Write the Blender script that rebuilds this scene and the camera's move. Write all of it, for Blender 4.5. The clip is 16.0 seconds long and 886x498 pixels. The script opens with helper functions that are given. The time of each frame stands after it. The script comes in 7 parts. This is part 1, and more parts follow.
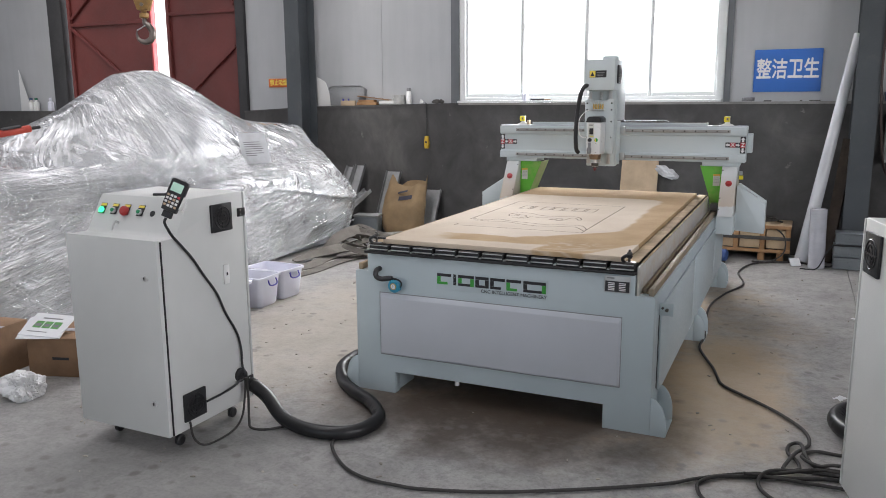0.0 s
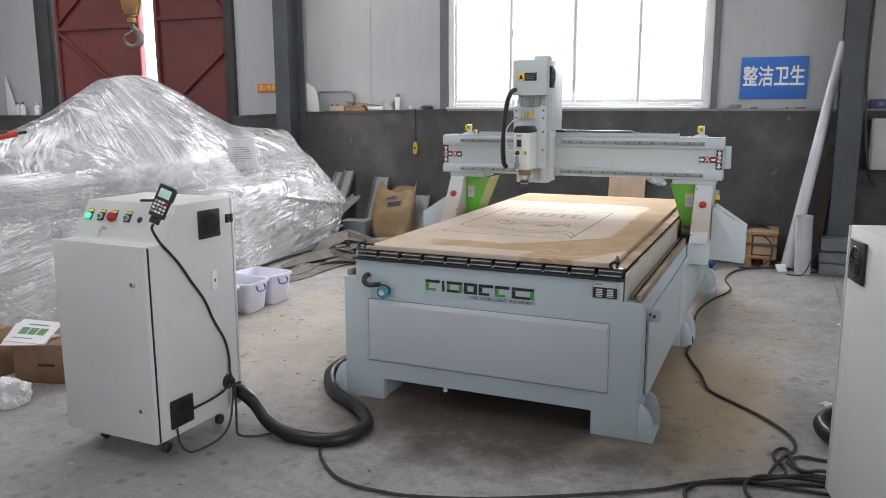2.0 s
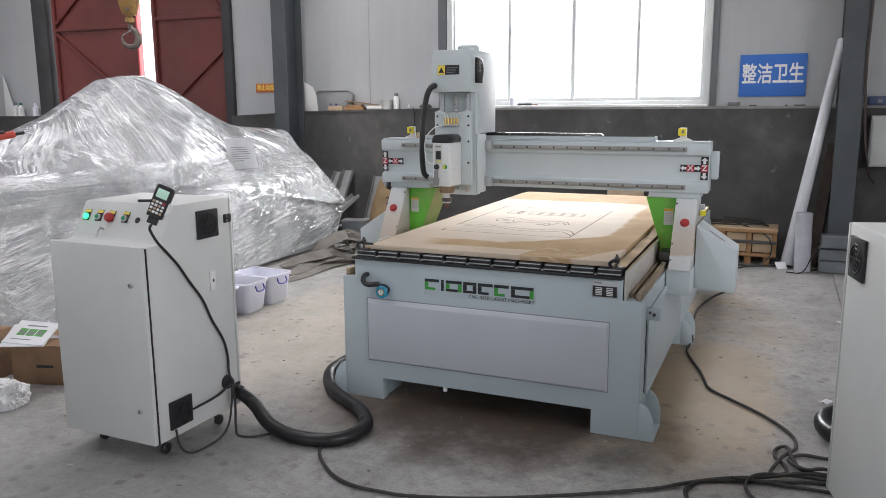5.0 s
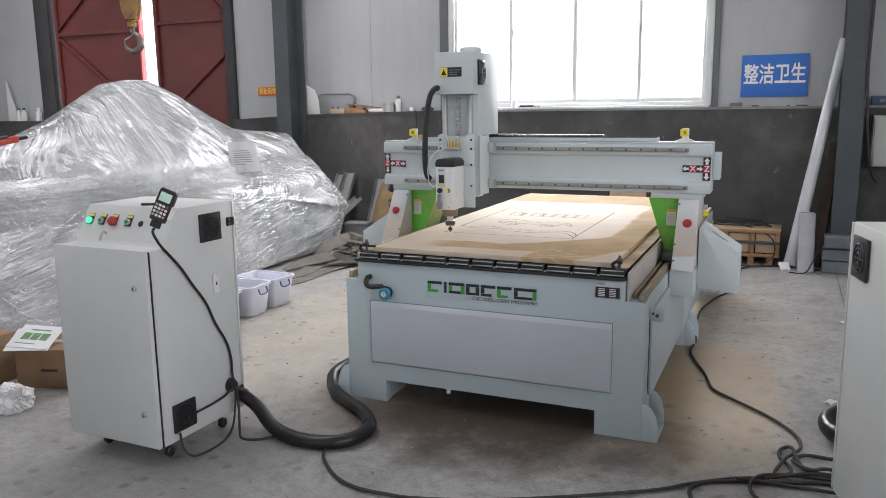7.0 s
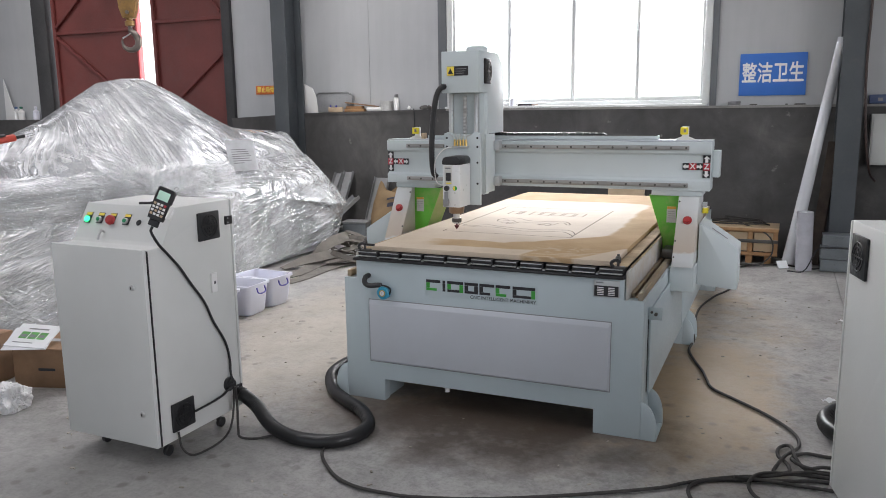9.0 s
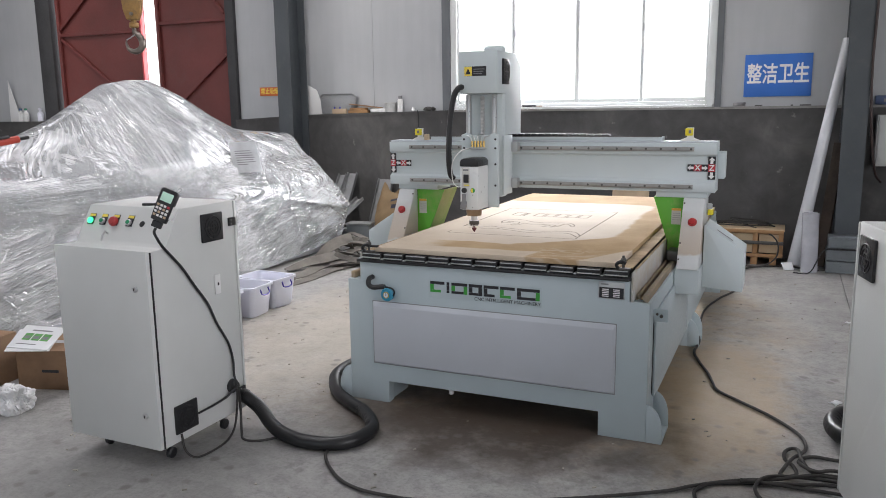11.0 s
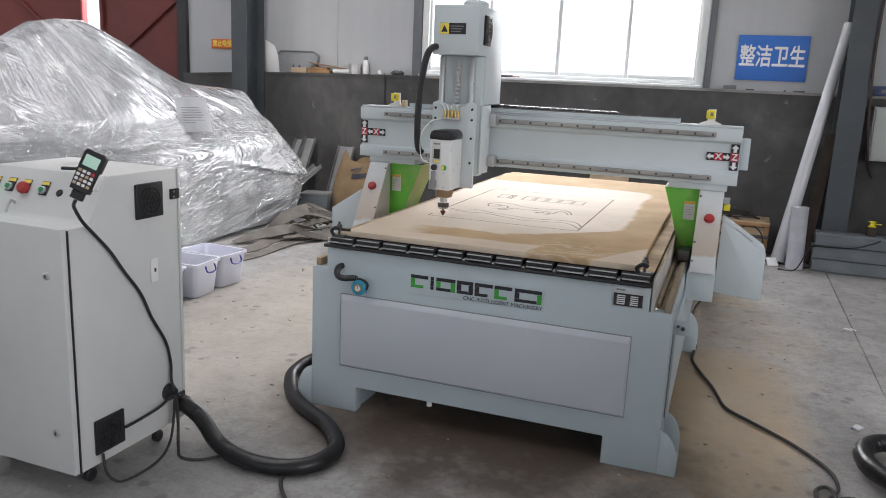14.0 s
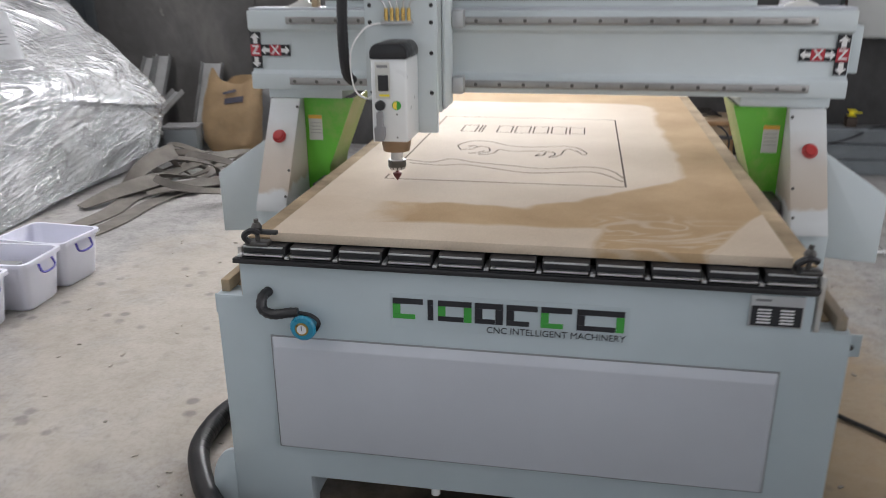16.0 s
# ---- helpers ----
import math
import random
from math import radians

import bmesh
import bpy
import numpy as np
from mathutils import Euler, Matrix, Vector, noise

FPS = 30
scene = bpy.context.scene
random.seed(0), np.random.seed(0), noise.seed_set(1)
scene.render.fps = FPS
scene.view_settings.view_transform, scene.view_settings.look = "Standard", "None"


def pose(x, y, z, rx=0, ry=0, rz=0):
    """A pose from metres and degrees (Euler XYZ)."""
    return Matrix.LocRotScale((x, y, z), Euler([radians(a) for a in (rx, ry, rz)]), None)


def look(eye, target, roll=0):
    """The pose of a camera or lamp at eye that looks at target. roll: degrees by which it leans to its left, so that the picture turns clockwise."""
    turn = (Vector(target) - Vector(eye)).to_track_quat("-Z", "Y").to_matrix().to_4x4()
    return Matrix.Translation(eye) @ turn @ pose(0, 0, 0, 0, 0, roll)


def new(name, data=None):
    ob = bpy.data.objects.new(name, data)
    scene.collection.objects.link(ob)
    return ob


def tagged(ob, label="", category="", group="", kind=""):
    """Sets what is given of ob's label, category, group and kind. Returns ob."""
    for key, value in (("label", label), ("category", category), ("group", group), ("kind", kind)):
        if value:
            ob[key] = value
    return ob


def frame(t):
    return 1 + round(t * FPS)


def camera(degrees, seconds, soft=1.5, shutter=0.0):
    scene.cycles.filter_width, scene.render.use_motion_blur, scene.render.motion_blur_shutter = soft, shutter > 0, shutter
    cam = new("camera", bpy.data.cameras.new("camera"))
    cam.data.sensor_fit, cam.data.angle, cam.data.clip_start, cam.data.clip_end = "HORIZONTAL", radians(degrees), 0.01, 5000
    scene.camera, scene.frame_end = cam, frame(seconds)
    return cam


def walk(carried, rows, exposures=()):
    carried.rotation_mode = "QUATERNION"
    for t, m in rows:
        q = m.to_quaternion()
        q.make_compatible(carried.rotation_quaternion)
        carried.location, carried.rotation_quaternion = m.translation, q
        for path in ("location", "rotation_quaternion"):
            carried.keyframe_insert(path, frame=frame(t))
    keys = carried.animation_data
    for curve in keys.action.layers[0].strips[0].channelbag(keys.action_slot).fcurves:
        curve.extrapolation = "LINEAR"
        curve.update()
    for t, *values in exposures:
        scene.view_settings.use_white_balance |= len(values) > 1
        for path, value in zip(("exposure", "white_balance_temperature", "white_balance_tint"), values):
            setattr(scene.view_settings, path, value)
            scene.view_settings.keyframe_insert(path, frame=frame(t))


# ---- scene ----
cam = camera(59.4, 16.0, soft=0.9, shutter=0.5)
PATH = [
    (0, (1.308, -3.448, 1.52), (0.494, -1.66, 1.149), -0.3),
    (0.5, (1.306, -3.449, 1.523), (0.49, -1.661, 1.153), -0.3),
    (1, (1.309, -3.453, 1.523), (0.491, -1.665, 1.156), -0.4),
    (1.5, (1.307, -3.451, 1.524), (0.482, -1.666, 1.159), -0.2),
    (2, (1.311, -3.45, 1.526), (0.522, -1.648, 1.168), -0.1),
    (2.5, (1.316, -3.451, 1.527), (0.533, -1.645, 1.174), 0.1),
    (3, (1.314, -3.45, 1.525), (0.534, -1.643, 1.172), -0.1),
    (3.5, (1.314, -3.451, 1.522), (0.531, -1.645, 1.168), -0.3),
    (4, (1.308, -3.438, 1.524), (0.522, -1.635, 1.161), -0.3),
    (6.5, (1.312, -3.443, 1.524), (0.518, -1.642, 1.17), -0.6),
    (7, (1.311, -3.442, 1.522), (0.516, -1.641, 1.168), -0.7),
    (7.5, (1.311, -3.443, 1.519), (0.517, -1.642, 1.166), -0.6),
    (8, (1.312, -3.442, 1.524), (0.518, -1.641, 1.168), -0.6),
    (8.5, (1.309, -3.439, 1.519), (0.517, -1.637, 1.163), -0.7),
    (9, (1.307, -3.44, 1.521), (0.517, -1.638, 1.164), -0.7),
    (11.3, (1.295, -3.419, 1.516), (0.494, -1.621, 1.163), -0.7),
    (11.5, (1.276, -3.398, 1.508), (0.474, -1.605, 1.132), 0.1),
    (12, (1.206, -3.356, 1.509), (0.426, -1.559, 1.105), 0.4),
    (12.5, (1.127, -3.288, 1.517), (0.358, -1.481, 1.134), -0.6),
    (13, (1.048, -3.158, 1.501), (0.286, -1.342, 1.152), 0.5),
    (13.5, (0.995, -3.078, 1.498), (0.27, -1.258, 1.093), 1.1),
    (14, (0.911, -2.942, 1.491), (0.244, -1.106, 1.063), 2.6),
    (14.5, (0.705, -2.664, 1.48), (0.148, -0.8, 1.016), -1.4),
    (15, (0.509, -2.361, 1.456), (-0.013, -0.501, 0.939), 0.3),
    (15.5, (0.354, -2.046, 1.467), (-0.094, -0.178, 0.908), 2.0),
    (16, (0.146, -1.724, 1.439), (-0.192, 0.13, 0.77), -0.5),
]
walk(cam, [(t, look(eye, target, roll)) for t, eye, target, roll in PATH], exposures=[(0.0, -0.02), (13.0, -0.03), (15.0, -0.10), (16.0, -0.10)])

# ---------------------------------------------------------------- light
world = bpy.data.worlds.new("sky")
scene.world = world
world.use_nodes = True
wn = world.node_tree
sky = wn.nodes.new("ShaderNodeTexSky")
sky.sky_type = "NISHITA"
sky.sun_disc = False
sky.sun_elevation = radians(52)
sky.sun_rotation = radians(170)
wn.links.new(sky.outputs["Color"], wn.nodes["Background"].inputs["Color"])
wn.nodes["Background"].inputs["Strength"].default_value = 0.12

sun = new("sun", bpy.data.lights.new("sun", "SUN"))
sun.data.energy, sun.data.angle, sun.data.color = 1.0, radians(14), (1.0, 0.96, 0.9)
sun.matrix_world = look((2, -10, 14), (0.6, 0.0, 0.0))


def daylight(name, eye, target, w, h, watts, color=(1.0, 1.0, 1.0)):
    """An area lamp that puts the sky's light into a seen or an added opening."""
    d = bpy.data.lights.new(name, "AREA")
    d.shape, d.size, d.size_y, d.energy, d.color = "RECTANGLE", w, h, watts, color
    ob = new(name, d)
    ob.matrix_world = look(eye, target)
    return ob


BACK_Y, DADO_Y, SILL_Z = 5.04, 4.93, 1.50
HALL_L, HALL_R, HALL_F, HALL_H = -13.0, 7.0, -11.0, 6.2
WIN_L, WIN_R, WIN_B, WIN_T = -2.300, 0.548, 1.53, 3.45
daylight("window_light", (-0.86, 5.30, 2.5), (-0.85, 0, 2.35), 4.4, 2.8, 780, (1.0, 0.965, 0.99))
daylight("door_light", (-6.9, 5.6, 1.9), (-6.88, 0, 1.7), 1.4, 4.0, 140, (1.0, 0.965, 0.99))
# gate, side walls and roof are out of view; these lamps are added fill
daylight("gate_fill", (-2.0, -11.4, 2.4), (-2.0, 0, 2.0), 7.6, 4.2, 42, (1.0, 0.955, 0.97))
daylight("side_fill", (-13.4, -4.0, 3.0), (0, -3.9, 2.0), 7.6, 2.4, 195, (1.0, 0.965, 0.985))
daylight("side_fill", (7.4, -4.0, 3.0), (0, -3.9, 2.0), 7.6, 2.4, 340, (1.0, 0.965, 0.985))
for rx, watts in ((-8.0, 95), (-3.0, 190)):
    daylight("roof_fill", (rx, 0.3, 6.45), (rx, 0.28, 0), 1.2, 8.4, watts, (1.0, 0.96, 0.975))


# ---------------------------------------------------------------- materials
def shader(name):
    m = bpy.data.materials.new(name)
    m.use_nodes = True
    return m, m.node_tree, m.node_tree.nodes["Principled BSDF"]


def add(nt, kind, **values):
    n = nt.nodes.new(kind)
    for key, value in values.items():
        n.inputs[key.replace("_", " ")].default_value = value
    return n


def coords(nt, scale=(1, 1, 1), turn=(0, 0, 0)):
    c = nt.nodes.new("ShaderNodeTexCoord")
    m = nt.nodes.new("ShaderNodeMapping")
    m.inputs["Scale"].default_value = scale
    m.inputs["Rotation"].default_value = [radians(a) for a in turn]
    nt.links.new(c.outputs["Object"], m.inputs["Vector"])
    return m.outputs["Vector"]


def fuzz(nt, vec, scale, detail=4.0, rough=0.55, warp=0.0):
    n = add(nt, "ShaderNodeTexNoise", Scale=scale, Detail=detail, Roughness=rough, Distortion=warp)
    nt.links.new(vec, n.inputs["Vector"])
    return n.outputs["Fac"]


def ramp(nt, fac, stops):
    r = nt.nodes.new("ShaderNodeValToRGB")
    e = r.color_ramp.elements
    while len(e) < len(stops):
        e.new(0.5)
    for k, (p, c) in enumerate(stops):
        e[k].position = p
        e[k].color = (*c, 1) if len(c) == 3 else c
    nt.links.new(fac, r.inputs["Fac"])
    return r.outputs["Color"]


def grey(a):
    return (a, a, a)


def mix(nt, fac, a, b, mode="MIX"):
    n = nt.nodes.new("ShaderNodeMix")
    n.data_type, n.blend_type = "RGBA", mode
    for sock, v in ((n.inputs[0], fac), (n.inputs[6], a), (n.inputs[7], b)):
        if isinstance(v, (int, float)):
            sock.default_value = v
        elif isinstance(v, tuple):
            sock.default_value = (*v, 1)
        else:
            nt.links.new(v, sock)
    return n.outputs[2]


def calc(nt, op, a, b=0.0, clamp=False):
    n = nt.nodes.new("ShaderNodeMath")
    n.operation, n.use_clamp = op, clamp
    for sock, v in ((n.inputs[0], a), (n.inputs[1], b)):
        if isinstance(v, (int, float)):
            sock.default_value = v
        else:
            nt.links.new(v, sock)
    return n.outputs[0]


def bump(nt, height, strength, distance, bsdf):
    b = add(nt, "ShaderNodeBump", Strength=strength, Distance=distance)
    nt.links.new(height, b.inputs["Height"])
    nt.links.new(b.outputs["Normal"], bsdf.inputs["Normal"])


def plain(name, color, rough=0.5, metal=0.0, vary=0.12, coarse=3.0, fine=60.0, relief=0.06, dirt=None, dirt_amount=0.0):
    """A painted, moulded or metal surface with two scales of variation and fine relief."""
    m, nt, b = shader(name)
    v = coords(nt)
    big, small = fuzz(nt, v, coarse, 5), fuzz(nt, v, fine, 3)
    dark = tuple(c * (1 - vary) for c in color)
    light = tuple(min(1, c * (1 + vary * 0.7)) for c in color)
    col = ramp(nt, big, [(0.3, dark), (0.7, light)])
    if dirt:
        mask = ramp(nt, fuzz(nt, v, coarse * 2.3, 8, 0.7), [(0.62 - 0.3 * dirt_amount, grey(0)), (0.8, grey(min(1.0, dirt_amount * 1.6)))])
        col = mix(nt, mask, col, dirt)
    nt.links.new(col, b.inputs["Base Color"])
    nt.links.new(ramp(nt, small, [(0.3, grey(max(0.02, rough - 0.08))), (0.7, grey(min(1, rough + 0.1)))]), b.inputs["Roughness"])
    b.inputs["Metallic"].default_value = metal
    if relief:
        bump(nt, small, relief, 0.004, b)
    return m


def glow(name, color, strength):
    m, nt, b = shader(name)
    b.inputs["Base Color"].default_value = (*color, 1)
    b.inputs["Emission Color"].default_value = (*color, 1)
    b.inputs["Emission Strength"].default_value = strength
    return m


PAINT_BLUE = plain("pale_blue_machine_paint", (0.475, 0.55, 0.58), 0.42, vary=0.05, relief=0.03)
PAINT_GANTRY = plain("pale_grey_blue_gantry_paint", (0.565, 0.625, 0.64), 0.55, vary=0.05, relief=0.03)
PAINT_PANEL = plain("grey_white_panel_paint", (0.52, 0.545, 0.59), 0.45, vary=0.04, relief=0.05, fine=180)
PAINT_CAB = plain("warm_grey_cabinet_paint", (0.60, 0.61, 0.595), 0.42, vary=0.04, relief=0.05, fine=160)
PAINT_GREEN = plain("bright_green_paint", (0.13, 0.47, 0.04), 0.38, vary=0.12, dirt=(0.45, 0.36, 0.16), dirt_amount=0.45)
GREEN_DUSTED = plain("dust_covered_green_paint", (0.26, 0.40, 0.10), 0.6, vary=0.15, dirt=(0.46, 0.42, 0.22), dirt_amount=0.9)
PAINT_DUSTY = plain("dusty_pale_paint", (0.52, 0.52, 0.50), 0.5, vary=0.06, coarse=4, dirt=(0.46, 0.36, 0.24), dirt_amount=0.65)
BLACK = plain("black_plastic", (0.018, 0.018, 0.02), 0.38, vary=0.3)
RUBBER = plain("black_rubber", (0.010, 0.010, 0.011), 0.36, vary=0.2, fine=400, relief=0)
CABLE_GREY = plain("dusty_grey_cable_rubber", (0.036, 0.033, 0.031), 0.6, vary=0.25, dirt=(0.13, 0.115, 0.10), dirt_amount=0.2)
STEEL = plain("brushed_steel", (0.60, 0.60, 0.60), 0.34, 0.9, vary=0.08, relief=0)
RAIL = plain("dull_steel_rail", (0.36, 0.355, 0.345), 0.42, 0.75, vary=0.25, coarse=5, relief=0)
STEEL_DUSTY = plain("dusty_steel_rail", (0.34, 0.29, 0.23), 0.6, 0.3, vary=0.25, dirt=(0.42, 0.31, 0.17), dirt_amount=0.8)
STEEL_DARK = plain("dark_blued_steel", (0.12, 0.115, 0.11), 0.35, 0.8, vary=0.2)
ALU = plain("dull_aluminium", (0.52, 0.53, 0.54), 0.4, 0.7, vary=0.12)
SAWDUST = plain("settled_sawdust", (0.38, 0.29, 0.185), 0.95, vary=0.45, coarse=6, fine=220, relief=0.5)
BRASS = plain("brass", (0.55, 0.38, 0.13), 0.3, 1.0)
COPPER = plain("dull_bronze_nut", (0.30, 0.21, 0.14), 0.4, 0.8)
AMBER = plain("amber_print", (0.75, 0.42, 0.06), 0.5, relief=0)
LABEL_PALE = plain("dusty_pale_label", (0.60, 0.60, 0.56), 0.6, vary=0.08, relief=0)
INK_PALE = plain("faint_grey_print", (0.33, 0.33, 0.32), 0.6, relief=0)
NOTE_PAPER = plain("film_covered_paper", (0.56, 0.57, 0.59), 0.5, vary=0.15, coarse=9, relief=0.02)
RUBY = plain("dark_red_cutter", (0.10, 0.02, 0.02), 0.4)
RED = plain("red_plastic", (0.40, 0.03, 0.03), 0.35)
GREEN_DARK = plain("green_plastic", (0.02, 0.28, 0.12), 0.35)
YELLOW = plain("yellow_plastic", (0.85, 0.72, 0.03), 0.4)
BLUE_GAUGE = plain("blue_enamel", (0.03, 0.27, 0.42), 0.3)
WHITE = plain("white_plastic", (0.78, 0.78, 0.77), 0.4, vary=0.04)
SPINDLE_WHITE = plain("satin_white_enamel", (0.72, 0.74, 0.74), 0.35, vary=0.03, relief=0, fine=8)
SHADE_LINE_GREY = plain("mid_grey_shade_line", (0.27, 0.28, 0.29), 0.6, relief=0)
INK = plain("black_print", (0.02, 0.02, 0.025), 0.45, vary=0.2, relief=0)
INK_GREEN = plain("green_print", (0.05, 0.34, 0.05), 0.45, vary=0.1, relief=0)
INK_RED = plain("red_print", (0.50, 0.04, 0.06), 0.45, vary=0.1, relief=0)
INK_WHITE = plain("white_print", (0.82, 0.82, 0.82), 0.45, vary=0.03, relief=0)
INK_GREY = plain("grey_print", (0.22, 0.22, 0.23), 0.5, vary=0.1, relief=0)
CUT = plain("cut_groove", (0.10, 0.07, 0.05), 0.9, vary=0.3, relief=0)
TAN_SACK = plain("brown_kraft_paper", (0.27, 0.185, 0.10), 0.75, vary=0.2, coarse=6, relief=0.25, fine=25)
CARD = plain("brown_cardboard", (0.25, 0.15, 0.085), 0.8, vary=0.18, coarse=7, relief=0.12)
CARD_PALE = plain("pale_cardboard", (0.50, 0.38, 0.26), 0.8, vary=0.15, coarse=7, relief=0.12)
PINE = plain("orange_pine", (0.36, 0.20, 0.09), 0.6, vary=0.25, coarse=9, relief=0.12)
PINE_PALE = plain("pale_plywood", (0.48, 0.36, 0.23), 0.65, vary=0.15, coarse=6, relief=0.1)
COLUMN = plain("dark_grey_painted_steel", (0.066, 0.075, 0.084), 0.5, vary=0.18, coarse=2, dirt=(0.16, 0.15, 0.14), dirt_amount=0.2)
BLUE_SIGN = plain("blue_sign_enamel", (0.035, 0.16, 0.55), 0.4, vary=0.06, relief=0.02)
ORANGE_SIGN = plain("orange_red_sign_enamel", (0.70, 0.16, 0.03), 0.45, vary=0.08, relief=0.02)
YELLOW_PRINT = plain("yellow_print", (0.9, 0.7, 0.1), 0.45, vary=0.05, relief=0)
PAPER = plain("white_paper", (0.80, 0.81, 0.82), 0.7, vary=0.03, relief=0.02)
CLOTH = plain("white_rag", (0.70, 0.70, 0.70), 0.9, vary=0.1, coarse=12, relief=0.3, fine=90)
TUB = plain("milky_white_polythene", (0.72, 0.73, 0.82), 0.35, vary=0.04)
BLUE_CLIP = plain("blue_purple_plastic", (0.06, 0.05, 0.35), 0.4)
WEBBING = plain("grey_woven_webbing", (0.15, 0.138, 0.122), 0.9, vary=0.25, coarse=8, relief=0.5, fine=140)
GALV = plain("galvanised_steel", (0.27, 0.275, 0.28), 0.5, 0.3, vary=0.2, coarse=8)
GREY_STEEL = plain("grey_blue_painted_steel", (0.15, 0.168, 0.18), 0.45, vary=0.12, coarse=3)
HOOK_STEEL = plain("worn_hook_steel", (0.22, 0.19, 0.17), 0.35, 0.9, vary=0.3, coarse=10)
HOOK_YELLOW = plain("dirty_yellow_paint", (0.30, 0.17, 0.05), 0.5, vary=0.3, coarse=10, dirt=(0.08, 0.06, 0.05), dirt_amount=0.4)
RED_DOOR = plain("dull_red_oxide_paint", (0.150, 0.033, 0.029), 0.55, vary=0.22, coarse=1.5, dirt=(0.12, 0.05, 0.045), dirt_amount=0.3)
ROOF = plain("white_roof_sheet", (0.62, 0.63, 0.64), 0.6, vary=0.05, coarse=1)
PVC = plain("white_window_profile", (0.66, 0.68, 0.68), 0.4, vary=0.06)
TRIM_DARK = plain("dark_grey_trim", (0.13, 0.14, 0.15), 0.5, vary=0.15)
LEAF_GREEN = plain("green_print_photo", (0.12, 0.36, 0.10), 0.6, vary=0.4, coarse=40, relief=0)
LAMP_GREEN = glow("lit_green_lamp", (0.05, 1.0, 0.35), 1.7)
OUTSIDE = glow("bright_overcast_daylight", (1.0, 1.0, 1.0), 1.5)
SCREEN = glow("lit_grey_green_screen", (0.42, 0.62, 0.52), 0.25)


def concrete_floor():
    m, nt, b = shader("worn_grey_concrete")
    v = nt.nodes.new("ShaderNodeNewGeometry").outputs["Position"]
    base = ramp(nt, fuzz(nt, v, 0.55, 8, 0.62, 0.4), [(0.28, (0.265, 0.258, 0.25)), (0.5, (0.365, 0.357, 0.344)), (0.75, (0.45, 0.44, 0.42))])
    blot = ramp(nt, fuzz(nt, v, 2.6, 9, 0.72, 0.3), [(0.33, grey(0.70)), (0.60, grey(1.0))])
    col = mix(nt, 1.0, base, blot, "MULTIPLY")
    mottle = ramp(nt, fuzz(nt, v, 13, 7, 0.75, 0.5), [(0.34, grey(0.70)), (0.52, grey(1.0)), (0.72, grey(1.10))])
    col = mix(nt, 1.0, col, mottle, "MULTIPLY")
    grain = ramp(nt, fuzz(nt, v, 55, 4, 0.7), [(0.25, grey(0.68)), (0.5, grey(1.0)), (0.75, grey(1.12))])
    col = mix(nt, 1.0, col, grain, "MULTIPLY")
    # sawdust strewn round the router, thinning outwards
    sep = nt.nodes.new("ShaderNodeSeparateXYZ")
    nt.links.new(v, sep.inputs[0])
    ex = calc(nt, "MAXIMUM", calc(nt, "SUBTRACT", calc(nt, "ABSOLUTE", calc(nt, "SUBTRACT", sep.outputs[0], 0.12)), 0.62), 0.0)
    ey = calc(nt, "MAXIMUM", calc(nt, "SUBTRACT", calc(nt, "ABSOLUTE", calc(nt, "SUBTRACT", sep.outputs[1], 1.5)), 1.35), 0.0)
    far = calc(nt, "SQRT", calc(nt, "ADD", calc(nt, "MULTIPLY", ex, ex), calc(nt, "MULTIPLY", ey, ey)))
    far = calc(nt, "ADD", far, calc(nt, "MULTIPLY", calc(nt, "SUBTRACT", fuzz(nt, v, 1.7, 7, 0.65), 0.5), 1.5))
    dust = ramp(nt, far, [(0.06, grey(0.8)), (0.35, grey(0.5)), (0.72, grey(0.0))])
    patch = ramp(nt, fuzz(nt, v, 5.0, 6, 0.7), [(0.35, grey(0.25)), (0.65, grey(1.0))])
    col = mix(nt, mix(nt, 1.0, dust, patch, "MULTIPLY"), col, ramp(nt, calc(nt, "ADD", fuzz(nt, v, 1.1, 4, 0.6), calc(nt, "MULTIPLY", sep.outputs[1], 0.16)), [(0.38, (0.16, 0.11, 0.075)), (0.68, (0.42, 0.31, 0.18))]))
    # a warm drift of dust spilled off the right side, and a brown stain along the front that also paints in the
    # router's shade
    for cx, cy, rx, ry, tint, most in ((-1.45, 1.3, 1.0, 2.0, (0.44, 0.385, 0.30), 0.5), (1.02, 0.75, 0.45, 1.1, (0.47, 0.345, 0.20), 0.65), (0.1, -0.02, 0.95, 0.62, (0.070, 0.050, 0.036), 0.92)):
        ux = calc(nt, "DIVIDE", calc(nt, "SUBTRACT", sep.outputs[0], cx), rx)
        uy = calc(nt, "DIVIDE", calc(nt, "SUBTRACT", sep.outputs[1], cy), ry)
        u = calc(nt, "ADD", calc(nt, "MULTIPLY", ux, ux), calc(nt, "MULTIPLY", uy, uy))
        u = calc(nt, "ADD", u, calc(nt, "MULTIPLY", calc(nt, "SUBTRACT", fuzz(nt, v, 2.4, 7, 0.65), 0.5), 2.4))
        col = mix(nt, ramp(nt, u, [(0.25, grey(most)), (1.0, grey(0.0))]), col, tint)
    # drips and oil spots
    v2 = nt.nodes.new("ShaderNodeTexVoronoi")
    v2.inputs["Scale"].default_value = 2.3
    nt.links.new(v, v2.inputs["Vector"])
    blob = nt.nodes.new("ShaderNodeTexVoronoi")
    blob.inputs["Scale"].default_value = 8.5
    nt.links.new(v, blob.inputs["Vector"])
    few = ramp(nt, fuzz(nt, v, 1.3, 4, 0.6), [(0.46, grey(0.0)), (0.60, grey(0.75))])
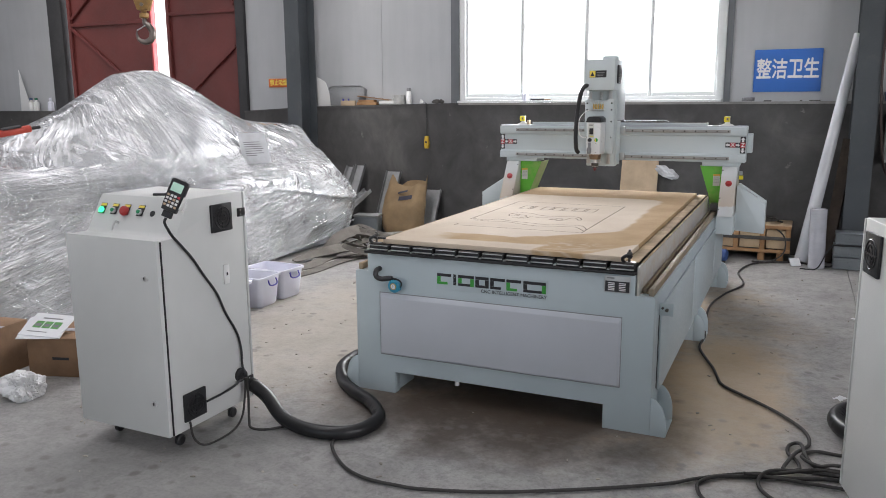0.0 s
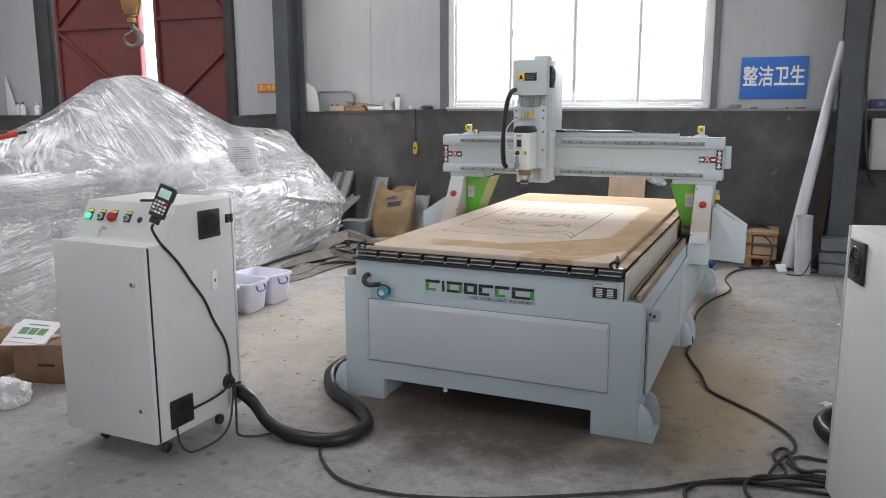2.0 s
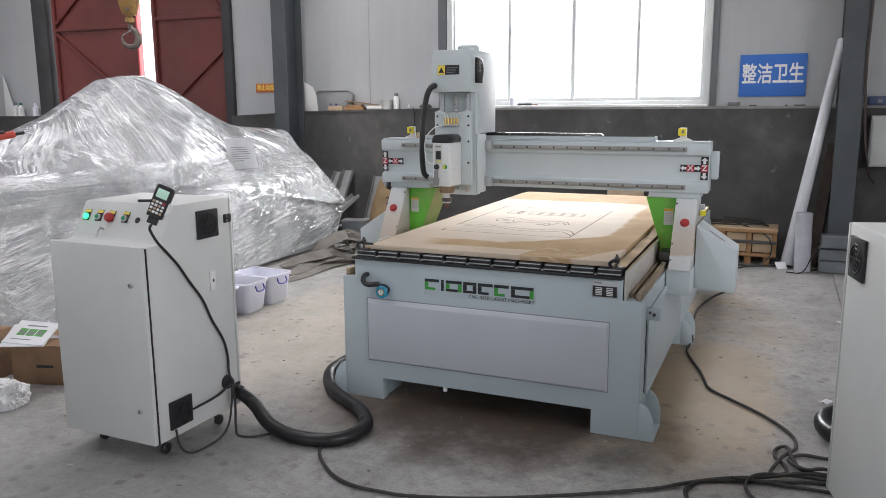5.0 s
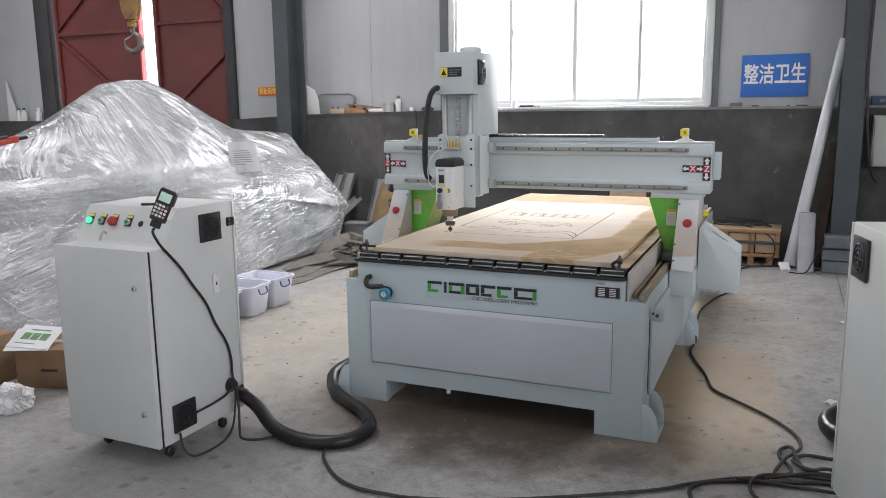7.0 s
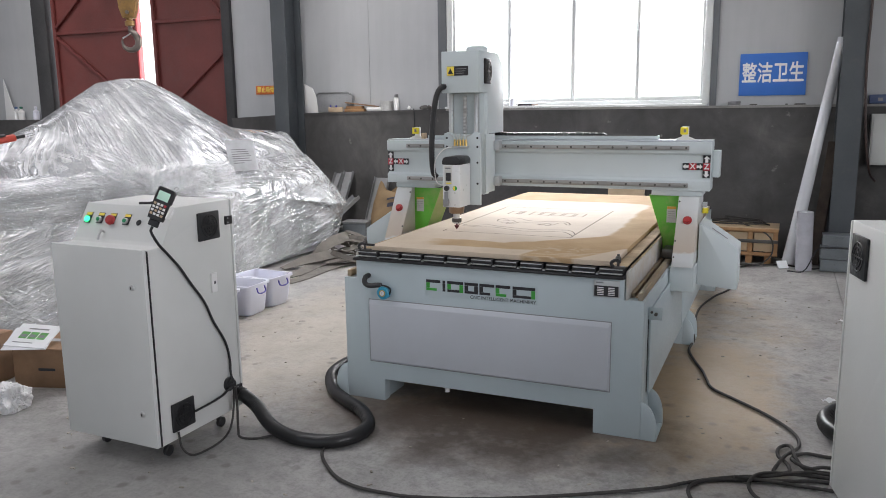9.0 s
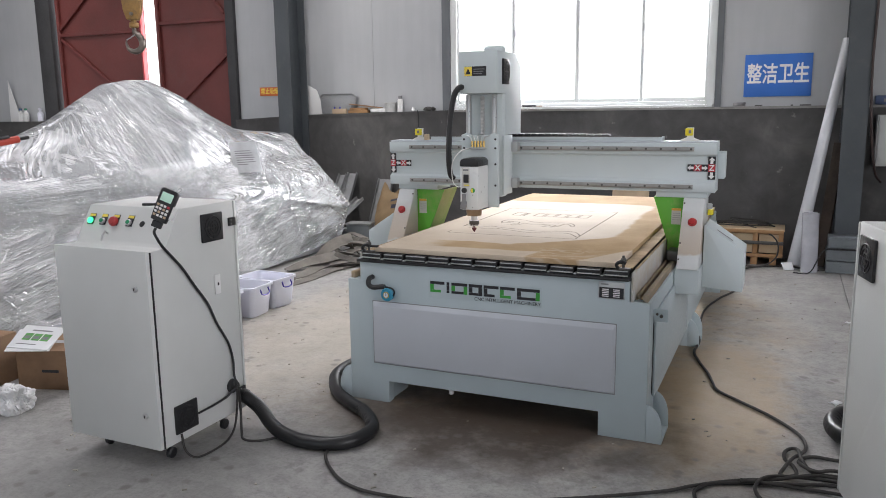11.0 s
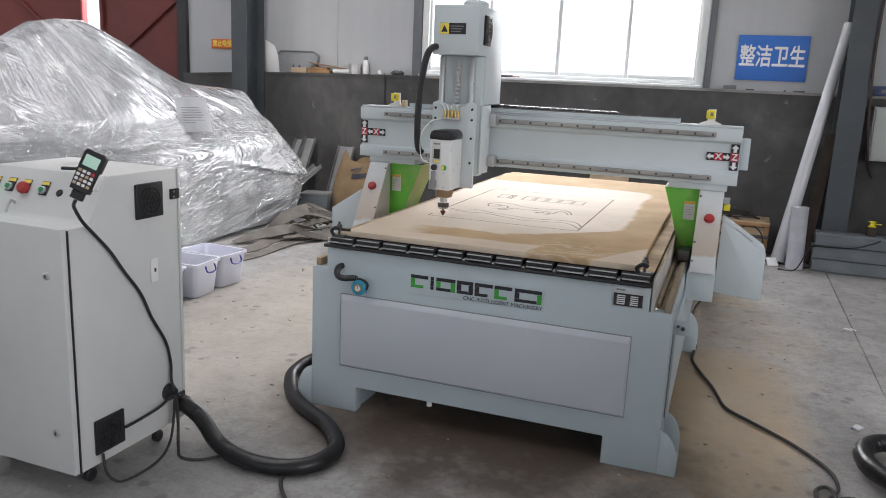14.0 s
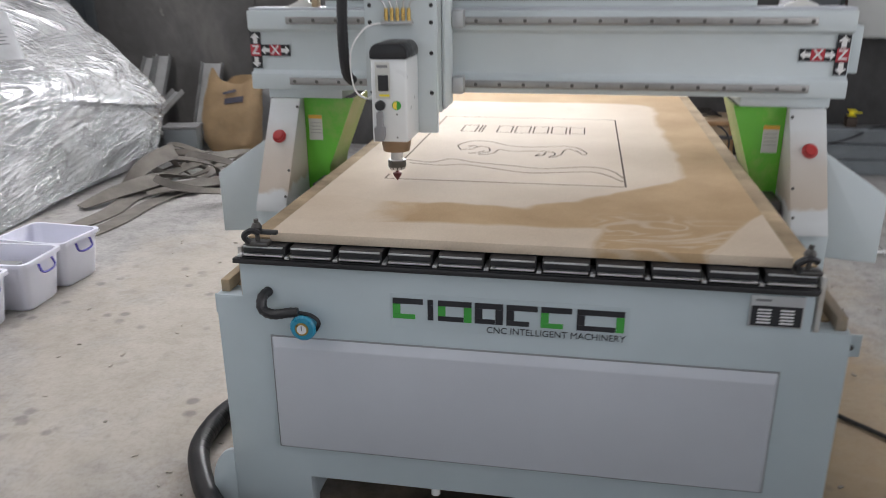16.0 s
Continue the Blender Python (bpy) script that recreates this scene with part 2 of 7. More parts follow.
    # more of them where the floor by the controller has been dripped on, with the cabinet's shade painted in as a
    # dimming
    wx = calc(nt, "SUBTRACT", sep.outputs[0], -1.25)
    wy = calc(nt, "SUBTRACT", sep.outputs[1], -1.25)
    drip_shade = calc(nt, "ADD", calc(nt, "ADD", calc(nt, "MULTIPLY", wx, wx), calc(nt, "MULTIPLY", wy, wy)), calc(nt, "MULTIPLY", calc(nt, "SUBTRACT", fuzz(nt, v, 2.0, 6, 0.65), 0.5), 2.2))
    drip_shade = ramp(nt, drip_shade, [(0.3, grey(1.0)), (1.3, grey(0.0))])
    few = mix(nt, drip_shade, few, grey(0.75))
    col = mix(nt, mix(nt, 1.0, drip_shade, grey(0.42), "MULTIPLY"), col, (0.20, 0.195, 0.19))
    drop = ramp(nt, calc(nt, "ADD", blob.outputs["Distance"], calc(nt, "MULTIPLY", fuzz(nt, v, 30, 4), 0.22)), [(0.24, grey(1.0)), (0.36, grey(0.0))])
    col = mix(nt, mix(nt, 1.0, drop, few, "MULTIPLY"), col, (0.15, 0.14, 0.13))
    scuff = ramp(nt, fuzz(nt, coords(nt, (0.7, 2.4, 1), (0, 0, 35)), 7, 8, 0.75, 0.8), [(0.58, grey(0.0)), (0.75, grey(0.2))])
    col = mix(nt, scuff, col, (0.46, 0.45, 0.43))
    spot = ramp(nt, calc(nt, "ADD", v2.outputs["Distance"], calc(nt, "MULTIPLY", fuzz(nt, v, 14, 4), 0.14)), [(0.10, grey(0.5)), (0.17, grey(0.0))])
    col = mix(nt, spot, col, (0.11, 0.10, 0.09))
    nt.links.new(col, b.inputs["Base Color"])
    nt.links.new(ramp(nt, fuzz(nt, v, 2.2, 7, 0.65), [(0.3, grey(0.34)), (0.7, grey(0.62))]), b.inputs["Roughness"])
    bump(nt, fuzz(nt, v, 28, 8, 0.7), 0.18, 0.006, b)
    return m


def dado_cement():
    m, nt, b = shader("dark_grey_cement_render")
    v = coords(nt)
    col = ramp(nt, fuzz(nt, v, 0.9, 8, 0.65, 0.6), [(0.3, (0.055, 0.054, 0.054)), (0.55, (0.084, 0.082, 0.081)), (0.75, (0.140, 0.135, 0.130))])
    trowel = ramp(nt, fuzz(nt, coords(nt, (1.5, 1, 1.2), (0, 30, 0)), 2.2, 7, 0.65, 0.8), [(0.35, grey(0.8)), (0.65, grey(1.15))])
    col = mix(nt, 1.0, col, trowel, "MULTIPLY")
    chips = ramp(nt, fuzz(nt, v, 11, 3, 0.5), [(0.72, grey(0)), (0.80, grey(0.4))])
    col = mix(nt, chips, col, (0.36, 0.35, 0.33))
    nt.links.new(col, b.inputs["Base Color"])
    b.inputs["Roughness"].default_value = 0.85
    bump(nt, fuzz(nt, v, 16, 8, 0.7), 0.35, 0.01, b)
    return m


def wall_sheet():
    m, nt, b = shader("off_white_wall_panel")
    v = coords(nt)
    col = ramp(nt, fuzz(nt, v, 0.7, 6, 0.6), [(0.3, (0.40, 0.412, 0.425)), (0.7, (0.475, 0.487, 0.50))])
    streak = ramp(nt, fuzz(nt, coords(nt, (6, 1, 0.5)), 1.6, 6, 0.6), [(0.3, grey(0.95)), (0.6, grey(1.0))])
    nt.links.new(mix(nt, 1.0, col, streak, "MULTIPLY"), b.inputs["Base Color"])
    b.inputs["Roughness"].default_value = 0.48
    bump(nt, fuzz(nt, v, 3, 3), 0.08, 0.02, b)
    return m


def board_mdf():
    m, nt, b = shader("fibreboard_with_sawdust")
    v = coords(nt)
    sep = nt.nodes.new("ShaderNodeSeparateXYZ")
    nt.links.new(v, sep.inputs[0])
    x, y = sep.outputs[0], sep.outputs[1]
    wob = calc(nt, "SUBTRACT", fuzz(nt, v, 4.2, 2.5, 0.45, 0.4), 0.5)
    wob2 = calc(nt, "SUBTRACT", fuzz(nt, coords(nt, (1, 1, 1), (0, 0, 40)), 2.6, 4, 0.5, 1.2), 0.5)
    # the stretch that was blown clean round the drawing; its near edge slants away to the right
    slant = calc(nt, "MULTIPLY", calc(nt, "DIVIDE", x, 0.4, True), 0.30)
    near = calc(nt, "ADD", calc(nt, "ADD", slant, 0.44), calc(nt, "MULTIPLY", wob, 0.12))
    dx = calc(nt, "MAXIMUM", calc(nt, "SUBTRACT", x, 0.355), 0.0)
    dy = calc(nt, "MAXIMUM", calc(nt, "SUBTRACT", near, y), calc(nt, "SUBTRACT", y, 2.08))
    dy = calc(nt, "MAXIMUM", dy, 0.0)
    d = calc(nt, "SQRT", calc(nt, "ADD", calc(nt, "MULTIPLY", dx, dx), calc(nt, "MULTIPLY", dy, dy)))
    d = calc(nt, "ADD", d, calc(nt, "MULTIPLY", wob, 0.09))
    clean = ramp(nt, d, [(0.094, grey(1.0)), (0.122, grey(0.0))])
    # bare board along the front edge, at the front left and in the right front corner
    f1 = calc(nt, "MINIMUM", calc(nt, "SUBTRACT", 0.168, y), calc(nt, "SUBTRACT", 0.195, x))
    f3 = calc(nt, "SUBTRACT", calc(nt, "SUBTRACT", calc(nt, "MULTIPLY", x, 1.8), 0.76), y)
    f1 = calc(nt, "ADD", calc(nt, "MAXIMUM", f1, f3), calc(nt, "MULTIPLY", wob, 0.10))
    bare = ramp(nt, calc(nt, "ADD", f1, 0.5), [(0.488, grey(0.0)), (0.512, grey(0.95))])
    f2 = calc(nt, "ADD", calc(nt, "SUBTRACT", -0.34, x), calc(nt, "MULTIPLY", wob2, 0.35))
    thin = ramp(nt, calc(nt, "ADD", f2, 0.5), [(0.47, grey(0.0)), (0.58, grey(0.9))])
    thin = mix(nt, 1.0, thin, ramp(nt, y, [(0.50, grey(1.0)), (0.75, grey(0.0))]), "MULTIPLY")
    # swept arcs in the dust at the front right
    swirl = calc(nt, "SINE", calc(nt, "MULTIPLY", fuzz(nt, coords(nt, (0.9, 1.5, 1), (0, 0, -20)), 3.0, 1.5, 0.5, 2.2), 40.0))
    arcs = ramp(nt, swirl, [(0.0, grey(0.0)), (1.0, grey(0.5))])
    front = ramp(nt, calc(nt, "ADD", y, calc(nt, "MULTIPLY", wob, 0.2)), [(0.24, grey(1.0)), (0.34, grey(0.0))])
    front = mix(nt, 1.0, front, ramp(nt, x, [(0.17, grey(0.0)), (0.22, grey(1.0))]), "MULTIPLY")
    arcs = mix(nt, 1.0, arcs, front, "MULTIPLY")
    pale = mix(nt, 1.0, mix(nt, 1.0, clean, thin, "LIGHTEN"), mix(nt, 1.0, bare, arcs, "LIGHTEN"), "LIGHTEN")
    tone = ramp(nt, fuzz(nt, v, 5, 6, 0.6), [(0.3, (0.41, 0.285, 0.16)), (0.7, (0.51, 0.37, 0.22))])
    light = ramp(nt, fuzz(nt, v, 2.5, 6, 0.6), [(0.3, (0.55, 0.455, 0.35)), (0.7, (0.65, 0.56, 0.445))])
    col = mix(nt, pale, tone, light)
    fine = ramp(nt, fuzz(nt, v, 240, 3, 0.7), [(0.3, grey(0.9)), (0.7, grey(1.05))])
    nt.links.new(mix(nt, 1.0, col, fine, "MULTIPLY"), b.inputs["Base Color"])
    nt.links.new(mix(nt, pale, grey(0.9), grey(0.72)), b.inputs["Roughness"])
    b.inputs["Specular IOR Level"].default_value = 0.22
    bump(nt, fuzz(nt, v, 60, 6, 0.7), 0.12, 0.003, b)
    return m


def film():
    """Stretch wrap: clear film with long pulled creases that follow the mesh's own pull directions."""
    m, nt, b = shader("clear_stretch_film")
    a = nt.nodes.new("ShaderNodeAttribute")
    a.attribute_name = "pull"

    def creases(across, along, power, warp=0.6, vec=None):
        if vec is None:
            mp = nt.nodes.new("ShaderNodeMapping")
            mp.inputs["Scale"].default_value = (across, along, 0.6)
            nt.links.new(a.outputs["Vector"], mp.inputs["Vector"])
            vec = mp.outputs["Vector"]
        n = fuzz(nt, vec, 1.0, 3, 0.5, warp)
        ridge = calc(nt, "SUBTRACT", 1.0, calc(nt, "MULTIPLY", calc(nt, "ABSOLUTE", calc(nt, "SUBTRACT", n, 0.5)), 4.0), True)
        return calc(nt, "POWER", ridge, power)
    wide, thin, fine = creases(6.0, 0.8, 2.0, 0.5), creases(19.0, 1.0, 8.0, 0.12), creases(52.0, 1.8, 5.0, 0.12)
    loose = fuzz(nt, coords(nt), 2.6, 5, 0.55, 1.0)
    patchy = ramp(nt, fuzz(nt, coords(nt), 1.7, 3, 0.5, 0.5), [(0.40, grey(0.15)), (0.62, grey(1.0))])
    thin = calc(nt, "MULTIPLY", thin, patchy)
    fine = calc(nt, "MULTIPLY", fine, ramp(nt, fuzz(nt, coords(nt), 3.4, 3, 0.5, 0.4), [(0.40, grey(0.1)), (0.60, grey(1.0))]))
    # folds that run across the pull
    folds = []
    for tilt, tight in ((34, 15.0), (-48, 13.0)):
        mp = nt.nodes.new("ShaderNodeMapping")
        mp.inputs["Scale"].default_value = (0.7, 0.9, tight)
        nt.links.new(coords(nt, (1, 1, 1), (tilt, 0, 0)), mp.inputs["Vector"])
        folds.append(creases(0, 0, 12.0, 0.15, mp.outputs["Vector"]))
    cross, cross2 = folds
    other = ramp(nt, fuzz(nt, coords(nt), 1.3, 3, 0.5, 0.5), [(0.45, grey(0.0)), (0.60, grey(1.0))])
    cross = mix(nt, other, cross, cross2)
    thin = calc(nt, "MAXIMUM", thin, calc(nt, "MULTIPLY", calc(nt, "MULTIPLY", cross, 0.75), ramp(nt, fuzz(nt, coords(nt), 3.1, 3, 0.5, 0.4), [(0.42, grey(0.0)), (0.6, grey(1.0))])))
    height = calc(nt, "ADD", calc(nt, "ADD", calc(nt, "MULTIPLY", wide, 0.16), calc(nt, "MULTIPLY", thin, 0.22)), calc(nt, "ADD", calc(nt, "MULTIPLY", fine, 0.08), calc(nt, "MULTIPLY", loose, 0.25)))
    bm_ = add(nt, "ShaderNodeBump", Strength=1.0, Distance=0.055)
    nt.links.new(height, bm_.inputs["Height"])
    nt.nodes.remove(b)
    clear = nt.nodes.new("ShaderNodeBsdfTransparent")
    milk = nt.nodes.new("ShaderNodeBsdfDiffuse")
    # window glints painted in: the diffuse colour turns white along the thin creases
    nt.links.new(mix(nt, thin, (0.60, 0.615, 0.63), (0.97, 0.975, 0.98)), milk.inputs["Color"])
    gloss = add(nt, "ShaderNodeBsdfGlossy", Color=(0.95, 0.96, 0.98, 1))
    nt.links.new(ramp(nt, loose, [(0.3, grey(0.07)), (0.7, grey(0.20))]), gloss.inputs["Roughness"])
    nt.links.new(bm_.outputs["Normal"], gloss.inputs["Normal"])
    veil = nt.nodes.new("ShaderNodeMixShader")
    cover = calc(nt, "ADD", calc(nt, "MULTIPLY", calc(nt, "MAXIMUM", thin, calc(nt, "MULTIPLY", fine, 0.45)), 0.8), ramp(nt, fuzz(nt, coords(nt), 2.2, 5, 0.6, 0.6), [(0.38, grey(0.16)), (0.64, grey(0.50))]), True)
    nt.links.new(cover, veil.inputs[0])
    nt.links.new(clear.outputs[0], veil.inputs[1])
    nt.links.new(milk.outputs[0], veil.inputs[2])
    fr = add(nt, "ShaderNodeFresnel", IOR=1.55)
    nt.links.new(bm_.outputs["Normal"], fr.inputs["Normal"])
    shine = nt.nodes.new("ShaderNodeMixShader")
    nt.links.new(calc(nt, "ADD", calc(nt, "MULTIPLY", fr.outputs[0], 1.5), calc(nt, "ADD", calc(nt, "MULTIPLY", thin, 0.40), 0.08), True), shine.inputs[0])
    nt.links.new(veil.outputs[0], shine.inputs[1])
    nt.links.new(gloss.outputs[0], shine.inputs[2])
    nt.links.new(shine.outputs[0], nt.nodes["Material Output"].inputs["Surface"])
    return m


def banded_leg():
    """Pale paint with a tan band across the slanted face, set by height."""
    m, nt, b = shader("pale_paint_with_tan_band")
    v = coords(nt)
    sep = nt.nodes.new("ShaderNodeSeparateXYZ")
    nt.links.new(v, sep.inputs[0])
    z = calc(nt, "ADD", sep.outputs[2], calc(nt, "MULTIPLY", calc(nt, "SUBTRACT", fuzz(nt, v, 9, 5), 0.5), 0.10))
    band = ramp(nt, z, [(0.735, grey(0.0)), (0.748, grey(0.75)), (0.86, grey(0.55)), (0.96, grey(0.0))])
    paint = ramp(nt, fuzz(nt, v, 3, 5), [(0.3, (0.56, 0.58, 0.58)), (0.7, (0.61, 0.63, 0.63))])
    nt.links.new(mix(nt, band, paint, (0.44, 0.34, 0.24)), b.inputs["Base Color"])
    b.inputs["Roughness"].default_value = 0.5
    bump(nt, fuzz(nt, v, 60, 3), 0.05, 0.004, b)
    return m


def glass():
    m, nt, b = shader("window_glass")
    clear = nt.nodes.new("ShaderNodeBsdfTransparent")
    clear.inputs["Color"].default_value = (0.95, 0.97, 0.97, 1)
    gloss = nt.nodes.new("ShaderNodeBsdfGlossy")
    gloss.inputs["Roughness"].default_value = 0.03
    blend = nt.nodes.new("ShaderNodeMixShader")
    blend.inputs[0].default_value = 0.06
    nt.links.new(clear.outputs[0], blend.inputs[1])
    nt.links.new(gloss.outputs[0], blend.inputs[2])
    nt.links.new(blend.outputs[0], nt.nodes["Material Output"].inputs["Surface"])
    return m


FLOOR, DADO, SHEET, BOARD, FILM, GLASS, LEG = concrete_floor(), dado_cement(), wall_sheet(), board_mdf(), film(), glass(), banded_leg()


# ---------------------------------------------------------------- mesh tools
def box(bm, x0, x1, y0, y1, z0, z1):
    v = [bm.verts.new((x, y, z)) for x in (x0, x1) for y in (y0, y1) for z in (z0, z1)]
    for q in ((0, 1, 3, 2), (4, 6, 7, 5), (0, 4, 5, 1), (2, 3, 7, 6), (0, 2, 6, 4), (1, 5, 7, 3)):
        bm.faces.new([v[i] for i in q])
    return bm


def boxed(x0, x1, y0, y1, z0, z1, bevel=0.0, seg=2):
    bm = box(bmesh.new(), x0, x1, y0, y1, z0, z1)
    return soften(bm, bevel, seg)


def soften(bm, bevel, seg=2):
    if bevel:
        bmesh.ops.recalc_face_normals(bm, faces=bm.faces)
        bmesh.ops.bevel(bm, geom=bm.edges[:], offset=bevel, segments=seg, profile=0.5, affect="EDGES", clamp_overlap=True)
    return bm


def prism(points, axis, a, b, bevel=0.0, bm=None):
    """A closed outline of (u, v) pulled from a to b along an axis: x takes (y, z), y takes (x, z), z takes (x, y)."""
    bm = bm or bmesh.new()

    def at(u, v, w):
        return {"x": (w, u, v), "y": (u, w, v), "z": (u, v, w)}[axis]
    lo, hi = [bm.verts.new(at(u, v, a)) for u, v in points], [bm.verts.new(at(u, v, b)) for u, v in points]
    n = len(points)
    bm.faces.new(lo)
    bm.faces.new(hi[::-1])
    for i in range(n):
        bm.faces.new((lo[i], hi[i], hi[(i + 1) % n], lo[(i + 1) % n]))
    bmesh.ops.recalc_face_normals(bm, faces=bm.faces)
    return soften(bm, bevel)


def lathe(bm, base, way, profile, seg=24):
    """A turned shape: profile of (radius, distance along way) from base."""
    way = Vector(way).normalized()
    u = way.orthogonal().normalized()
    w = way.cross(u)
    rings = []
    for r, d in profile:
        o = Vector(base) + way * d
        rings.append([bm.verts.new(o + r * (math.cos(2 * math.pi * k / seg) * u + math.sin(2 * math.pi * k / seg) * w)) for k in range(seg)] if r > 1e-6 else [bm.verts.new(o)])
    for a, b in zip(rings, rings[1:]):
        for k in range(seg):
            q = (k + 1) % seg
            if len(a) > 1 and len(b) > 1:
                bm.faces.new((a[k], a[q], b[q], b[k]))
            elif len(b) > 1:
                bm.faces.new((a[0], b[q], b[k]))
            elif len(a) > 1:
                bm.faces.new((a[k], a[q], b[0]))
    for end in (rings[0], rings[-1][::-1]):
        if len(end) > 1:
            bm.faces.new(end)
    return bm


def rod(base, tip, r, seg=20, bm=None, cap=0.0):
    bm = bm or bmesh.new()
    d = (Vector(tip) - Vector(base)).length
    prof = [(r, 0), (r, d)] if not cap else [(r - cap, 0), (r, cap), (r, d - cap), (r - cap, d)]
    return lathe(bm, base, Vector(tip) - Vector(base), prof, seg)


def spline(points, steps=8):
    """A smooth line through the points."""
    p = [Vector(q) for q in points]
    p = [2 * p[0] - p[1], *p, 2 * p[-1] - p[-2]]
    out = []
    for a, b, c, d in zip(p, p[1:], p[2:], p[3:]):
        for k in range(steps):
            t = k / steps
            out.append(0.5 * (2 * b + (c - a) * t + (2 * a - 5 * b + 4 * c - d) * t * t + (3 * b - a - 3 * c + d) * t ** 3))
    return [*out, p[-2]]


def sweep(points, r, seg=10, bm=None, ribs=0.0):
    """A hose or cable along a line; ribs makes every other ring wider."""
    bm = bm or bmesh.new()
    pts = [Vector(q) for q in points]
    side, rings = None, []
    for i, o in enumerate(pts):
        t = (pts[min(i + 1, len(pts) - 1)] - pts[max(i - 1, 0)]).normalized()
        side = t.orthogonal().normalized() if side is None else (side - t * side.dot(t)).normalized()
        w, rr = t.cross(side), r + (ribs if i % 2 else 0)
        rings.append([bm.verts.new(o + rr * (math.cos(2 * math.pi * k / seg) * side + math.sin(2 * math.pi * k / seg) * w)) for k in range(seg)])
    for a, b in zip(rings, rings[1:]):
        for k in range(seg):
            bm.faces.new((a[k], a[(k + 1) % seg], b[(k + 1) % seg], b[k]))
    bm.faces.new(rings[0][::-1])
    bm.faces.new(rings[-1])
    return bm


def even(points, step):
    """The same line with points every step metres."""
    pts, out, left = [Vector(q) for q in points], [Vector(points[0])], step
    for a, b in zip(pts, pts[1:]):
        d, done = (b - a).length, 0.0
        while d - done >= left:
            done += left
            out.append(a.lerp(b, done / d))
            left = step
        left -= d - done
    return out


def ribbon(points, width, z, bm=None, closed=False, thick=0.0006):
    """A thin band along a flat line, for cut grooves."""
    bm = bm or bmesh.new()
    p = [Vector((q[0], q[1], 0)) for q in points]
    n = len(p)
    left, right = [], []
    for i in range(n):
        before = p[i] - p[i - 1] if closed or i else p[1] - p[0]
        after = p[(i + 1) % n] - p[i] if closed or i < n - 1 else before
        n0, n1 = [Vector((-d.y, d.x, 0)).normalized() for d in (before, after)]
        s = (n0 + n1) / max(0.5, 1 + n0.dot(n1)) * width / 2
        left.append(bm.verts.new((*(p[i] + s).xy, z + thick)))
        right.append(bm.verts.new((*(p[i] - s).xy, z + thick)))
    for i in range(n if closed else n - 1):
        j = (i + 1) % n
        bm.faces.new((left[i], right[i], right[j], left[j]))
    return bm


def mesh_of(name, bm, material, smooth=True):
    me = bpy.data.meshes.new(name)
    bm.normal_update()
    bm.to_mesh(me)
    bm.free()
    me.materials.append(material)
    if smooth:
        me.polygons.foreach_set("use_smooth", [True] * len(me.polygons))
        me.set_sharp_from_angle(angle=radians(35))
    return me


def part(name, bm, material, parent, label="", m=None):
    ob = new(name, mesh_of(name, bm, material))
    ob.parent = parent
    if m is not None:
        ob.matrix_basis = m
    if label:
        tagged(ob, label)
    return ob


def thing(name, label, category, m=None, group="", kind="", bm=None, material=None):
    ob = new(name, mesh_of(name, bm, material) if bm else None)
    if m is not None:
        ob.matrix_basis = m
    return tagged(ob, label, category, group, kind)


def lettering(name, text, size, material, parent, m, align="CENTER", width=None, bold=0.0, tall=1.0):
    c = bpy.data.curves.new(name, "FONT")
    c.body, c.size, c.align_x, c.align_y, c.extrude, c.offset = text, size, align, "CENTER", 0.0006, 0.0
    tmp = bpy.data.objects.new(name, c)
    scene.collection.objects.link(tmp)
    bpy.context.view_layer.update()
    me = bpy.data.meshes.new_from_object(tmp.evaluated_get(bpy.context.evaluated_depsgraph_get()))
    bpy.data.objects.remove(tmp)
    me.materials.clear()
    me.materials.append(material)
    if bold:
        # heavier strokes: the same outline laid a little aside, each a hair deeper
        bm = bmesh.new()
        for k, (dx, dy) in enumerate(((0, 0), (1, 0), (-1, 0), (0, 1), (0, -1))):
            old = len(bm.verts)
            bm.from_mesh(me)
            bm.verts.ensure_lookup_table()
            for v in bm.verts[old:]:
                v.co += Vector((dx * bold, dy * bold, -0.00015 * k))
        bm.to_mesh(me)
        bm.free()
    if tall != 1.0:
        for v in me.vertices:
            v.co.y *= tall
    if width and len(me.vertices):
        xs = [v.co.x for v in me.vertices]
        k = width / (max(xs) - min(xs))
        for v in me.vertices:
            v.co.x *= k
    ob = new(name, me)
    ob.parent = parent
    ob.matrix_basis = m
    return ob


FRONT = Matrix.Rotation(radians(90), 4, "X")        # flat writing stood up to face -y


def at(x, y, z, m=FRONT):
    return Matrix.Translation((x, y, z)) @ m


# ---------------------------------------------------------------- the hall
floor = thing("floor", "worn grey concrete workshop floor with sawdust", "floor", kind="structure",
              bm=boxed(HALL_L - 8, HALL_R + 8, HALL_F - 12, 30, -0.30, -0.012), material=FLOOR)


def drop(x):
    """How far the rough ledge sags below the sill on the side of the red door."""
    if x > WIN_L:
        return 0.0
    if x > -4.3:
        return 0.036 * (WIN_L - x) / (WIN_L + 4.3)
    return min(0.09, 0.036 + 0.05 * (-4.3 - x))


def sagged(bm):
    for v in bm.verts:
        if v.co.z > 0.5:
            v.co.z -= drop(v.co.x)
    return bm


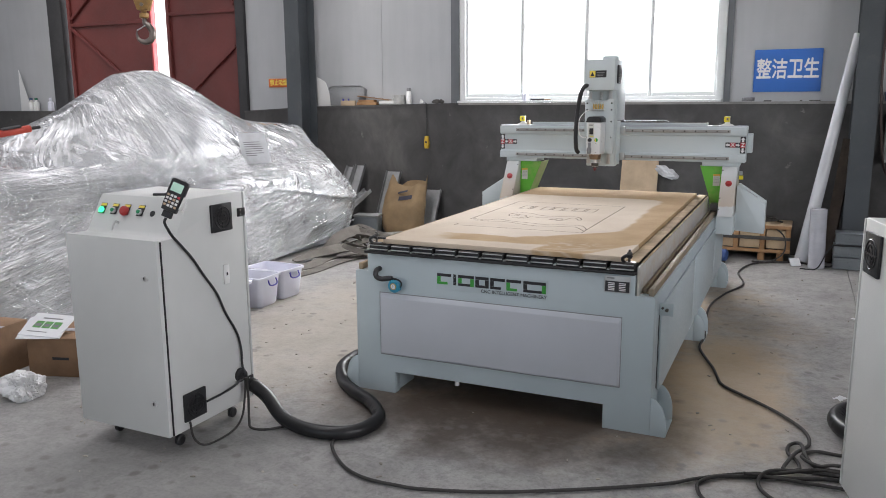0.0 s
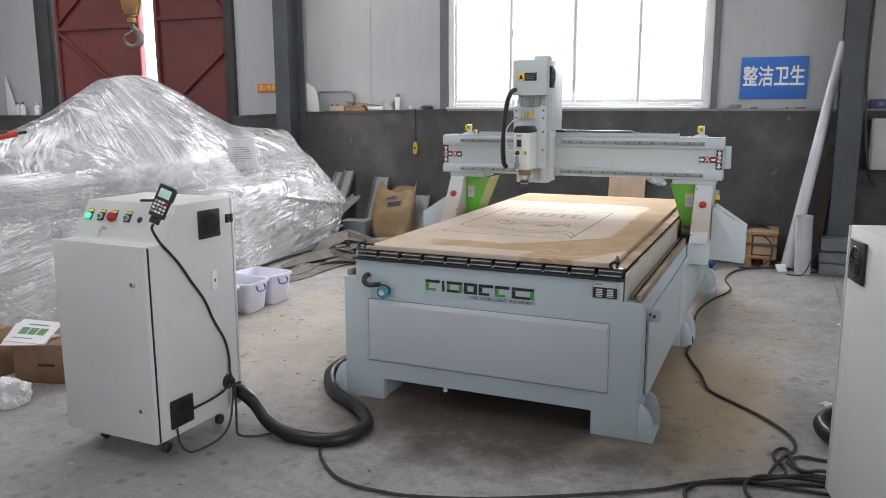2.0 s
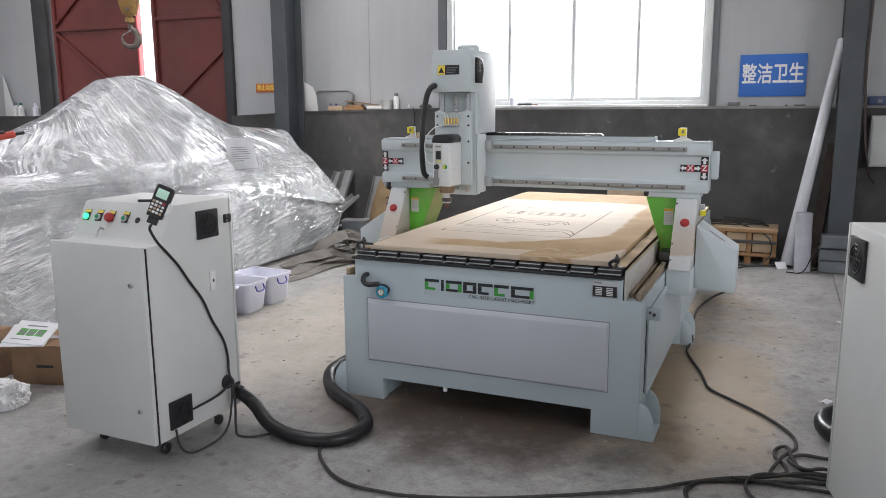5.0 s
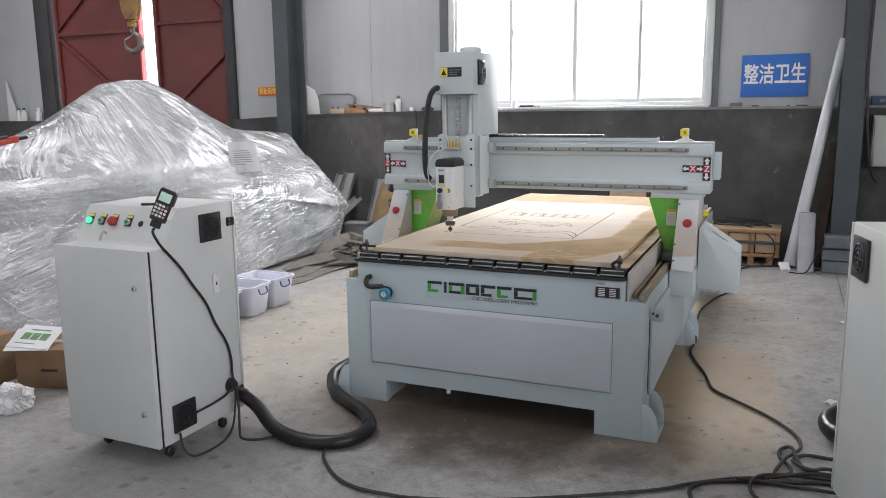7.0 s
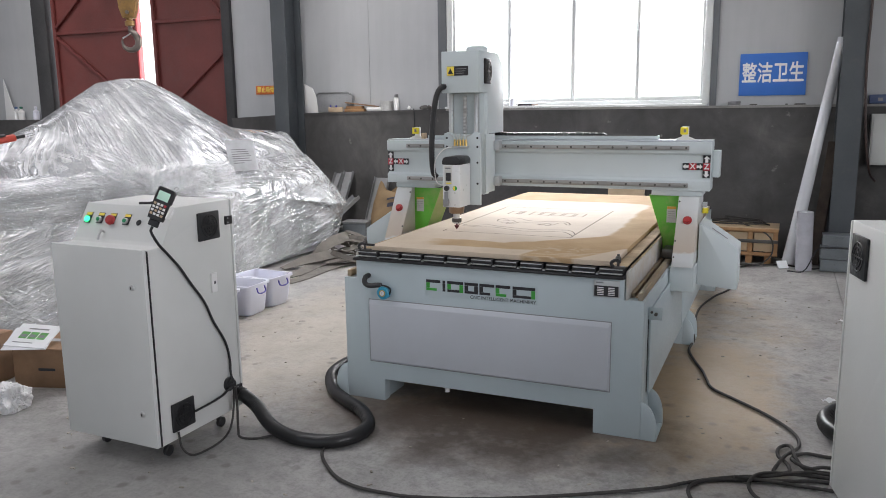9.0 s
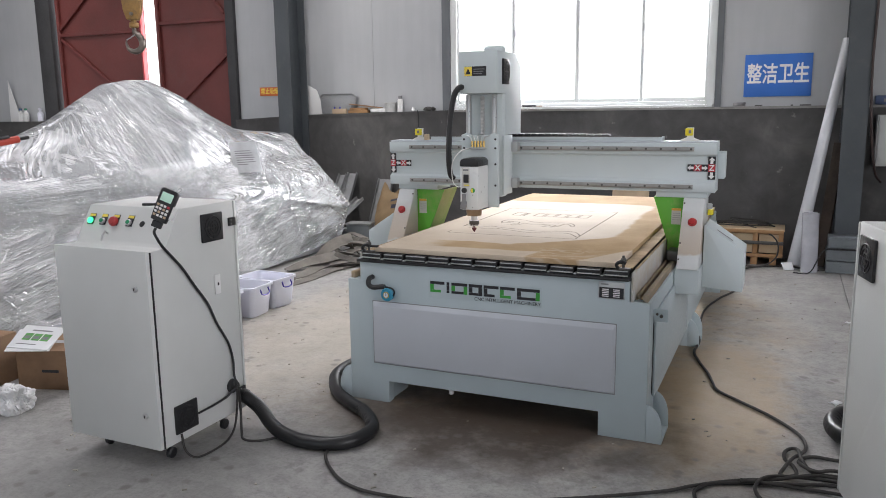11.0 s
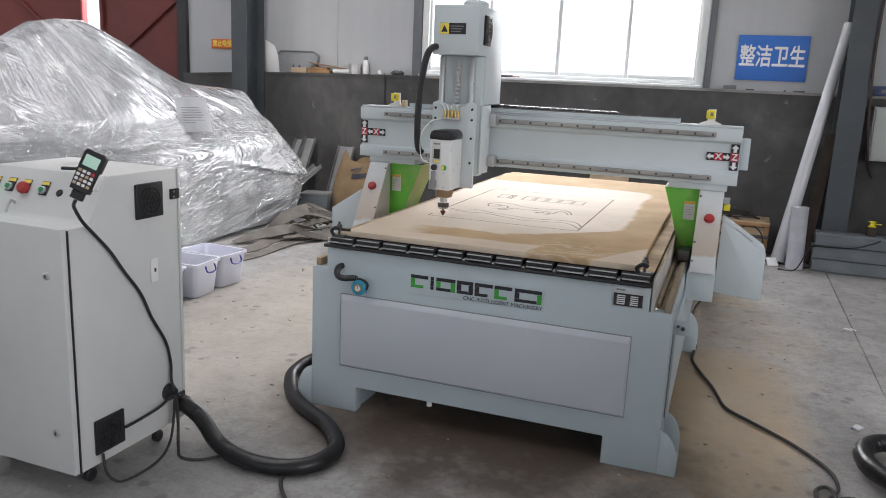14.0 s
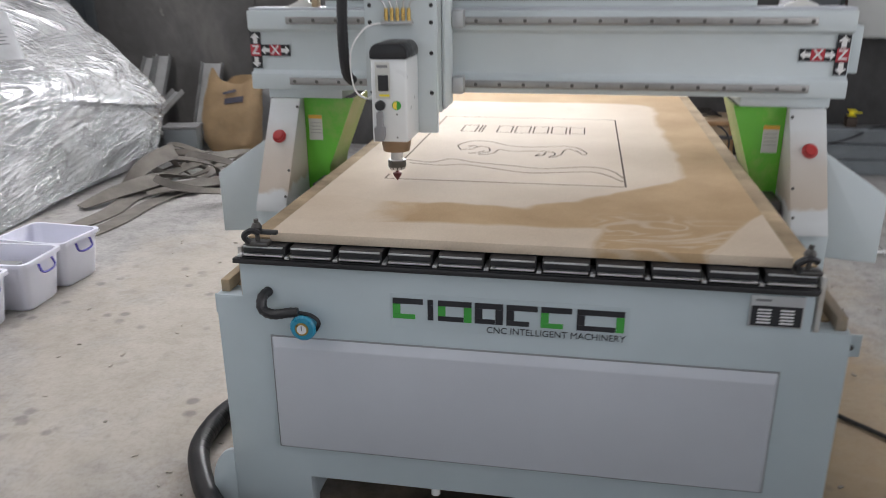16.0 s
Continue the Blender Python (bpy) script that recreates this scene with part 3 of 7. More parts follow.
def back_wall():
    w = thing("wall_back", "off-white panel wall above dark cement dado", "wall", kind="structure")
    up = lambda x0, x1, z0, z1: part("panel", boxed(x0, x1, BACK_Y, BACK_Y + 0.12, z0, z1), SHEET, w)
    edges = [HALL_L, -11.6, -10.3, -8.98]
    for a, b in zip(edges, edges[1:]):
        up(a + 0.002, b - 0.002, SILL_Z - 0.13, HALL_H)
    up(-8.98, -5.36, 4.2, HALL_H)
    edges = [-5.36, -4.35, -3.35, WIN_L - 0.03]
    for a, b in zip(edges, edges[1:]):
        up(a + 0.002, b - 0.002, SILL_Z - 0.13, HALL_H)
    up(WIN_L - 0.03, WIN_R + 0.03, WIN_T, HALL_H)
    edges = [WIN_R + 0.03, 1.78, 2.9, 4.0, 5.4, HALL_R]
    for a, b in zip(edges, edges[1:]):
        up(a + 0.002, b - 0.002, SILL_Z, HALL_H)
    for a, b in ((HALL_L, -8.98), (-5.36, -4.3), (-4.3, WIN_L), (WIN_L, HALL_R)):
        part("dado", sagged(boxed(a, b, DADO_Y, BACK_Y + 0.14, -0.02, SILL_Z - 0.012)), DADO, w, "dark grey trowelled cement dado")
        pale = a >= WIN_L
        part("ledge", sagged(boxed(a, b, DADO_Y - 0.012, BACK_Y - 0.003, SILL_Z - 0.012, SILL_Z + 0.012)), DADO_TOP if pale else DADO, w, "dusty pale cement ledge" if pale else "rough dark cement ledge")
    for x, wd in ((WIN_L - 0.082, 0.10), (WIN_R + 0.062, 0.06)):
        part("trim", boxed(x - wd / 2, x + wd / 2, BACK_Y - 0.022, BACK_Y, SILL_Z + 0.012, HALL_H), TRIM_DARK, w)
    return w


DADO_TOP = plain("dusty_cement_ledge", (0.27, 0.265, 0.255), 0.8, vary=0.25, coarse=5, relief=0.25)
back_wall()
# walls out of view; their openings are added to let fill light in
wall_left = thing("wall_left", "unseen off-white hall wall with an opening added for fill light", "wall", kind="structure")
for ya, yb, za, zb in ((HALL_F, BACK_Y + 0.12, 0, 1.8), (HALL_F, BACK_Y + 0.12, 4.2, HALL_H), (HALL_F, -7.8, 1.8, 4.2), (-0.2, BACK_Y + 0.12, 1.8, 4.2)):
    part("panel", boxed(HALL_L - 0.2, HALL_L, ya, yb, za, zb), SHEET, wall_left)
wall_right = thing("wall_right", "unseen off-white hall wall with an opening added for fill light", "wall", kind="structure")
for ya, yb, za, zb in ((HALL_F, BACK_Y + 0.12, 0, 1.8), (HALL_F, BACK_Y + 0.12, 4.2, HALL_H), (HALL_F, -7.8, 1.8, 4.2), (-0.2, BACK_Y + 0.12, 1.8, 4.2)):
    part("panel", boxed(HALL_R, HALL_R + 0.2, ya, yb, za, zb), SHEET, wall_right)
wall_front = thing("wall_front", "unseen off-white wall with a gate opening added for fill light", "wall", kind="structure")
part("panel", boxed(HALL_L, -6.0, HALL_F - 0.2, HALL_F, 0, HALL_H), SHEET, wall_front)
part("panel", boxed(2.0, HALL_R, HALL_F - 0.2, HALL_F, 0, HALL_H), SHEET, wall_front)
part("panel", boxed(-6.0, 2.0, HALL_F - 0.2, HALL_F, 4.6, HALL_H), SHEET, wall_front)
ceiling_mesh = bmesh.new()
strips = [(-8.6, -7.4), (-3.6, -2.4)]  # unseen roof openings, added for the fill lamps above
xs = [HALL_L - 0.2, *[e for s in strips for e in s], HALL_R + 0.2]
for a, b in zip(xs[::2], xs[1::2]):
    box(ceiling_mesh, a, b, HALL_F - 0.2, BACK_Y + 0.12, HALL_H, HALL_H + 0.15)
for a, b in strips:
    box(ceiling_mesh, a, b, HALL_F - 0.2, -3.9, HALL_H, HALL_H + 0.15)
    box(ceiling_mesh, a, b, 4.5, BACK_Y + 0.12, HALL_H, HALL_H + 0.15)
ceiling = thing("ceiling", "unseen white sheet-metal roof with openings added for fill light", "ceiling", kind="structure", bm=ceiling_mesh, material=ROOF)


def window():
    w = thing("window_1", "white-framed four-pane sliding window, bright outside", "window", kind="structure")
    y0, y1 = BACK_Y - 0.012, BACK_Y + 0.06
    part("window_frame", boxed(WIN_L - 0.03, WIN_L + 0.045, y0, y1, WIN_B - 0.02, WIN_T, 0.006), PVC, w)
    part("window_frame", boxed(WIN_R - 0.045, WIN_R + 0.03, y0, y1, WIN_B - 0.02, WIN_T, 0.006), PVC, w)
    part("window_frame", boxed(WIN_L + 0.046, WIN_R - 0.046, y0 + 0.004, y1, WIN_T - 0.07, WIN_T, 0.006), PVC, w)
    part("window_sill", boxed(WIN_L - 0.02, WIN_R + 0.02, DADO_Y + 0.0, y1, SILL_Z + 0.0125, SILL_Z + 0.035, 0.005), PVC, w)
    part("bottom_rail", boxed(WIN_L + 0.046, WIN_R - 0.046, y0 + 0.002, y1 - 0.004, SILL_Z + 0.036, SILL_Z + 0.075, 0.005), PVC, w)
    sash = [WIN_L + 0.05, -1.575, -0.858, -0.165, WIN_R - 0.05]
    for k, (a, b) in enumerate(zip(sash, sash[1:])):
        y = BACK_Y + (0.012 if k in (0, 3) else 0.034)
        zb, zt = SILL_Z + 0.076, WIN_T - 0.071
        s = part("sash", boxed(a - 0.012, a + 0.026, y, y + 0.02, zb, zt, 0.004), PVC, w)
        part("stile", boxed(b - 0.022, b + 0.016, y + 0.001, y + 0.021, zb, zt, 0.004), PVC, s)
        part("rail", boxed(a + 0.027, b - 0.023, y + 0.001, y + 0.02, zb, zb + 0.04, 0.004), PVC, s)
        pane = part("pane", boxed(a + 0.02, b - 0.018, y + 0.008, y + 0.012, zb + 0.03, zt), GLASS, s)
        pane.visible_shadow = False
    for x in (-1.55, -0.15):
        part("catch", boxed(x - 0.012, x + 0.012, BACK_Y - 0.006, BACK_Y + 0.012, 2.30, 2.38, 0.004), ALU, w)


window()


JAMB_DARK = plain("dark_brown_grey_jamb", (0.040, 0.040, 0.043), 0.6, vary=0.25)


def red_door():
    d = thing("door_1", "dull red braced steel double door, slightly ajar", "door", kind="structure")
    for a, b, mid, flip, braces in ((-8.60, -6.97, 2.63, 1, ((2.60, 1.50), (2.74, 3.92))), (-6.72, -5.50, 2.70, -1, ((2.27, 1.46), (2.80, 3.92)))):
        y = BACK_Y + 0.02
        leaf = part("door_leaf", boxed(a, b, y + 0.03, y + 0.05, 0.05, 4.1), RED_DOOR, d)
        for z in (0.08, mid, 4.0):
            part("rail", boxed(a + 0.05, b - 0.05, y - 0.012, y + 0.029, z, z + 0.05, 0.004), RED_DOOR, leaf)
        for x in (a, b - 0.05):
            part("stile", boxed(x, x + 0.05, y - 0.014, y + 0.029, 0.05, 4.1, 0.004), RED_DOOR, leaf)
        x0, x1 = (a + 0.06, b - 0.06) if flip > 0 else (b - 0.06, a + 0.06)
        for z0, z1 in braces:
            ln = Vector((x1 - x0, 0, z1 - z0))
            part("brace", boxed(-ln.length / 2, ln.length / 2, -0.012, 0.020, -0.022, 0.022, 0.004), RED_DOOR, leaf,
                 m=Matrix.Translation(((x0 + x1) / 2, y, (z0 + z1) / 2)) @ Matrix.Rotation(-math.atan2(ln.z, ln.x), 4, "Y"))
    for a, b in ((-8.94, -8.66), (-5.495, -5.362)):
        part("jamb", boxed(a, b, BACK_Y - 0.05, BACK_Y + 0.10, 0, 4.2, 0.006), JAMB_DARK, d)
    part("jamb", boxed(-6.99, -6.965, BACK_Y - 0.02, BACK_Y + 0.05, 0.05, 4.1, 0.003), plain("bright_red_edge", (0.45, 0.05, 0.06), 0.5), d)


red_door()

backdrop = thing("backdrop", "bright overcast daylight outside", "backdrop", kind="structure", bm=boxed(-22, 12, 9.0, 9.1, -0.3, 12), material=OUTSIDE)


def column(x):
    bm = bmesh.new()
    y0, y1, f = 4.58, 4.925, 0.016
    box(bm, x - 0.10, x + 0.10, y0, y0 + f, 0.02, HALL_H)
    box(bm, x - 0.10, x + 0.10, y1 - f, y1, 0.02, HALL_H)
    box(bm, x - 0.006, x + 0.006, y0 + f, y1 - f, 0.02, HALL_H)
    box(bm, x - 0.16, x + 0.16, y0 - 0.05, y1, 0.0, 0.02)
    return thing("steel_column", "dark grey painted H-section steel column against the wall", "column", group="wall columns", bm=bm, material=COLUMN)


for cx in (-10.6, -4.33, 1.832):
    column(cx)


# ---------------------------------------------------------------- the router's bed
def cnc_router():
    r = thing("cnc_router", "pale blue steel router bed with grey front panel", "router machine")
    W = 0.775
    part("front_frame", soften(prism([(-W, 0.0), (-0.55, 0.0), (-0.55, 0.117), (0.555, 0.117), (0.555, 0.0), (W, 0.0), (W, 0.655), (0.685, 0.655),
                                      (0.685, 0.752), (-0.70, 0.752), (-0.70, 0.655), (-W, 0.655)], "y", 0.012, 0.07), 0.003), PAINT_BLUE, r)
    pan = soften(boxed(-0.63, 0.63, -0.006, 0.0115, 0.213, 0.548), 0.0)
    for v in pan.verts:
        if v.co.y < 0:
            v.co.x *= 0.985
            v.co.z = 0.223 if v.co.z < 0.3 else 0.524
    # thin grey strip standing in for the shadow line at the panel's edge
    part("panel_shade_line", boxed(-0.6318, 0.6318, 0.0096, 0.0116, 0.2105, 0.5500), SHADE_LINE_GREY, r, "grey strip painted as the shadow line round the front panel")
    part("front_panel", soften(pan, 0.003), PAINT_PANEL, r, "grey-white raised front panel")
    for s in (-1, 1):
        rear = 3.40
        part("side_frame", boxed(min(s * 0.71, s * W), max(s * 0.71, s * W), 0.071, rear, 0.13, 0.655, 0.003), PAINT_BLUE, r)
        part("table_side", boxed(min(s * 0.655, s * 0.69), max(s * 0.655, s * 0.69), 0.071, 2.86, 0.656, 0.752, 0.002), PAINT_BLUE, r)
        part("bed_edge", boxed(min(s * 0.6905, s * 0.702), max(s * 0.6905, s * 0.702), 0.013, 2.87, 0.656, 0.790, 0.002), PAINT_DUSTY, r)
        for a, b in ((0.16, 1.40), (1.43, 2.65), (2.68, 3.36)):
            part("side_panel", boxed(min(s * (W + 0.001), s * (W + 0.012)), max(s * (W + 0.001), s * (W + 0.012)), a, b, 0.17, 0.58, 0.004), PAINT_BLUE, r)
        part("linear_rail", boxed(min(s * 0.742, s * 0.766), max(s * 0.742, s * 0.766), 0.03, 3.36, 0.6555, 0.690, 0.003), STEEL_DUSTY, r, "dusty steel linear rail")
        part("rack", boxed(min(s * 0.705, s * 0.722), max(s * 0.705, s * 0.722), 0.08, 3.36, 0.6555, 0.678, 0.002), STEEL_DUSTY, r, "toothed steel rack under sawdust")
        part("dust_layer", boxed(min(s * 0.7235, s * 0.7405), max(s * 0.7235, s * 0.7405), 0.075, 3.30, 0.6555, 0.662, 0.002), SAWDUST, r, "sawdust settled beside the rail")
        for y0 in (0.013, 1.60, 3.20):
            if y0 > 0.1:
                part("leg", boxed(min(s * 0.56, s * W), max(s * 0.56, s * W), y0, y0 + 0.22, 0.0, 0.129, 0.003), PAINT_BLUE, r)
            else:
                part("leg", boxed(min(s * 0.56, s * W), max(s * 0.56, s * W), 0.071, 0.26, 0.0, 0.129, 0.003), PAINT_BLUE, r)
            arc = [(s * (W + 0.0005), 0.0), (s * 0.847, 0.0), (s * 0.847, 0.02)]
            arc += [(s * (W + 0.072 * math.cos(k * math.pi / 16)), 0.05 + 0.13 * math.sin(k * math.pi / 16)) for k in range(1, 8)] + [(s * (W + 0.0005), 0.18)]
            for y in (y0, y0 + 0.205):
                part("foot_gusset", prism(arc, "y", y, y + 0.012, 0.001), PAINT_BLUE, r)
            part("foot_plate", boxed(min(s * 0.7755, s * 0.847), max(s * 0.7755, s * 0.847), y0 + 0.013, y0 + 0.204, 0.0, 0.012, 0.002), PAINT_BLUE, r)
    part("rear_frame", boxed(-0.709, 0.709, 3.33, 3.40, 0.13, 0.60, 0.003), PAINT_BLUE, r)
    for y in (0.9, 1.75, 2.6):
        part("cross_beam", boxed(-0.709, 0.709, y, y + 0.10, 0.52, 0.64, 0.003), PAINT_BLUE, r)
    # the slotted aluminium and black bed
    part("bed_plate", boxed(-0.69, 0.69, 0.0, 2.86, 0.7535, 0.768, 0.002), BLACK, r, "black plastic bed plate")
    n = 11
    for k in range(n):
        x0 = -0.688 + k * 1.376 / n
        part("bed_slat", boxed(x0 + 0.006, x0 + 1.376 / n - 0.008, 0.004, 2.86, 0.769, 0.800, 0.003), BLACK, r, "black grooved bed slat")
        part("slot_rail", boxed(x0 + 0.010, x0 + 1.376 / n - 0.012, -0.0085, 0.003, 0.7745, 0.7795, 0.001), STEEL, r, "aluminium slot edge")
        part("slat_edge", boxed(x0 + 0.010, x0 + 1.376 / n - 0.012, -0.003, 0.003, 0.7945, 0.7985, 0.001), ALU, r, "aluminium slat edge")
        part("slot_floor", boxed(x0 - 0.007, x0 + 0.0045, -0.006, 0.06, 0.7685, 0.775, 0.001), ALU, r, "aluminium slot floor")
    for a, b in ((-0.688, -0.6195), (0.6295, 0.688)):
        part("dust_layer", boxed(a, b, 0.05, 2.84, 0.8005, 0.8065, 0.002), SAWDUST, r, "sawdust settled on the bed beside the board")
    for a, b in ((-0.702, -0.6905), (0.6905, 0.702)):
        part("dust_layer", boxed(a, b, 0.10, 2.85, 0.7905, 0.7935, 0.001), SAWDUST, r, "sawdust settled on the bed edge")
    part("edge_strip", boxed(-0.708, 0.683, -0.010, 0.0115, 0.7525, 0.766, 0.002), BLACK, r, "black edge strip")
    # coolant hose stub, gauge and drain plug
    part("hose_stub", sweep(even(spline([(-0.625, 0.011, 0.675), (-0.632, -0.018, 0.668), (-0.628, -0.032, 0.642), (-0.600, -0.034, 0.630), (-0.560, -0.026, 0.634), (-0.535, -0.022, 0.634)]), 0.006), 0.0125, 10, ribs=0.0015), BLACK, r, "black corrugated hose stub")
    part("hose_tube", sweep(spline([(-0.535, -0.022, 0.634), (-0.500, -0.03, 0.632), (-0.482, -0.03, 0.615), (-0.492, -0.025, 0.59)]), 0.005, 8), BLACK, r)
    g = part("gauge", lathe(bmesh.new(), (-0.524, 0.011, 0.597), (0, -1, 0), [(0.022, 0), (0.022, 0.02), (0.034, 0.022), (0.034, 0.045), (0.029, 0.05), (0.0, 0.051)], 28), BLUE_GAUGE, r, "small blue round pressure gauge")
    part("dial", lathe(bmesh.new(), (-0.524, -0.0405, 0.597), (0, -1, 0), [(0.0175, 0), (0.0175, 0.002), (0, 0.0022)], 24), BRASS, g, "brassy dial rim")
    part("dial", lathe(bmesh.new(), (-0.524, -0.0428, 0.597), (0, -1, 0), [(0.0125, 0), (0.0125, 0.001), (0, 0.0012)], 24), WHITE, g, "pale dial face")
    part("needle", boxed(-0.525, -0.523, -0.0449, -0.0442, 0.594, 0.607), INK, g)
    part("drain_plug", rod((-0.20, 0.03, 0.1165), (-0.20, 0.03, 0.092), 0.012), WHITE, r, "small white plastic plug")
    # printed mark: seven plain blocks in black with green ends
    logo = part("logo_plate", boxed(-0.305, 0.280, 0.0105, 0.0118, 0.594, 0.690), PAINT_BLUE, r, "printed black and green maker's mark")
    slots = [(-0.299, -0.222), (-0.210, -0.196), (-0.184, -0.100), (-0.092, -0.022), (-0.014, 0.062), (0.070, 0.144), (0.156, 0.268)]
    zb, zt = 0.623, 0.678
    for k, (a, b) in enumerate(slots):
        dz = -0.002 * k * 0
        part("mark_bar", boxed(a, b, 0.0085, 0.0104, zt - 0.0145 + dz, zt + dz), INK, logo)
        if k == 1:
            part("mark_bar", boxed(a, b, 0.0085, 0.0104, zb, zb + 0.0125), INK, logo)
        else:
            part("mark_bar", boxed(a, b - 0.02, 0.0085, 0.0104, zb + dz, zb + 0.0125 + dz), INK_GREEN if k in (0, 5) else INK, logo)
        part("mark_bar", boxed(a, a + (0.014 if k == 1 else 0.019), 0.0084, 0.0104, zb + 0.0135 + dz, zt - 0.0155 + dz), INK_GREEN if k in (0, 5, 2) else INK, logo)
        if k in (2, 3, 6):
            part("mark_bar", boxed(b - 0.019, b, 0.0084, 0.0104, zb + dz, zt - 0.0155 + dz), INK_GREEN if k in (2, 6) else INK, logo)
    lettering("small_print", "CNC INTELLIGENT MACHINERY", 0.024, INK, logo, at(0.105, 0.0098, 0.606), width=0.335)
    plate = part("name_plate", boxed(0.545, 0.663, 0.008, 0.0118, 0.664, 0.742, 0.001), ALU, r, "small silver data plate, unreadable black print")
    part("print_field", boxed(0.549, 0.659, 0.0065, 0.0079, 0.668, 0.717), INK, plate)
    part("print_bar", boxed(0.556, 0.59, 0.0068, 0.0079, 0.728, 0.734), INK_GREY, plate)
    for k in range(5):
        part("print_bar", boxed(0.562, 0.592, 0.0052, 0.0064, 0.706 - k * 0.008, 0.710 - k * 0.008), INK_WHITE, plate)
        part("print_bar", boxed(0.612, 0.642, 0.0052, 0.0064, 0.706 - k * 0.008, 0.710 - k * 0.008), INK_WHITE, plate)
    # small cable bracket on each side
    for s in (-1, 1):
        br = part("bracket", boxed(min(s * 0.7765, s * 0.84), max(s * 0.7765, s * 0.84), 0.128, 0.134, 0.545, 0.605, 0.006), PAINT_BLUE, r)
        part("bolt", rod((s * 0.812, 0.127, 0.575), (s * 0.812, 0.116, 0.575), 0.008, 12), STEEL_DARK, br)
        part("bolt", rod((s * 0.793, 0.127, 0.583), (s * 0.793, 0.118, 0.583), 0.006, 12), STEEL_DARK, br)
    part("door_gap", boxed(0.7765, 0.779, 0.13, 0.136, 0.19, 0.56), BLACK, r)
    return r


cnc_router()


def bed_clamp(x, y):
    c = thing("bed_clamp", "small black screw clamp at the board's edge", "clamp", group="bed clamps", m=pose(x, y, 0.8005))
    part("shoe", boxed(-0.03, 0.03, -0.010, 0.022, 0.0, 0.012, 0.004), STEEL_DARK, c)
    part("jaw", boxed(-0.012, 0.055 if x < 0 else 0.012, -0.006, 0.010, 0.0305, 0.042, 0.004), BLACK, c)
    part("screw", rod((0, 0.004, 0.0125), (0, 0.004, 0.068), 0.006, 12), STEEL_DARK, c)
    part("wing_nut", lathe(bmesh.new(), (0, 0.004, 0.0425), (0, 0, 1), [(0.012, 0), (0.014, 0.006), (0.010, 0.014), (0.008, 0.016)], 12), STEEL_DARK, c)
    part("hook", sweep(spline([(-0.02, -0.004, 0.008), (-0.028, -0.012, 0.028), (-0.006, -0.016, 0.044), (0.014, -0.012, 0.036)]), 0.008, 8), BLACK, c)


bed_clamp(-0.640, -0.0)
bed_clamp(0.655, 0.0)

BRD_Z = 0.828
board = thing("fibreboard_sheet", "pale fibreboard sheet strewn with sawdust, engraved", "board", bm=boxed(-0.618, 0.628, 0.028, 2.73, 0.8035, BRD_Z, 0.0015), material=BOARD)


def engraving(name, pts, closed=False, width=0.0062):
    part(name, ribbon(pts, width, BRD_Z, closed=closed), CUT, board, "dark routed line")


RX0, RX1, RY0, RY1 = -0.462, 0.283, 0.60, 1.74
engraving("cut_border", [(RX0 + 0.035, RY0), (RX1, RY0), (RX1, RY1), (RX0, RY1), (RX0, RY0 + 0.23)])
engraving("cut_border", [(RX0, RY0 + 0.06), (RX0, RY0), (RX0 + 0.03, RY0)])
engraving("cut_wave", spline([(RX0, 0.87), (-0.36, 0.84), (-0.30, 0.90), (-0.22, 0.86), (-0.10, 0.83), (0.02, 0.80), (0.12, 0.83), (0.20, 0.84), (0.25, 0.79), (RX1, 0.70)]))
engraving("cut_wave", spline([(RX0 + 0.03, 0.82), (-0.33, 0.80), (-0.24, 0.82), (-0.14, 0.78), (-0.02, 0.735), (0.10, 0.76), (0.20, 0.77), (RX1 - 0.005, 0.66)]))
engraving("cut_animal", [(p.x, p.y) for p in spline([(-0.290, 1.05, 0), (-0.310, 1.13, 0), (-0.270, 1.21, 0), (-0.20, 1.21, 0), (-0.13, 1.15, 0), (-0.05, 1.13, 0), (0.04, 1.15, 0), (0.10, 1.16, 0), (0.14, 1.12, 0),
                                                     (0.165, 1.05, 0), (0.150, 1.03, 0), (0.135, 1.07, 0), (0.105, 1.11, 0), (0.085, 1.09, 0), (0.075, 1.02, 0), (0.055, 0.98, 0), (0.035, 0.97, 0), (0.055, 1.02, 0), (0.035, 1.06, 0),
                                                     (-0.02, 1.06, 0), (-0.10, 1.05, 0), (-0.15, 1.07, 0), (-0.165, 1.01, 0), (-0.195, 0.98, 0), (-0.215, 0.99, 0), (-0.185, 1.03, 0), (-0.19, 1.09, 0), (-0.225, 1.12, 0), (-0.25, 1.07, 0)], 5)], closed=True)
engraving("cut_leg", spline([(0.02, 1.05), (0.012, 1.00), (-0.012, 0.985), (0.0, 1.02)]), width=0.008)
engraving("cut_leg", spline([(-0.20, 1.04), (-0.235, 1.0), (-0.255, 1.0)]), width=0.008)
engraving("cut_eye", spline([(-0.27, 1.10), (-0.255, 1.13), (-0.235, 1.11)]), width=0.008)
for k in range(7):
    lx = -0.345 + k * 0.0735
    wd = 0.012 if k == 1 else 0.058
    engraving("cut_block", [(lx, 1.40), (lx + wd, 1.40), (lx + wd, 1.54), (lx, 1.54)], True, 0.0062)


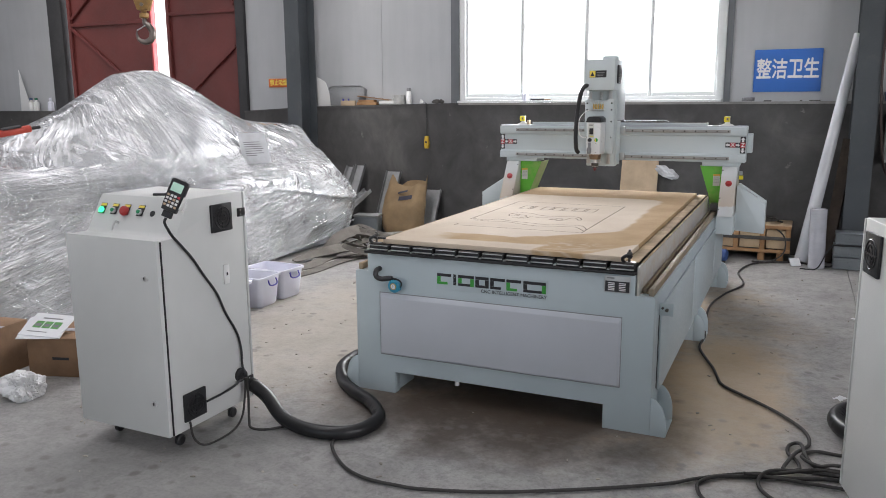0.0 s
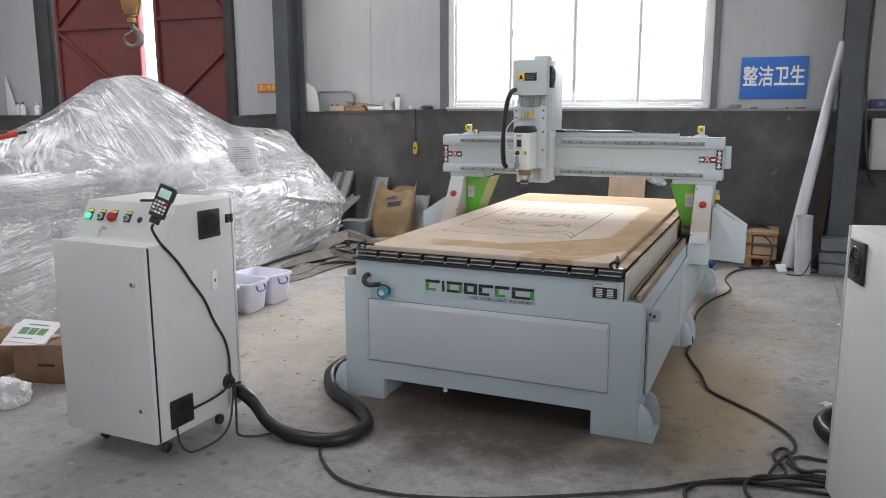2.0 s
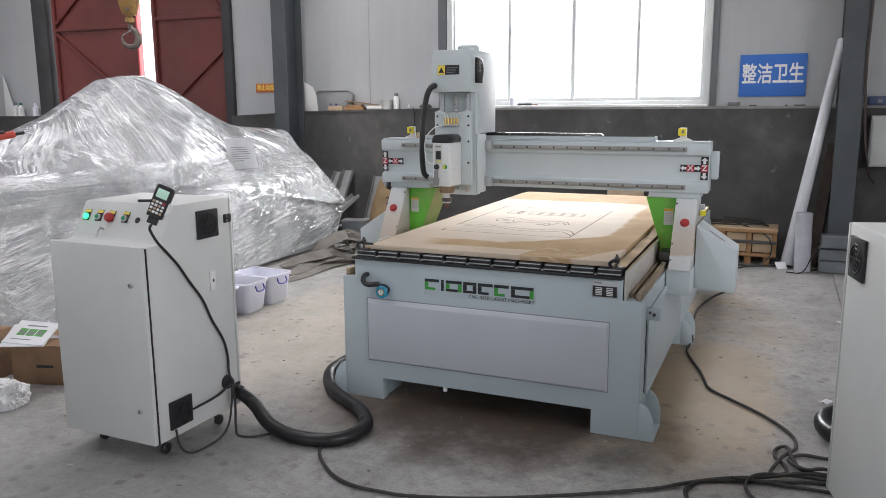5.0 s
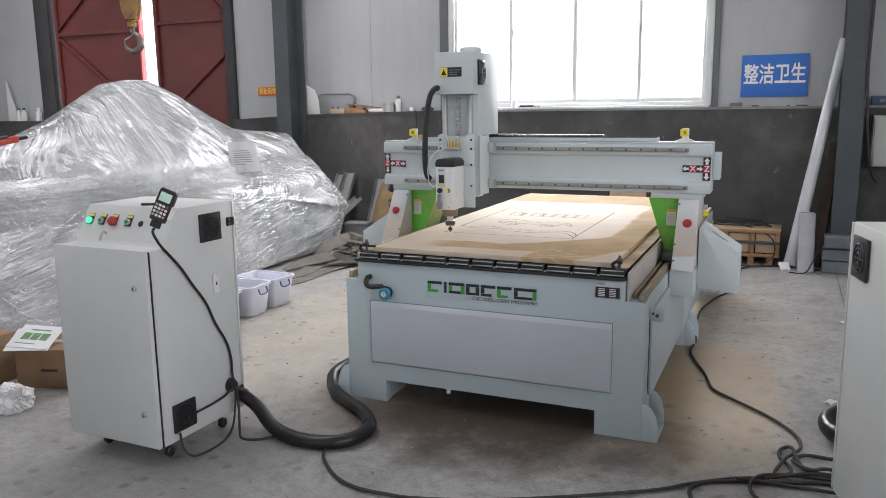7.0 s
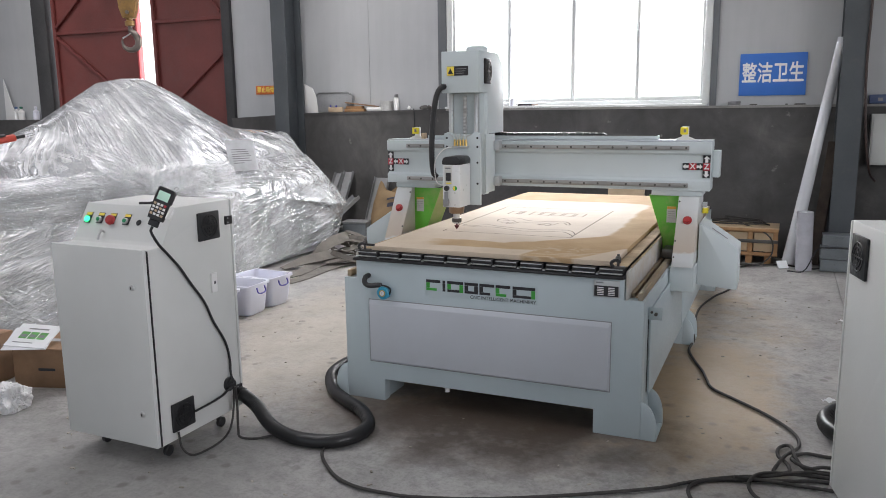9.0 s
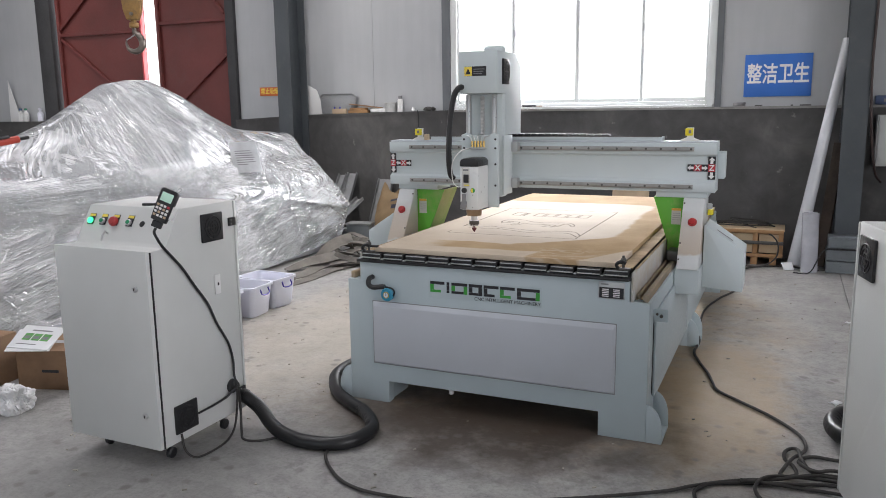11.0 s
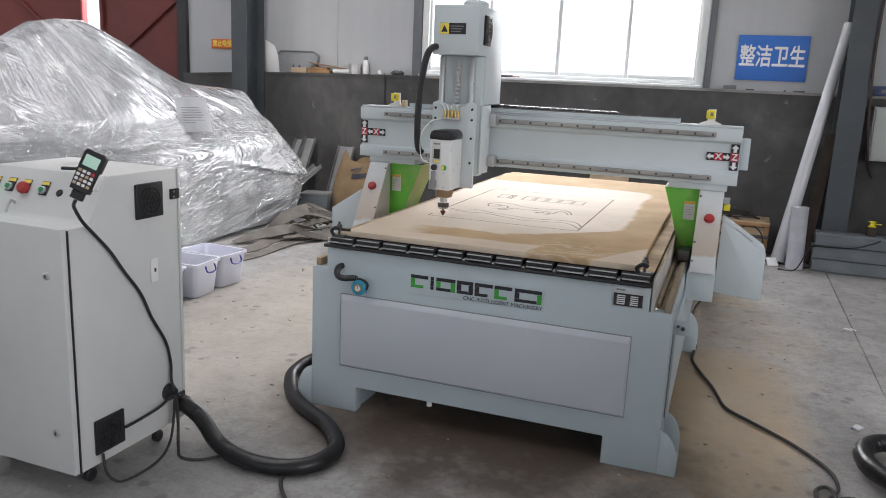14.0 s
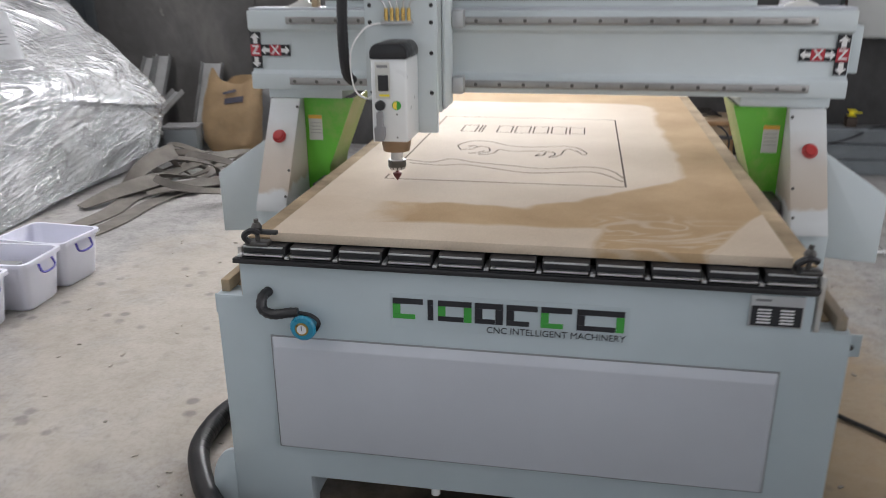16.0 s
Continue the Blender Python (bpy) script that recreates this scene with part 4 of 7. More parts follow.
# ---------------------------------------------------------------- the moving gantry
def arrow(parent, x, y, z, way, s):
    pts = [(-0.5, -0.22), (0.05, -0.22), (0.05, -0.5), (0.55, 0.0), (0.05, 0.5), (0.05, 0.22), (-0.5, 0.22)]
    c, q = {"r": (1, 0), "l": (-1, 0), "u": (0, 1), "d": (0, -1)}[way]
    pts = [(x + s * (c * a - q * b), z + s * (q * a + c * b)) for a, b in pts]
    part("arrow", prism(pts, "y", y - 0.0012, y), INK_WHITE, parent)


def gantry():
    g = thing("router_gantry", "pale blue router gantry with green side plates", "gantry")
    YF = 0.945
    part("beam", soften(prism([(YF, 1.262), (YF, 1.323), (YF + 0.17, 1.323), (YF + 0.17, 1.058), (YF, 1.058), (YF, 1.112), (YF + 0.022, 1.122), (YF + 0.022, 1.252)], "x", -1.015, 0.950), 0.003), PAINT_GANTRY, g)
    part("end_cap", boxed(0.951, 0.990, YF + 0.06, YF + 0.17, 1.13, 1.275, 0.004), PAINT_GANTRY, g)
    for z in (1.292, 1.088):
        rl = part("linear_rail", boxed(-0.87, 0.835, YF - 0.016, YF - 0.0005, z - 0.012, z + 0.012, 0.003), RAIL, g, "steel linear rail with screw holes")
        for k in range(22):
            x = -0.85 + k * 0.0795
            part("screw", lathe(bmesh.new(), (x, YF - 0.0165, z), (0, -1, 0), [(0.0062, 0), (0.0062, 0.001), (0, 0.0012)], 10), STEEL_DARK, rl)
    part("cover_strip", boxed(-1.015, 0.950, YF + 0.02, YF + 0.15, 1.324, 1.332, 0.002), PAINT_PANEL, g)
    part("chain_tray", boxed(-0.74, 0.66, YF + 0.03, YF + 0.12, 1.333, 1.356, 0.003), PAINT_GANTRY, g)
    tray = part("drag_chain", boxed(-0.36, 0.36, YF + 0.075, YF + 0.115, 1.3565, 1.364, 0.002), BLACK, g, "black plastic drag chain in a red-edged tray")
    for k in range(17):
        part("chain_link", boxed(-0.355 + k * 0.042, -0.32 + k * 0.042, YF + 0.072, YF + 0.118, 1.3645, 1.372 - 0.0002 * k, 0.003), BLACK, tray)
    part("tray_edge", boxed(-0.74, 0.66, YF + 0.026, YF + 0.0295, 1.355, 1.3595), STEEL_DARK, g)
    # axis plates with arrows and letters
    for zx, xa, xb in ((-0.998, -0.93, -0.84), (0.926, 0.79, 0.89)):
        zp = part("axis_plate", boxed(zx - 0.019, zx + 0.019, YF + 0.0175, YF + 0.0215, 1.128, 1.252), INK, g, "black and red axis sign")
        yf = YF + 0.0174
        part("red_field", boxed(zx - 0.018, zx + 0.018, yf - 0.0016, yf - 0.0002, 1.170, 1.210), INK_RED, zp)
        arrow(zp, zx, yf - 0.0004, 1.230, "u", 0.034)
        arrow(zp, zx, yf - 0.0004, 1.150, "d", 0.034)
        lettering("letter", "Z", 0.042, INK_WHITE, zp, at(zx, yf - 0.003, 1.190), bold=0.001)
        a, b = min(xa, xb), max(xa, xb)
        if zx < 0:
            a, b = zx + 0.0195, zx + 0.125
        else:
            a, b = zx - 0.125, zx - 0.0195
        xp = part("axis_plate", boxed(a, b, YF + 0.0175, YF + 0.0215, 1.171, 1.209), INK, g, "black and red axis sign")
        mx = (a + b) / 2
        part("red_field", boxed(mx - 0.020, mx + 0.020, yf - 0.0016, yf - 0.0002, 1.172, 1.208), INK_RED, xp)
        arrow(xp, mx - 0.036, yf - 0.0004, 1.190, "l", 0.030)
        arrow(xp, mx + 0.036, yf - 0.0004, 1.190, "r", 0.030)
        lettering("letter", "X", 0.042, INK_WHITE, xp, at(mx, yf - 0.003, 1.190), bold=0.001)
    # end-stop lamps on brackets
    for x in (-0.835, 0.80):
        b = part("sensor_bracket", prism([(x - 0.05, 1.3325), (x + 0.05, 1.3325), (x + 0.05, 1.338), (x + 0.02, 1.350), (x + 0.02, 1.405), (x - 0.015, 1.405), (x - 0.015, 1.352), (x - 0.05, 1.338)], "y", YF + 0.07, YF + 0.085, 0.001), WHITE, g)
        part("sensor_cap", boxed(x - 0.022, x + 0.018, YF + 0.045, YF + 0.0695, 1.362, 1.402, 0.004), YELLOW, b, "yellow plastic cap")
        part("sensor_eye", boxed(x - 0.004, x + 0.010, YF + 0.040, YF + 0.0445, 1.374, 1.392, 0.002), INK_GREY, b)
    part("spacer", boxed(-0.795, -0.775, YF + 0.05, YF + 0.09, 1.3325, 1.368, 0.002), PINE_PALE, g, "small pale wood spacer")
    # legs
    for s in (-1, 1):
        def X(a, b):
            return (min(s * a, s * b), max(s * a, s * b))
        o = 0.0 if s > 0 else 0.05
        x0, x1 = X(0.790 + o, 0.900 + o)
        part("shoulder_plate", boxed(*X(0.640 + o, 0.910 + o), YF + 0.012, YF + 0.215, 1.027, 1.0575, 0.003), PAINT_GANTRY, g)
        prof = [(YF, 1.026), (YF + 0.21, 1.026), (YF + 0.29, 0.67), (YF - 0.215, 0.67), (YF - 0.200, 0.70)]
        leg = part("leg", soften(prism(prof, "x", x0, x1), 0.004), LEG, g, "pale painted leg with a tan band above its foot")
        for zz in (0.72, 0.80, 1.0):
            yy = YF - (1.026 - zz) / 0.326 * 0.200
            part("screw", lathe(bmesh.new(), (s * (0.797 + o), yy - 0.001, zz), (0, -1, 0.4), [(0.005, 0), (0.005, 0.002), (0, 0.003)], 10), STEEL_DARK, leg)
        yb = YF - (1.026 - 0.905) / 0.326 * 0.200
        btn = part("stop_button", lathe(bmesh.new(), (s * (0.848 + o), yb, 0.905), (0, -1, 0.55), [(0.024, -0.004), (0.024, 0.004), (0.017, 0.006), (0.019, 0.016), (0.016, 0.02), (0, 0.021)], 24), RED, leg, "round red stop button")
        part("base_block", boxed(*X(0.781, 0.905 + o), YF - 0.198, YF + 0.29, 0.535, 0.669, 0.003), PAINT_GANTRY, g)
        part("foot_bearing", boxed(*X(0.7235, 0.7805), YF - 0.10, YF + 0.26, 0.6915, 0.745, 0.004), STEEL_DARK, g, "dark steel bearing block")
        # green inner housing
        yg = YF + 0.03
        face = [(s * (0.625 + o * 0.6), 1.026), (s * (0.789 + o), 1.026), (s * (0.789 + o), 0.69), (s * (0.712 + o), 0.69), (s * (0.705 + o), 0.78)]
        part("green_plate", prism(face, "y", yg, yg + 0.012, 0.001), PAINT_GREEN, g, "bright green side plate, dusty")
        inner = prism([(s * (0.625 + o * 0.6), 1.026), (s * (0.633 + o * 0.6), 1.026), (s * (0.713 + o), 0.78), (s * (0.720 + o), 0.69), (s * (0.712 + o), 0.69), (s * (0.705 + o), 0.78)], "y", yg + 0.0125, yg + 0.22)
        part("green_plate", inner, GREEN_DUSTED, g, "green side plate under yellow dust")
        lab = part("label", boxed(*X(0.725 + o, 0.775 + o), yg - 0.002, yg - 0.0005, 0.875, 0.965), LABEL_PALE, g, "pale warning label with a yellow head")
        part("label_head", boxed(*X(0.725 + o, 0.775 + o), yg - 0.003, yg - 0.0021, 0.952, 0.965), AMBER, lab)
        for k in range(4):
            part("print_bar", boxed(*X(0.730 + o, 0.770 + o), yg - 0.0028, yg - 0.0021, 0.936 - 0.012 * k, 0.938 - 0.012 * k), INK_PALE, lab)
        # motor cover with a sloping top
        wing = [(s * (0.906 + o), 0.545), (s * (1.115 + o), 0.53), (s * (1.115 + o), 0.755), (s * (0.918 + o), 0.885), (s * (0.906 + o), 0.885)]
        cover = part("motor_cover", prism(wing, "y", YF - 0.03, YF + 0.22, 0.003), PAINT_GANTRY, g)
        part("print_bar", boxed(-0.05, 0.05, -0.012, 0.012, 0.0, 0.0008), INK_GREY, cover, m=Matrix.Translation((s * (1.01 + o), YF + 0.04, 0.8262)) @ Matrix.Rotation(s * math.atan2(0.13, 0.197), 4, "Y"))
        part("gantry_plug", boxed(*X(0.905 + o, 0.935 + o), YF + 0.13, YF + 0.17, 0.92, 0.95, 0.004), YELLOW, leg, "small yellow connector")
        part("plug_arm", boxed(*X(0.9005 + o, 0.93 + o), YF + 0.12, YF + 0.14, 0.955, 0.985, 0.003), ALU, leg)
    return g


GANTRY = gantry()


def head():
    """The carriage with its hood, rails and spindle; x = 0 is the spindle's axis."""
    h = thing("spindle_carriage", "pale blue machine carriage with white air-cooled spindle", "machine carriage")
    YP = 0.70
    hood = [(0.665, 1.605), (0.665, 1.835), (0.98, 1.835), (1.08, 1.76), (1.08, 1.372), (0.80, 1.372), (0.80, 1.605)]
    part("hood", soften(prism(hood, "x", -0.110, 0.120), 0.004), PAINT_GANTRY, h)
    part("hood_cap", lathe(bmesh.new(), (0.055, 0.80, 1.8355), (0, 0, 1), [(0.062, 0), (0.062, 0.02), (0.052, 0.03), (0, 0.031)], 24), PAINT_GANTRY, h)
    warn = part("warning_label", boxed(-0.075, 0.055, 0.6625, 0.6645, 1.70, 1.752), INK, h, "yellow and black warning label")
    part("yellow_field", boxed(-0.074, -0.030, 0.6610, 0.6624, 1.701, 1.751), YELLOW_PRINT, warn)
    part("triangle", prism([(-0.068, 1.710), (-0.036, 1.710), (-0.052, 1.742)], "y", 0.6596, 0.6609), INK, warn)
    for k in range(3):
        part("print_bar", boxed(-0.02, 0.045 - 0.008 * k, 0.6610, 0.6624, 1.735 - 0.012 * k, 1.739 - 0.012 * k), INK_GREY, warn)
    fan = part("fan", boxed(0.1205, 0.132, 0.735, 0.835, 1.655, 1.795, 0.004), BLACK, h, "black cooling fan grille")
    for a in range(3):
        ring = bmesh.new()
        pts = [(0.1335, 0.785 + (0.018 + 0.015 * a) * math.cos(t * math.pi / 12), 1.725 + (0.018 + 0.015 * a) * 1.25 * math.sin(t * math.pi / 12)) for t in range(25)]
        part("grille_ring", sweep(pts, 0.0022, 6, ring), STEEL_DARK, fan)
    part("grille_bar", boxed(0.1325, 0.1345, 0.745, 0.825, 1.722, 1.728), STEEL_DARK, fan)
    # the fixed back plate with its two rails and ball screw
    part("back_plate", boxed(-0.105, 0.115, 0.762, 0.84, 1.02, 1.604, 0.004), PAINT_GANTRY, h)
    part("side_plate", boxed(0.116, 0.127, 0.762, 0.905, 1.03, 1.37, 0.003), PAINT_GANTRY, h)
    for x in (-0.085, 0.072):
        part("slide_rail", boxed(x - 0.013, x + 0.013, 0.738, 0.7615, 1.04, 1.60, 0.003), STEEL, h, "steel slide rail")
    screw_pts = [(0.0, 0.748, 1.05 + 0.010 * k) for k in range(55)]
    part("ball_screw", sweep(screw_pts, 0.010, 12, ribs=0.0035), STEEL, h, "threaded steel ball screw")
    for z in (1.30, 1.09):
        part("bearing", boxed(0.128, 0.165, 0.876, 0.9285, z - 0.028, z + 0.028, 0.004), ALU, h)
    # fixed bracket of the hose
    part("air_hose", sweep(even(spline([(-0.085, 0.72, 1.625), (-0.098, 0.655, 1.640), (-0.128, 0.635, 1.59), (-0.152, 0.632, 1.45), (-0.162, 0.632, 1.28), (-0.158, 0.640, 1.16), (-0.142, 0.66, 1.125)]), 0.008), 0.0155, 10, ribs=0.0015), BLACK, h, "black corrugated cable hose")
    # the sliding spindle plate
    plate = soften(prism([(-0.112, 1.065), (-0.112, 1.375), (-0.085, 1.385), (-0.05, 1.372), (0.05, 1.372), (0.085, 1.385), (0.112, 1.375), (0.112, 0.965), (0.03, 0.965), (0.03, 1.0), (-0.09, 1.0), (-0.09, 1.065)], "y", YP, YP + 0.022), 0.002)
    slide = part("spindle_slide", plate, PAINT_GANTRY, h)
    for x in (-0.085, 0.072):
        part("slide_block", boxed(x - 0.024, x + 0.024, YP + 0.0225, YP + 0.037, 1.26, 1.34, 0.003), STEEL_DARK, slide)
    for x in (-0.095, 0.095):
        for z in (1.35, 1.30, 1.21, 1.09):
            part("hole", lathe(bmesh.new(), (x, YP - 0.0004, z), (0, -1, 0), [(0.0065, 0), (0.0065, 0.001), (0, 0.0012)], 10), BLACK, slide)
    man = part("manifold", boxed(-0.055, 0.042, YP - 0.026, YP - 0.001, 1.295, 1.306, 0.002), ALU, slide)
    for k in range(5):
        x = -0.040 + 0.0175 * k
        part("oil_fitting", rod((x, YP - 0.014, 1.3065), (x, YP - 0.014, 1.342), 0.0058, 10), BRASS, slide, "brass oil fitting")
        part("oil_line", sweep(spline([(x, YP - 0.014, 1.342), (x * 1.3, YP - 0.018, 1.362), (x * 2.0 + 0.004, YP - 0.004, 1.372)], 5), 0.003, 6), ALU, slide)
    motor = soften(prism([(-0.050, 0.535), (0.050, 0.535), (0.054, 0.540), (0.054, 0.690), (-0.054, 0.690), (-0.054, 0.540)], "z", 0.968, 1.207), 0.003)
    part("motor", motor, SPINDLE_WHITE, slide, "white spindle motor body")
    cap = soften(prism([(-0.056, 1.2075), (0.056, 1.2075), (0.056, 1.228), (0.050, 1.243), (0.036, 1.252), (-0.036, 1.252), (-0.050, 1.243), (-0.056, 1.228)], "y", 0.531, 0.694), 0.006)
    part("motor_cap", cap, BLACK, slide, "black rounded motor cap")
    part("switch_plate", boxed(-0.040, 0.004, 0.5325, 0.5345, 1.095, 1.200, 0.001), LABEL_PALE, slide, "pale switch label")
    part("print_bar", boxed(-0.034, -0.002, 0.5312, 0.5322, 1.184, 1.192), INK_GREY, slide)
    part("rocker_switch", boxed(-0.030, 0.000, 0.5245, 0.5320, 1.118, 1.164, 0.002), BLACK, slide, "black rocker switch")
    part("yellow_strip", boxed(-0.028, 0.002, 0.5310, 0.5322, 1.102, 1.108), YELLOW, slide)
    part("cable_socket", lathe(bmesh.new(), (-0.026, 0.5345, 1.076), (0, -1, 0), [(0.015, 0), (0.015, 0.012), (0.012, 0.016), (0, 0.0165)], 20), BLACK, slide, "round black socket")
    part("plug_body", soften(prism([(-0.042, 0.972), (-0.016, 0.972), (-0.012, 0.990), (-0.012, 1.012), (-0.018, 1.018), (-0.018, 1.058), (-0.036, 1.058), (-0.036, 1.018), (-0.044, 1.012)], "y", 0.514, 0.5345), 0.003), INK_GREY, slide, "grey plastic plug")
    part("dot_label", lathe(bmesh.new(), (0.022, 0.5345, 1.076), (0, -1, 0), [(0.0135, 0), (0.0135, 0.001), (0, 0.0012)], 20), INK_GREEN, slide, "small round green label with a yellow half")
    part("dot_half", prism([(0.022, 1.0645)] + [(0.022 - 0.0115 * math.sin(k * math.pi / 8), 1.076 - 0.0115 * math.cos(k * math.pi / 8)) for k in range(1, 8)] + [(0.022, 1.0875)], "y", 0.5318, 0.5331), YELLOW_PRINT, slide)
    for z in (1.050, 0.982):
        part("screw", lathe(bmesh.new(), (0.022, 0.5345, z), (0, -1, 0), [(0.003, 0), (0.003, 0.001), (0, 0.0012)], 8), INK_GREY, slide)
    part("collar", lathe(bmesh.new(), (0, 0.61, 0.9675), (0, 0, -1), [(0.046, 0), (0.045, 0.010), (0.0445, 0.022), (0.043, 0.026), (0.041, 0.040), (0.028, 0.043)], 28), COPPER, slide, "dull bronze collar")
    part("shaft", lathe(bmesh.new(), (0, 0.61, 0.9235), (0, 0, -1), [(0.019, 0), (0.019, 0.024), (0.027, 0.026), (0.027, 0.048), (0.022, 0.056), (0.009, 0.057)], 24), STEEL, slide, "steel shaft and collet nut")
    part("collet_nut", lathe(bmesh.new(), (0, 0.61, 0.898), (0, 0, -1), [(0.0285, 0), (0.0285, 0.02), (0.024, 0.028), (0.010, 0.0285)], 12), STEEL_DARK, slide)
    part("cutter", lathe(bmesh.new(), (0, 0.61, 0.8690), (0, 0, -1), [(0.005, 0), (0.005, 0.010), (0.014, 0.013), (0.013, 0.020), (0.001, 0.037)], 12), RUBY, slide, "red-tipped engraving cutter")
    part("signal_wire", sweep(spline([(-0.05, YP - 0.004, 1.30), (-0.10, 0.66, 1.285), (-0.135, 0.62, 1.22), (-0.125, 0.60, 1.12), (-0.085, 0.575, 1.09), (-0.055, 0.57, 1.10)]), 0.0028, 6), WHITE, slide, "thin white wire")
    return h, slide


HEAD, SLIDE = head()


# ---------------------------------------------------------------- control cabinets
def control_cabinet(m, side, dressed, size):
    """A wheeled cabinet, front towards -y; side is the face with the fans (1: +x); size: half width, depth, door top, top, slope's end."""
    c = thing("control_cabinet", "grey steel control cabinet on castors, door shut", "control cabinet", m=m, group="control cabinets")
    W, D, ZD, ZT, SY = size
    Z0 = 0.095
    body = [(0.02, Z0), (0.02, ZD), (SY - 0.105, ZD), (SY - 0.09, ZD + 0.012), (SY, ZT), (D, ZT), (D, Z0)]
    part("body", soften(prism(body, "x", -W, W), 0.005), PAINT_CAB, c)
    d = part("door", boxed(-W - 0.004, W + 0.002, -0.004, 0.0185, Z0 + 0.004, ZD + 0.004, 0.004), PAINT_CAB, c)
    part("door_seal", boxed(W - 0.004, W + 0.0055, 0.0187, 0.0235, Z0 + 0.006, ZD - 0.004), BLACK, c)
    for z in (0.247, 0.802):
        part("lock", lathe(bmesh.new(), (0.195 * side, -0.004, z), (0, -1, 0), [(0.013, 0), (0.013, 0.006), (0.009, 0.009), (0, 0.0092)], 20), STEEL, d, "round steel key lock")
        part("lock_slot", boxed(0.195 * side - 0.002, 0.195 * side + 0.002, -0.0145, -0.0134, z - 0.006, z + 0.006), BLACK, d)
    X = side * W

    def on(a):
        return (min(X + side * 0.0005, X + side * a), max(X + side * 0.0005, X + side * a))
    for y0, y1, z0, z1 in ((0.325, 0.462, 0.946, 1.074), (0.086, 0.222, 0.136, 0.264)) if dressed else ((0.44, 0.58, 0.93, 1.075),):
        f = part("fan_grille", boxed(*on(0.012), y0, y1, z0, z1, 0.004), BLACK, c, "square black fan grille")
        yc, zc = (y0 + y1) / 2, (z0 + z1) / 2
        for r in (0.018, 0.034, 0.05):
            pts = [(X + side * 0.013, yc + r * math.cos(t * math.pi / 12), zc + r * math.sin(t * math.pi / 12)) for t in range(25)]
            part("grille_ring", sweep(pts, 0.003, 6), BLACK, f)
        part("grille_bar", boxed(min(X + side * 0.0125, X + side * 0.015), max(X + side * 0.0125, X + side * 0.015), yc - 0.055, yc + 0.055, zc - 0.003, zc + 0.003), BLACK, f)
        part("grille_bar", boxed(min(X + side * 0.0125, X + side * 0.0148), max(X + side * 0.0125, X + side * 0.0148), yc - 0.003, yc + 0.003, zc - 0.055, zc + 0.055), BLACK, f)
    for z in (1.018, 0.191) if dressed else ():
        hg = part("hinge", boxed(*on(0.010), D - 0.045, D + 0.004, z - 0.02, z + 0.02, 0.003), BLACK, c, "black hinge")
        for dz in (-0.010, 0.010):
            part("screw", lathe(bmesh.new(), (X + side * 0.0105, D - 0.03, z + dz), (side, 0, 0), [(0.004, 0), (0.003, 0.002), (0, 0.002)], 8), STEEL, hg)
    part("back_door", boxed(-W - 0.002, W + 0.002, D + 0.0025, D + 0.016, Z0 + 0.004, ZT - 0.004, 0.003), PAINT_CAB, c)
    if dressed:
        so = part("socket", boxed(*on(0.008), 0.390, 0.428, 0.698, 0.790, 0.004), WHITE, c, "white mains socket")
        part("socket_hole", boxed(min(X + side * 0.0085, X + side * 0.0095), max(X + side * 0.0085, X + side * 0.0095), 0.405, 0.414, 0.738, 0.752), BLACK, so)
        part("gland", lathe(bmesh.new(), (X + side * 0.0005, 0.465, 0.236), (side, 0, 0), [(0.034, 0), (0.034, 0.012), (0.022, 0.016), (0.022, 0.03)], 24), BLACK, c, "black rubber cable gland")
    for x in (-W + 0.075, W - 0.075):
        for y in (0.125, D - 0.075):
            cast = part("castor", boxed(x - 0.022, x + 0.022, y - 0.026, y + 0.026, 0.078, 0.0945, 0.003), STEEL_DARK, c)
            part("castor_fork", prism([(y - 0.02, 0.0775), (y + 0.02, 0.0775), (y + 0.014, 0.030), (y - 0.004, 0.030)], "x", x - 0.018, x - 0.014), STEEL_DARK, cast)
            part("castor_wheel", lathe(bmesh.new(), (x - 0.012, y + 0.006, 0.025), (1, 0, 0), [(0.018, 0), (0.025, 0.004), (0.025, 0.020), (0.018, 0.024)], 20), BLACK, cast)
    # sloped panel controls
    slope = Vector((0, 0.09, ZT - ZD - 0.012)).normalized()
    out = Vector((0, -slope.z, slope.y))
    mid = Vector((0, SY - 0.09, ZD + 0.012)).lerp(Vector((0, SY, ZT)), 0.52)
    if dressed:
        for k, (x, mat_, lit) in enumerate(((-0.216, LAMP_GREEN, 1), (-0.142, GREEN_DARK, 0), (-0.070, RED, 2), (0.016, GREEN_DARK, 0))):
            p = mid + Vector((x, 0, 0))
            tg = part("button_plate", boxed(-0.018, 0.018, -0.002, 0.0, -0.026, 0.026), INK, c, m=Matrix.Translation(p + out * 0.0012 + slope * 0.010) @ Matrix.Rotation(math.atan2(out.z, -out.y) * -1, 4, "X"))
            part("button_print", boxed(-0.016, 0.016, -0.0032, -0.0021, 0.012, 0.024), YELLOW_PRINT, tg)
            r = 0.022 if lit == 2 else 0.0145
            b = part("button", lathe(bmesh.new(), p + out * 0.0035, out, [(r * 0.9, 0), (r, 0.004), (r, 0.014 if lit == 2 else 0.008), (r * 0.75, 0.022 if lit == 2 else 0.011), (0, 0.023 if lit == 2 else 0.0115)], 24), mat_ if lit else STEEL, c,
                     ("lit green indicator lamp", "steel-rimmed green push button", "red mushroom stop button")[(0, 1, 2, 1)[k]])
            if not lit:
                part("button_face", lathe(bmesh.new(), p + out * 0.0152, out, [(0.0095, 0), (0.0085, 0.004), (0, 0.0042)], 20), mat_, b)
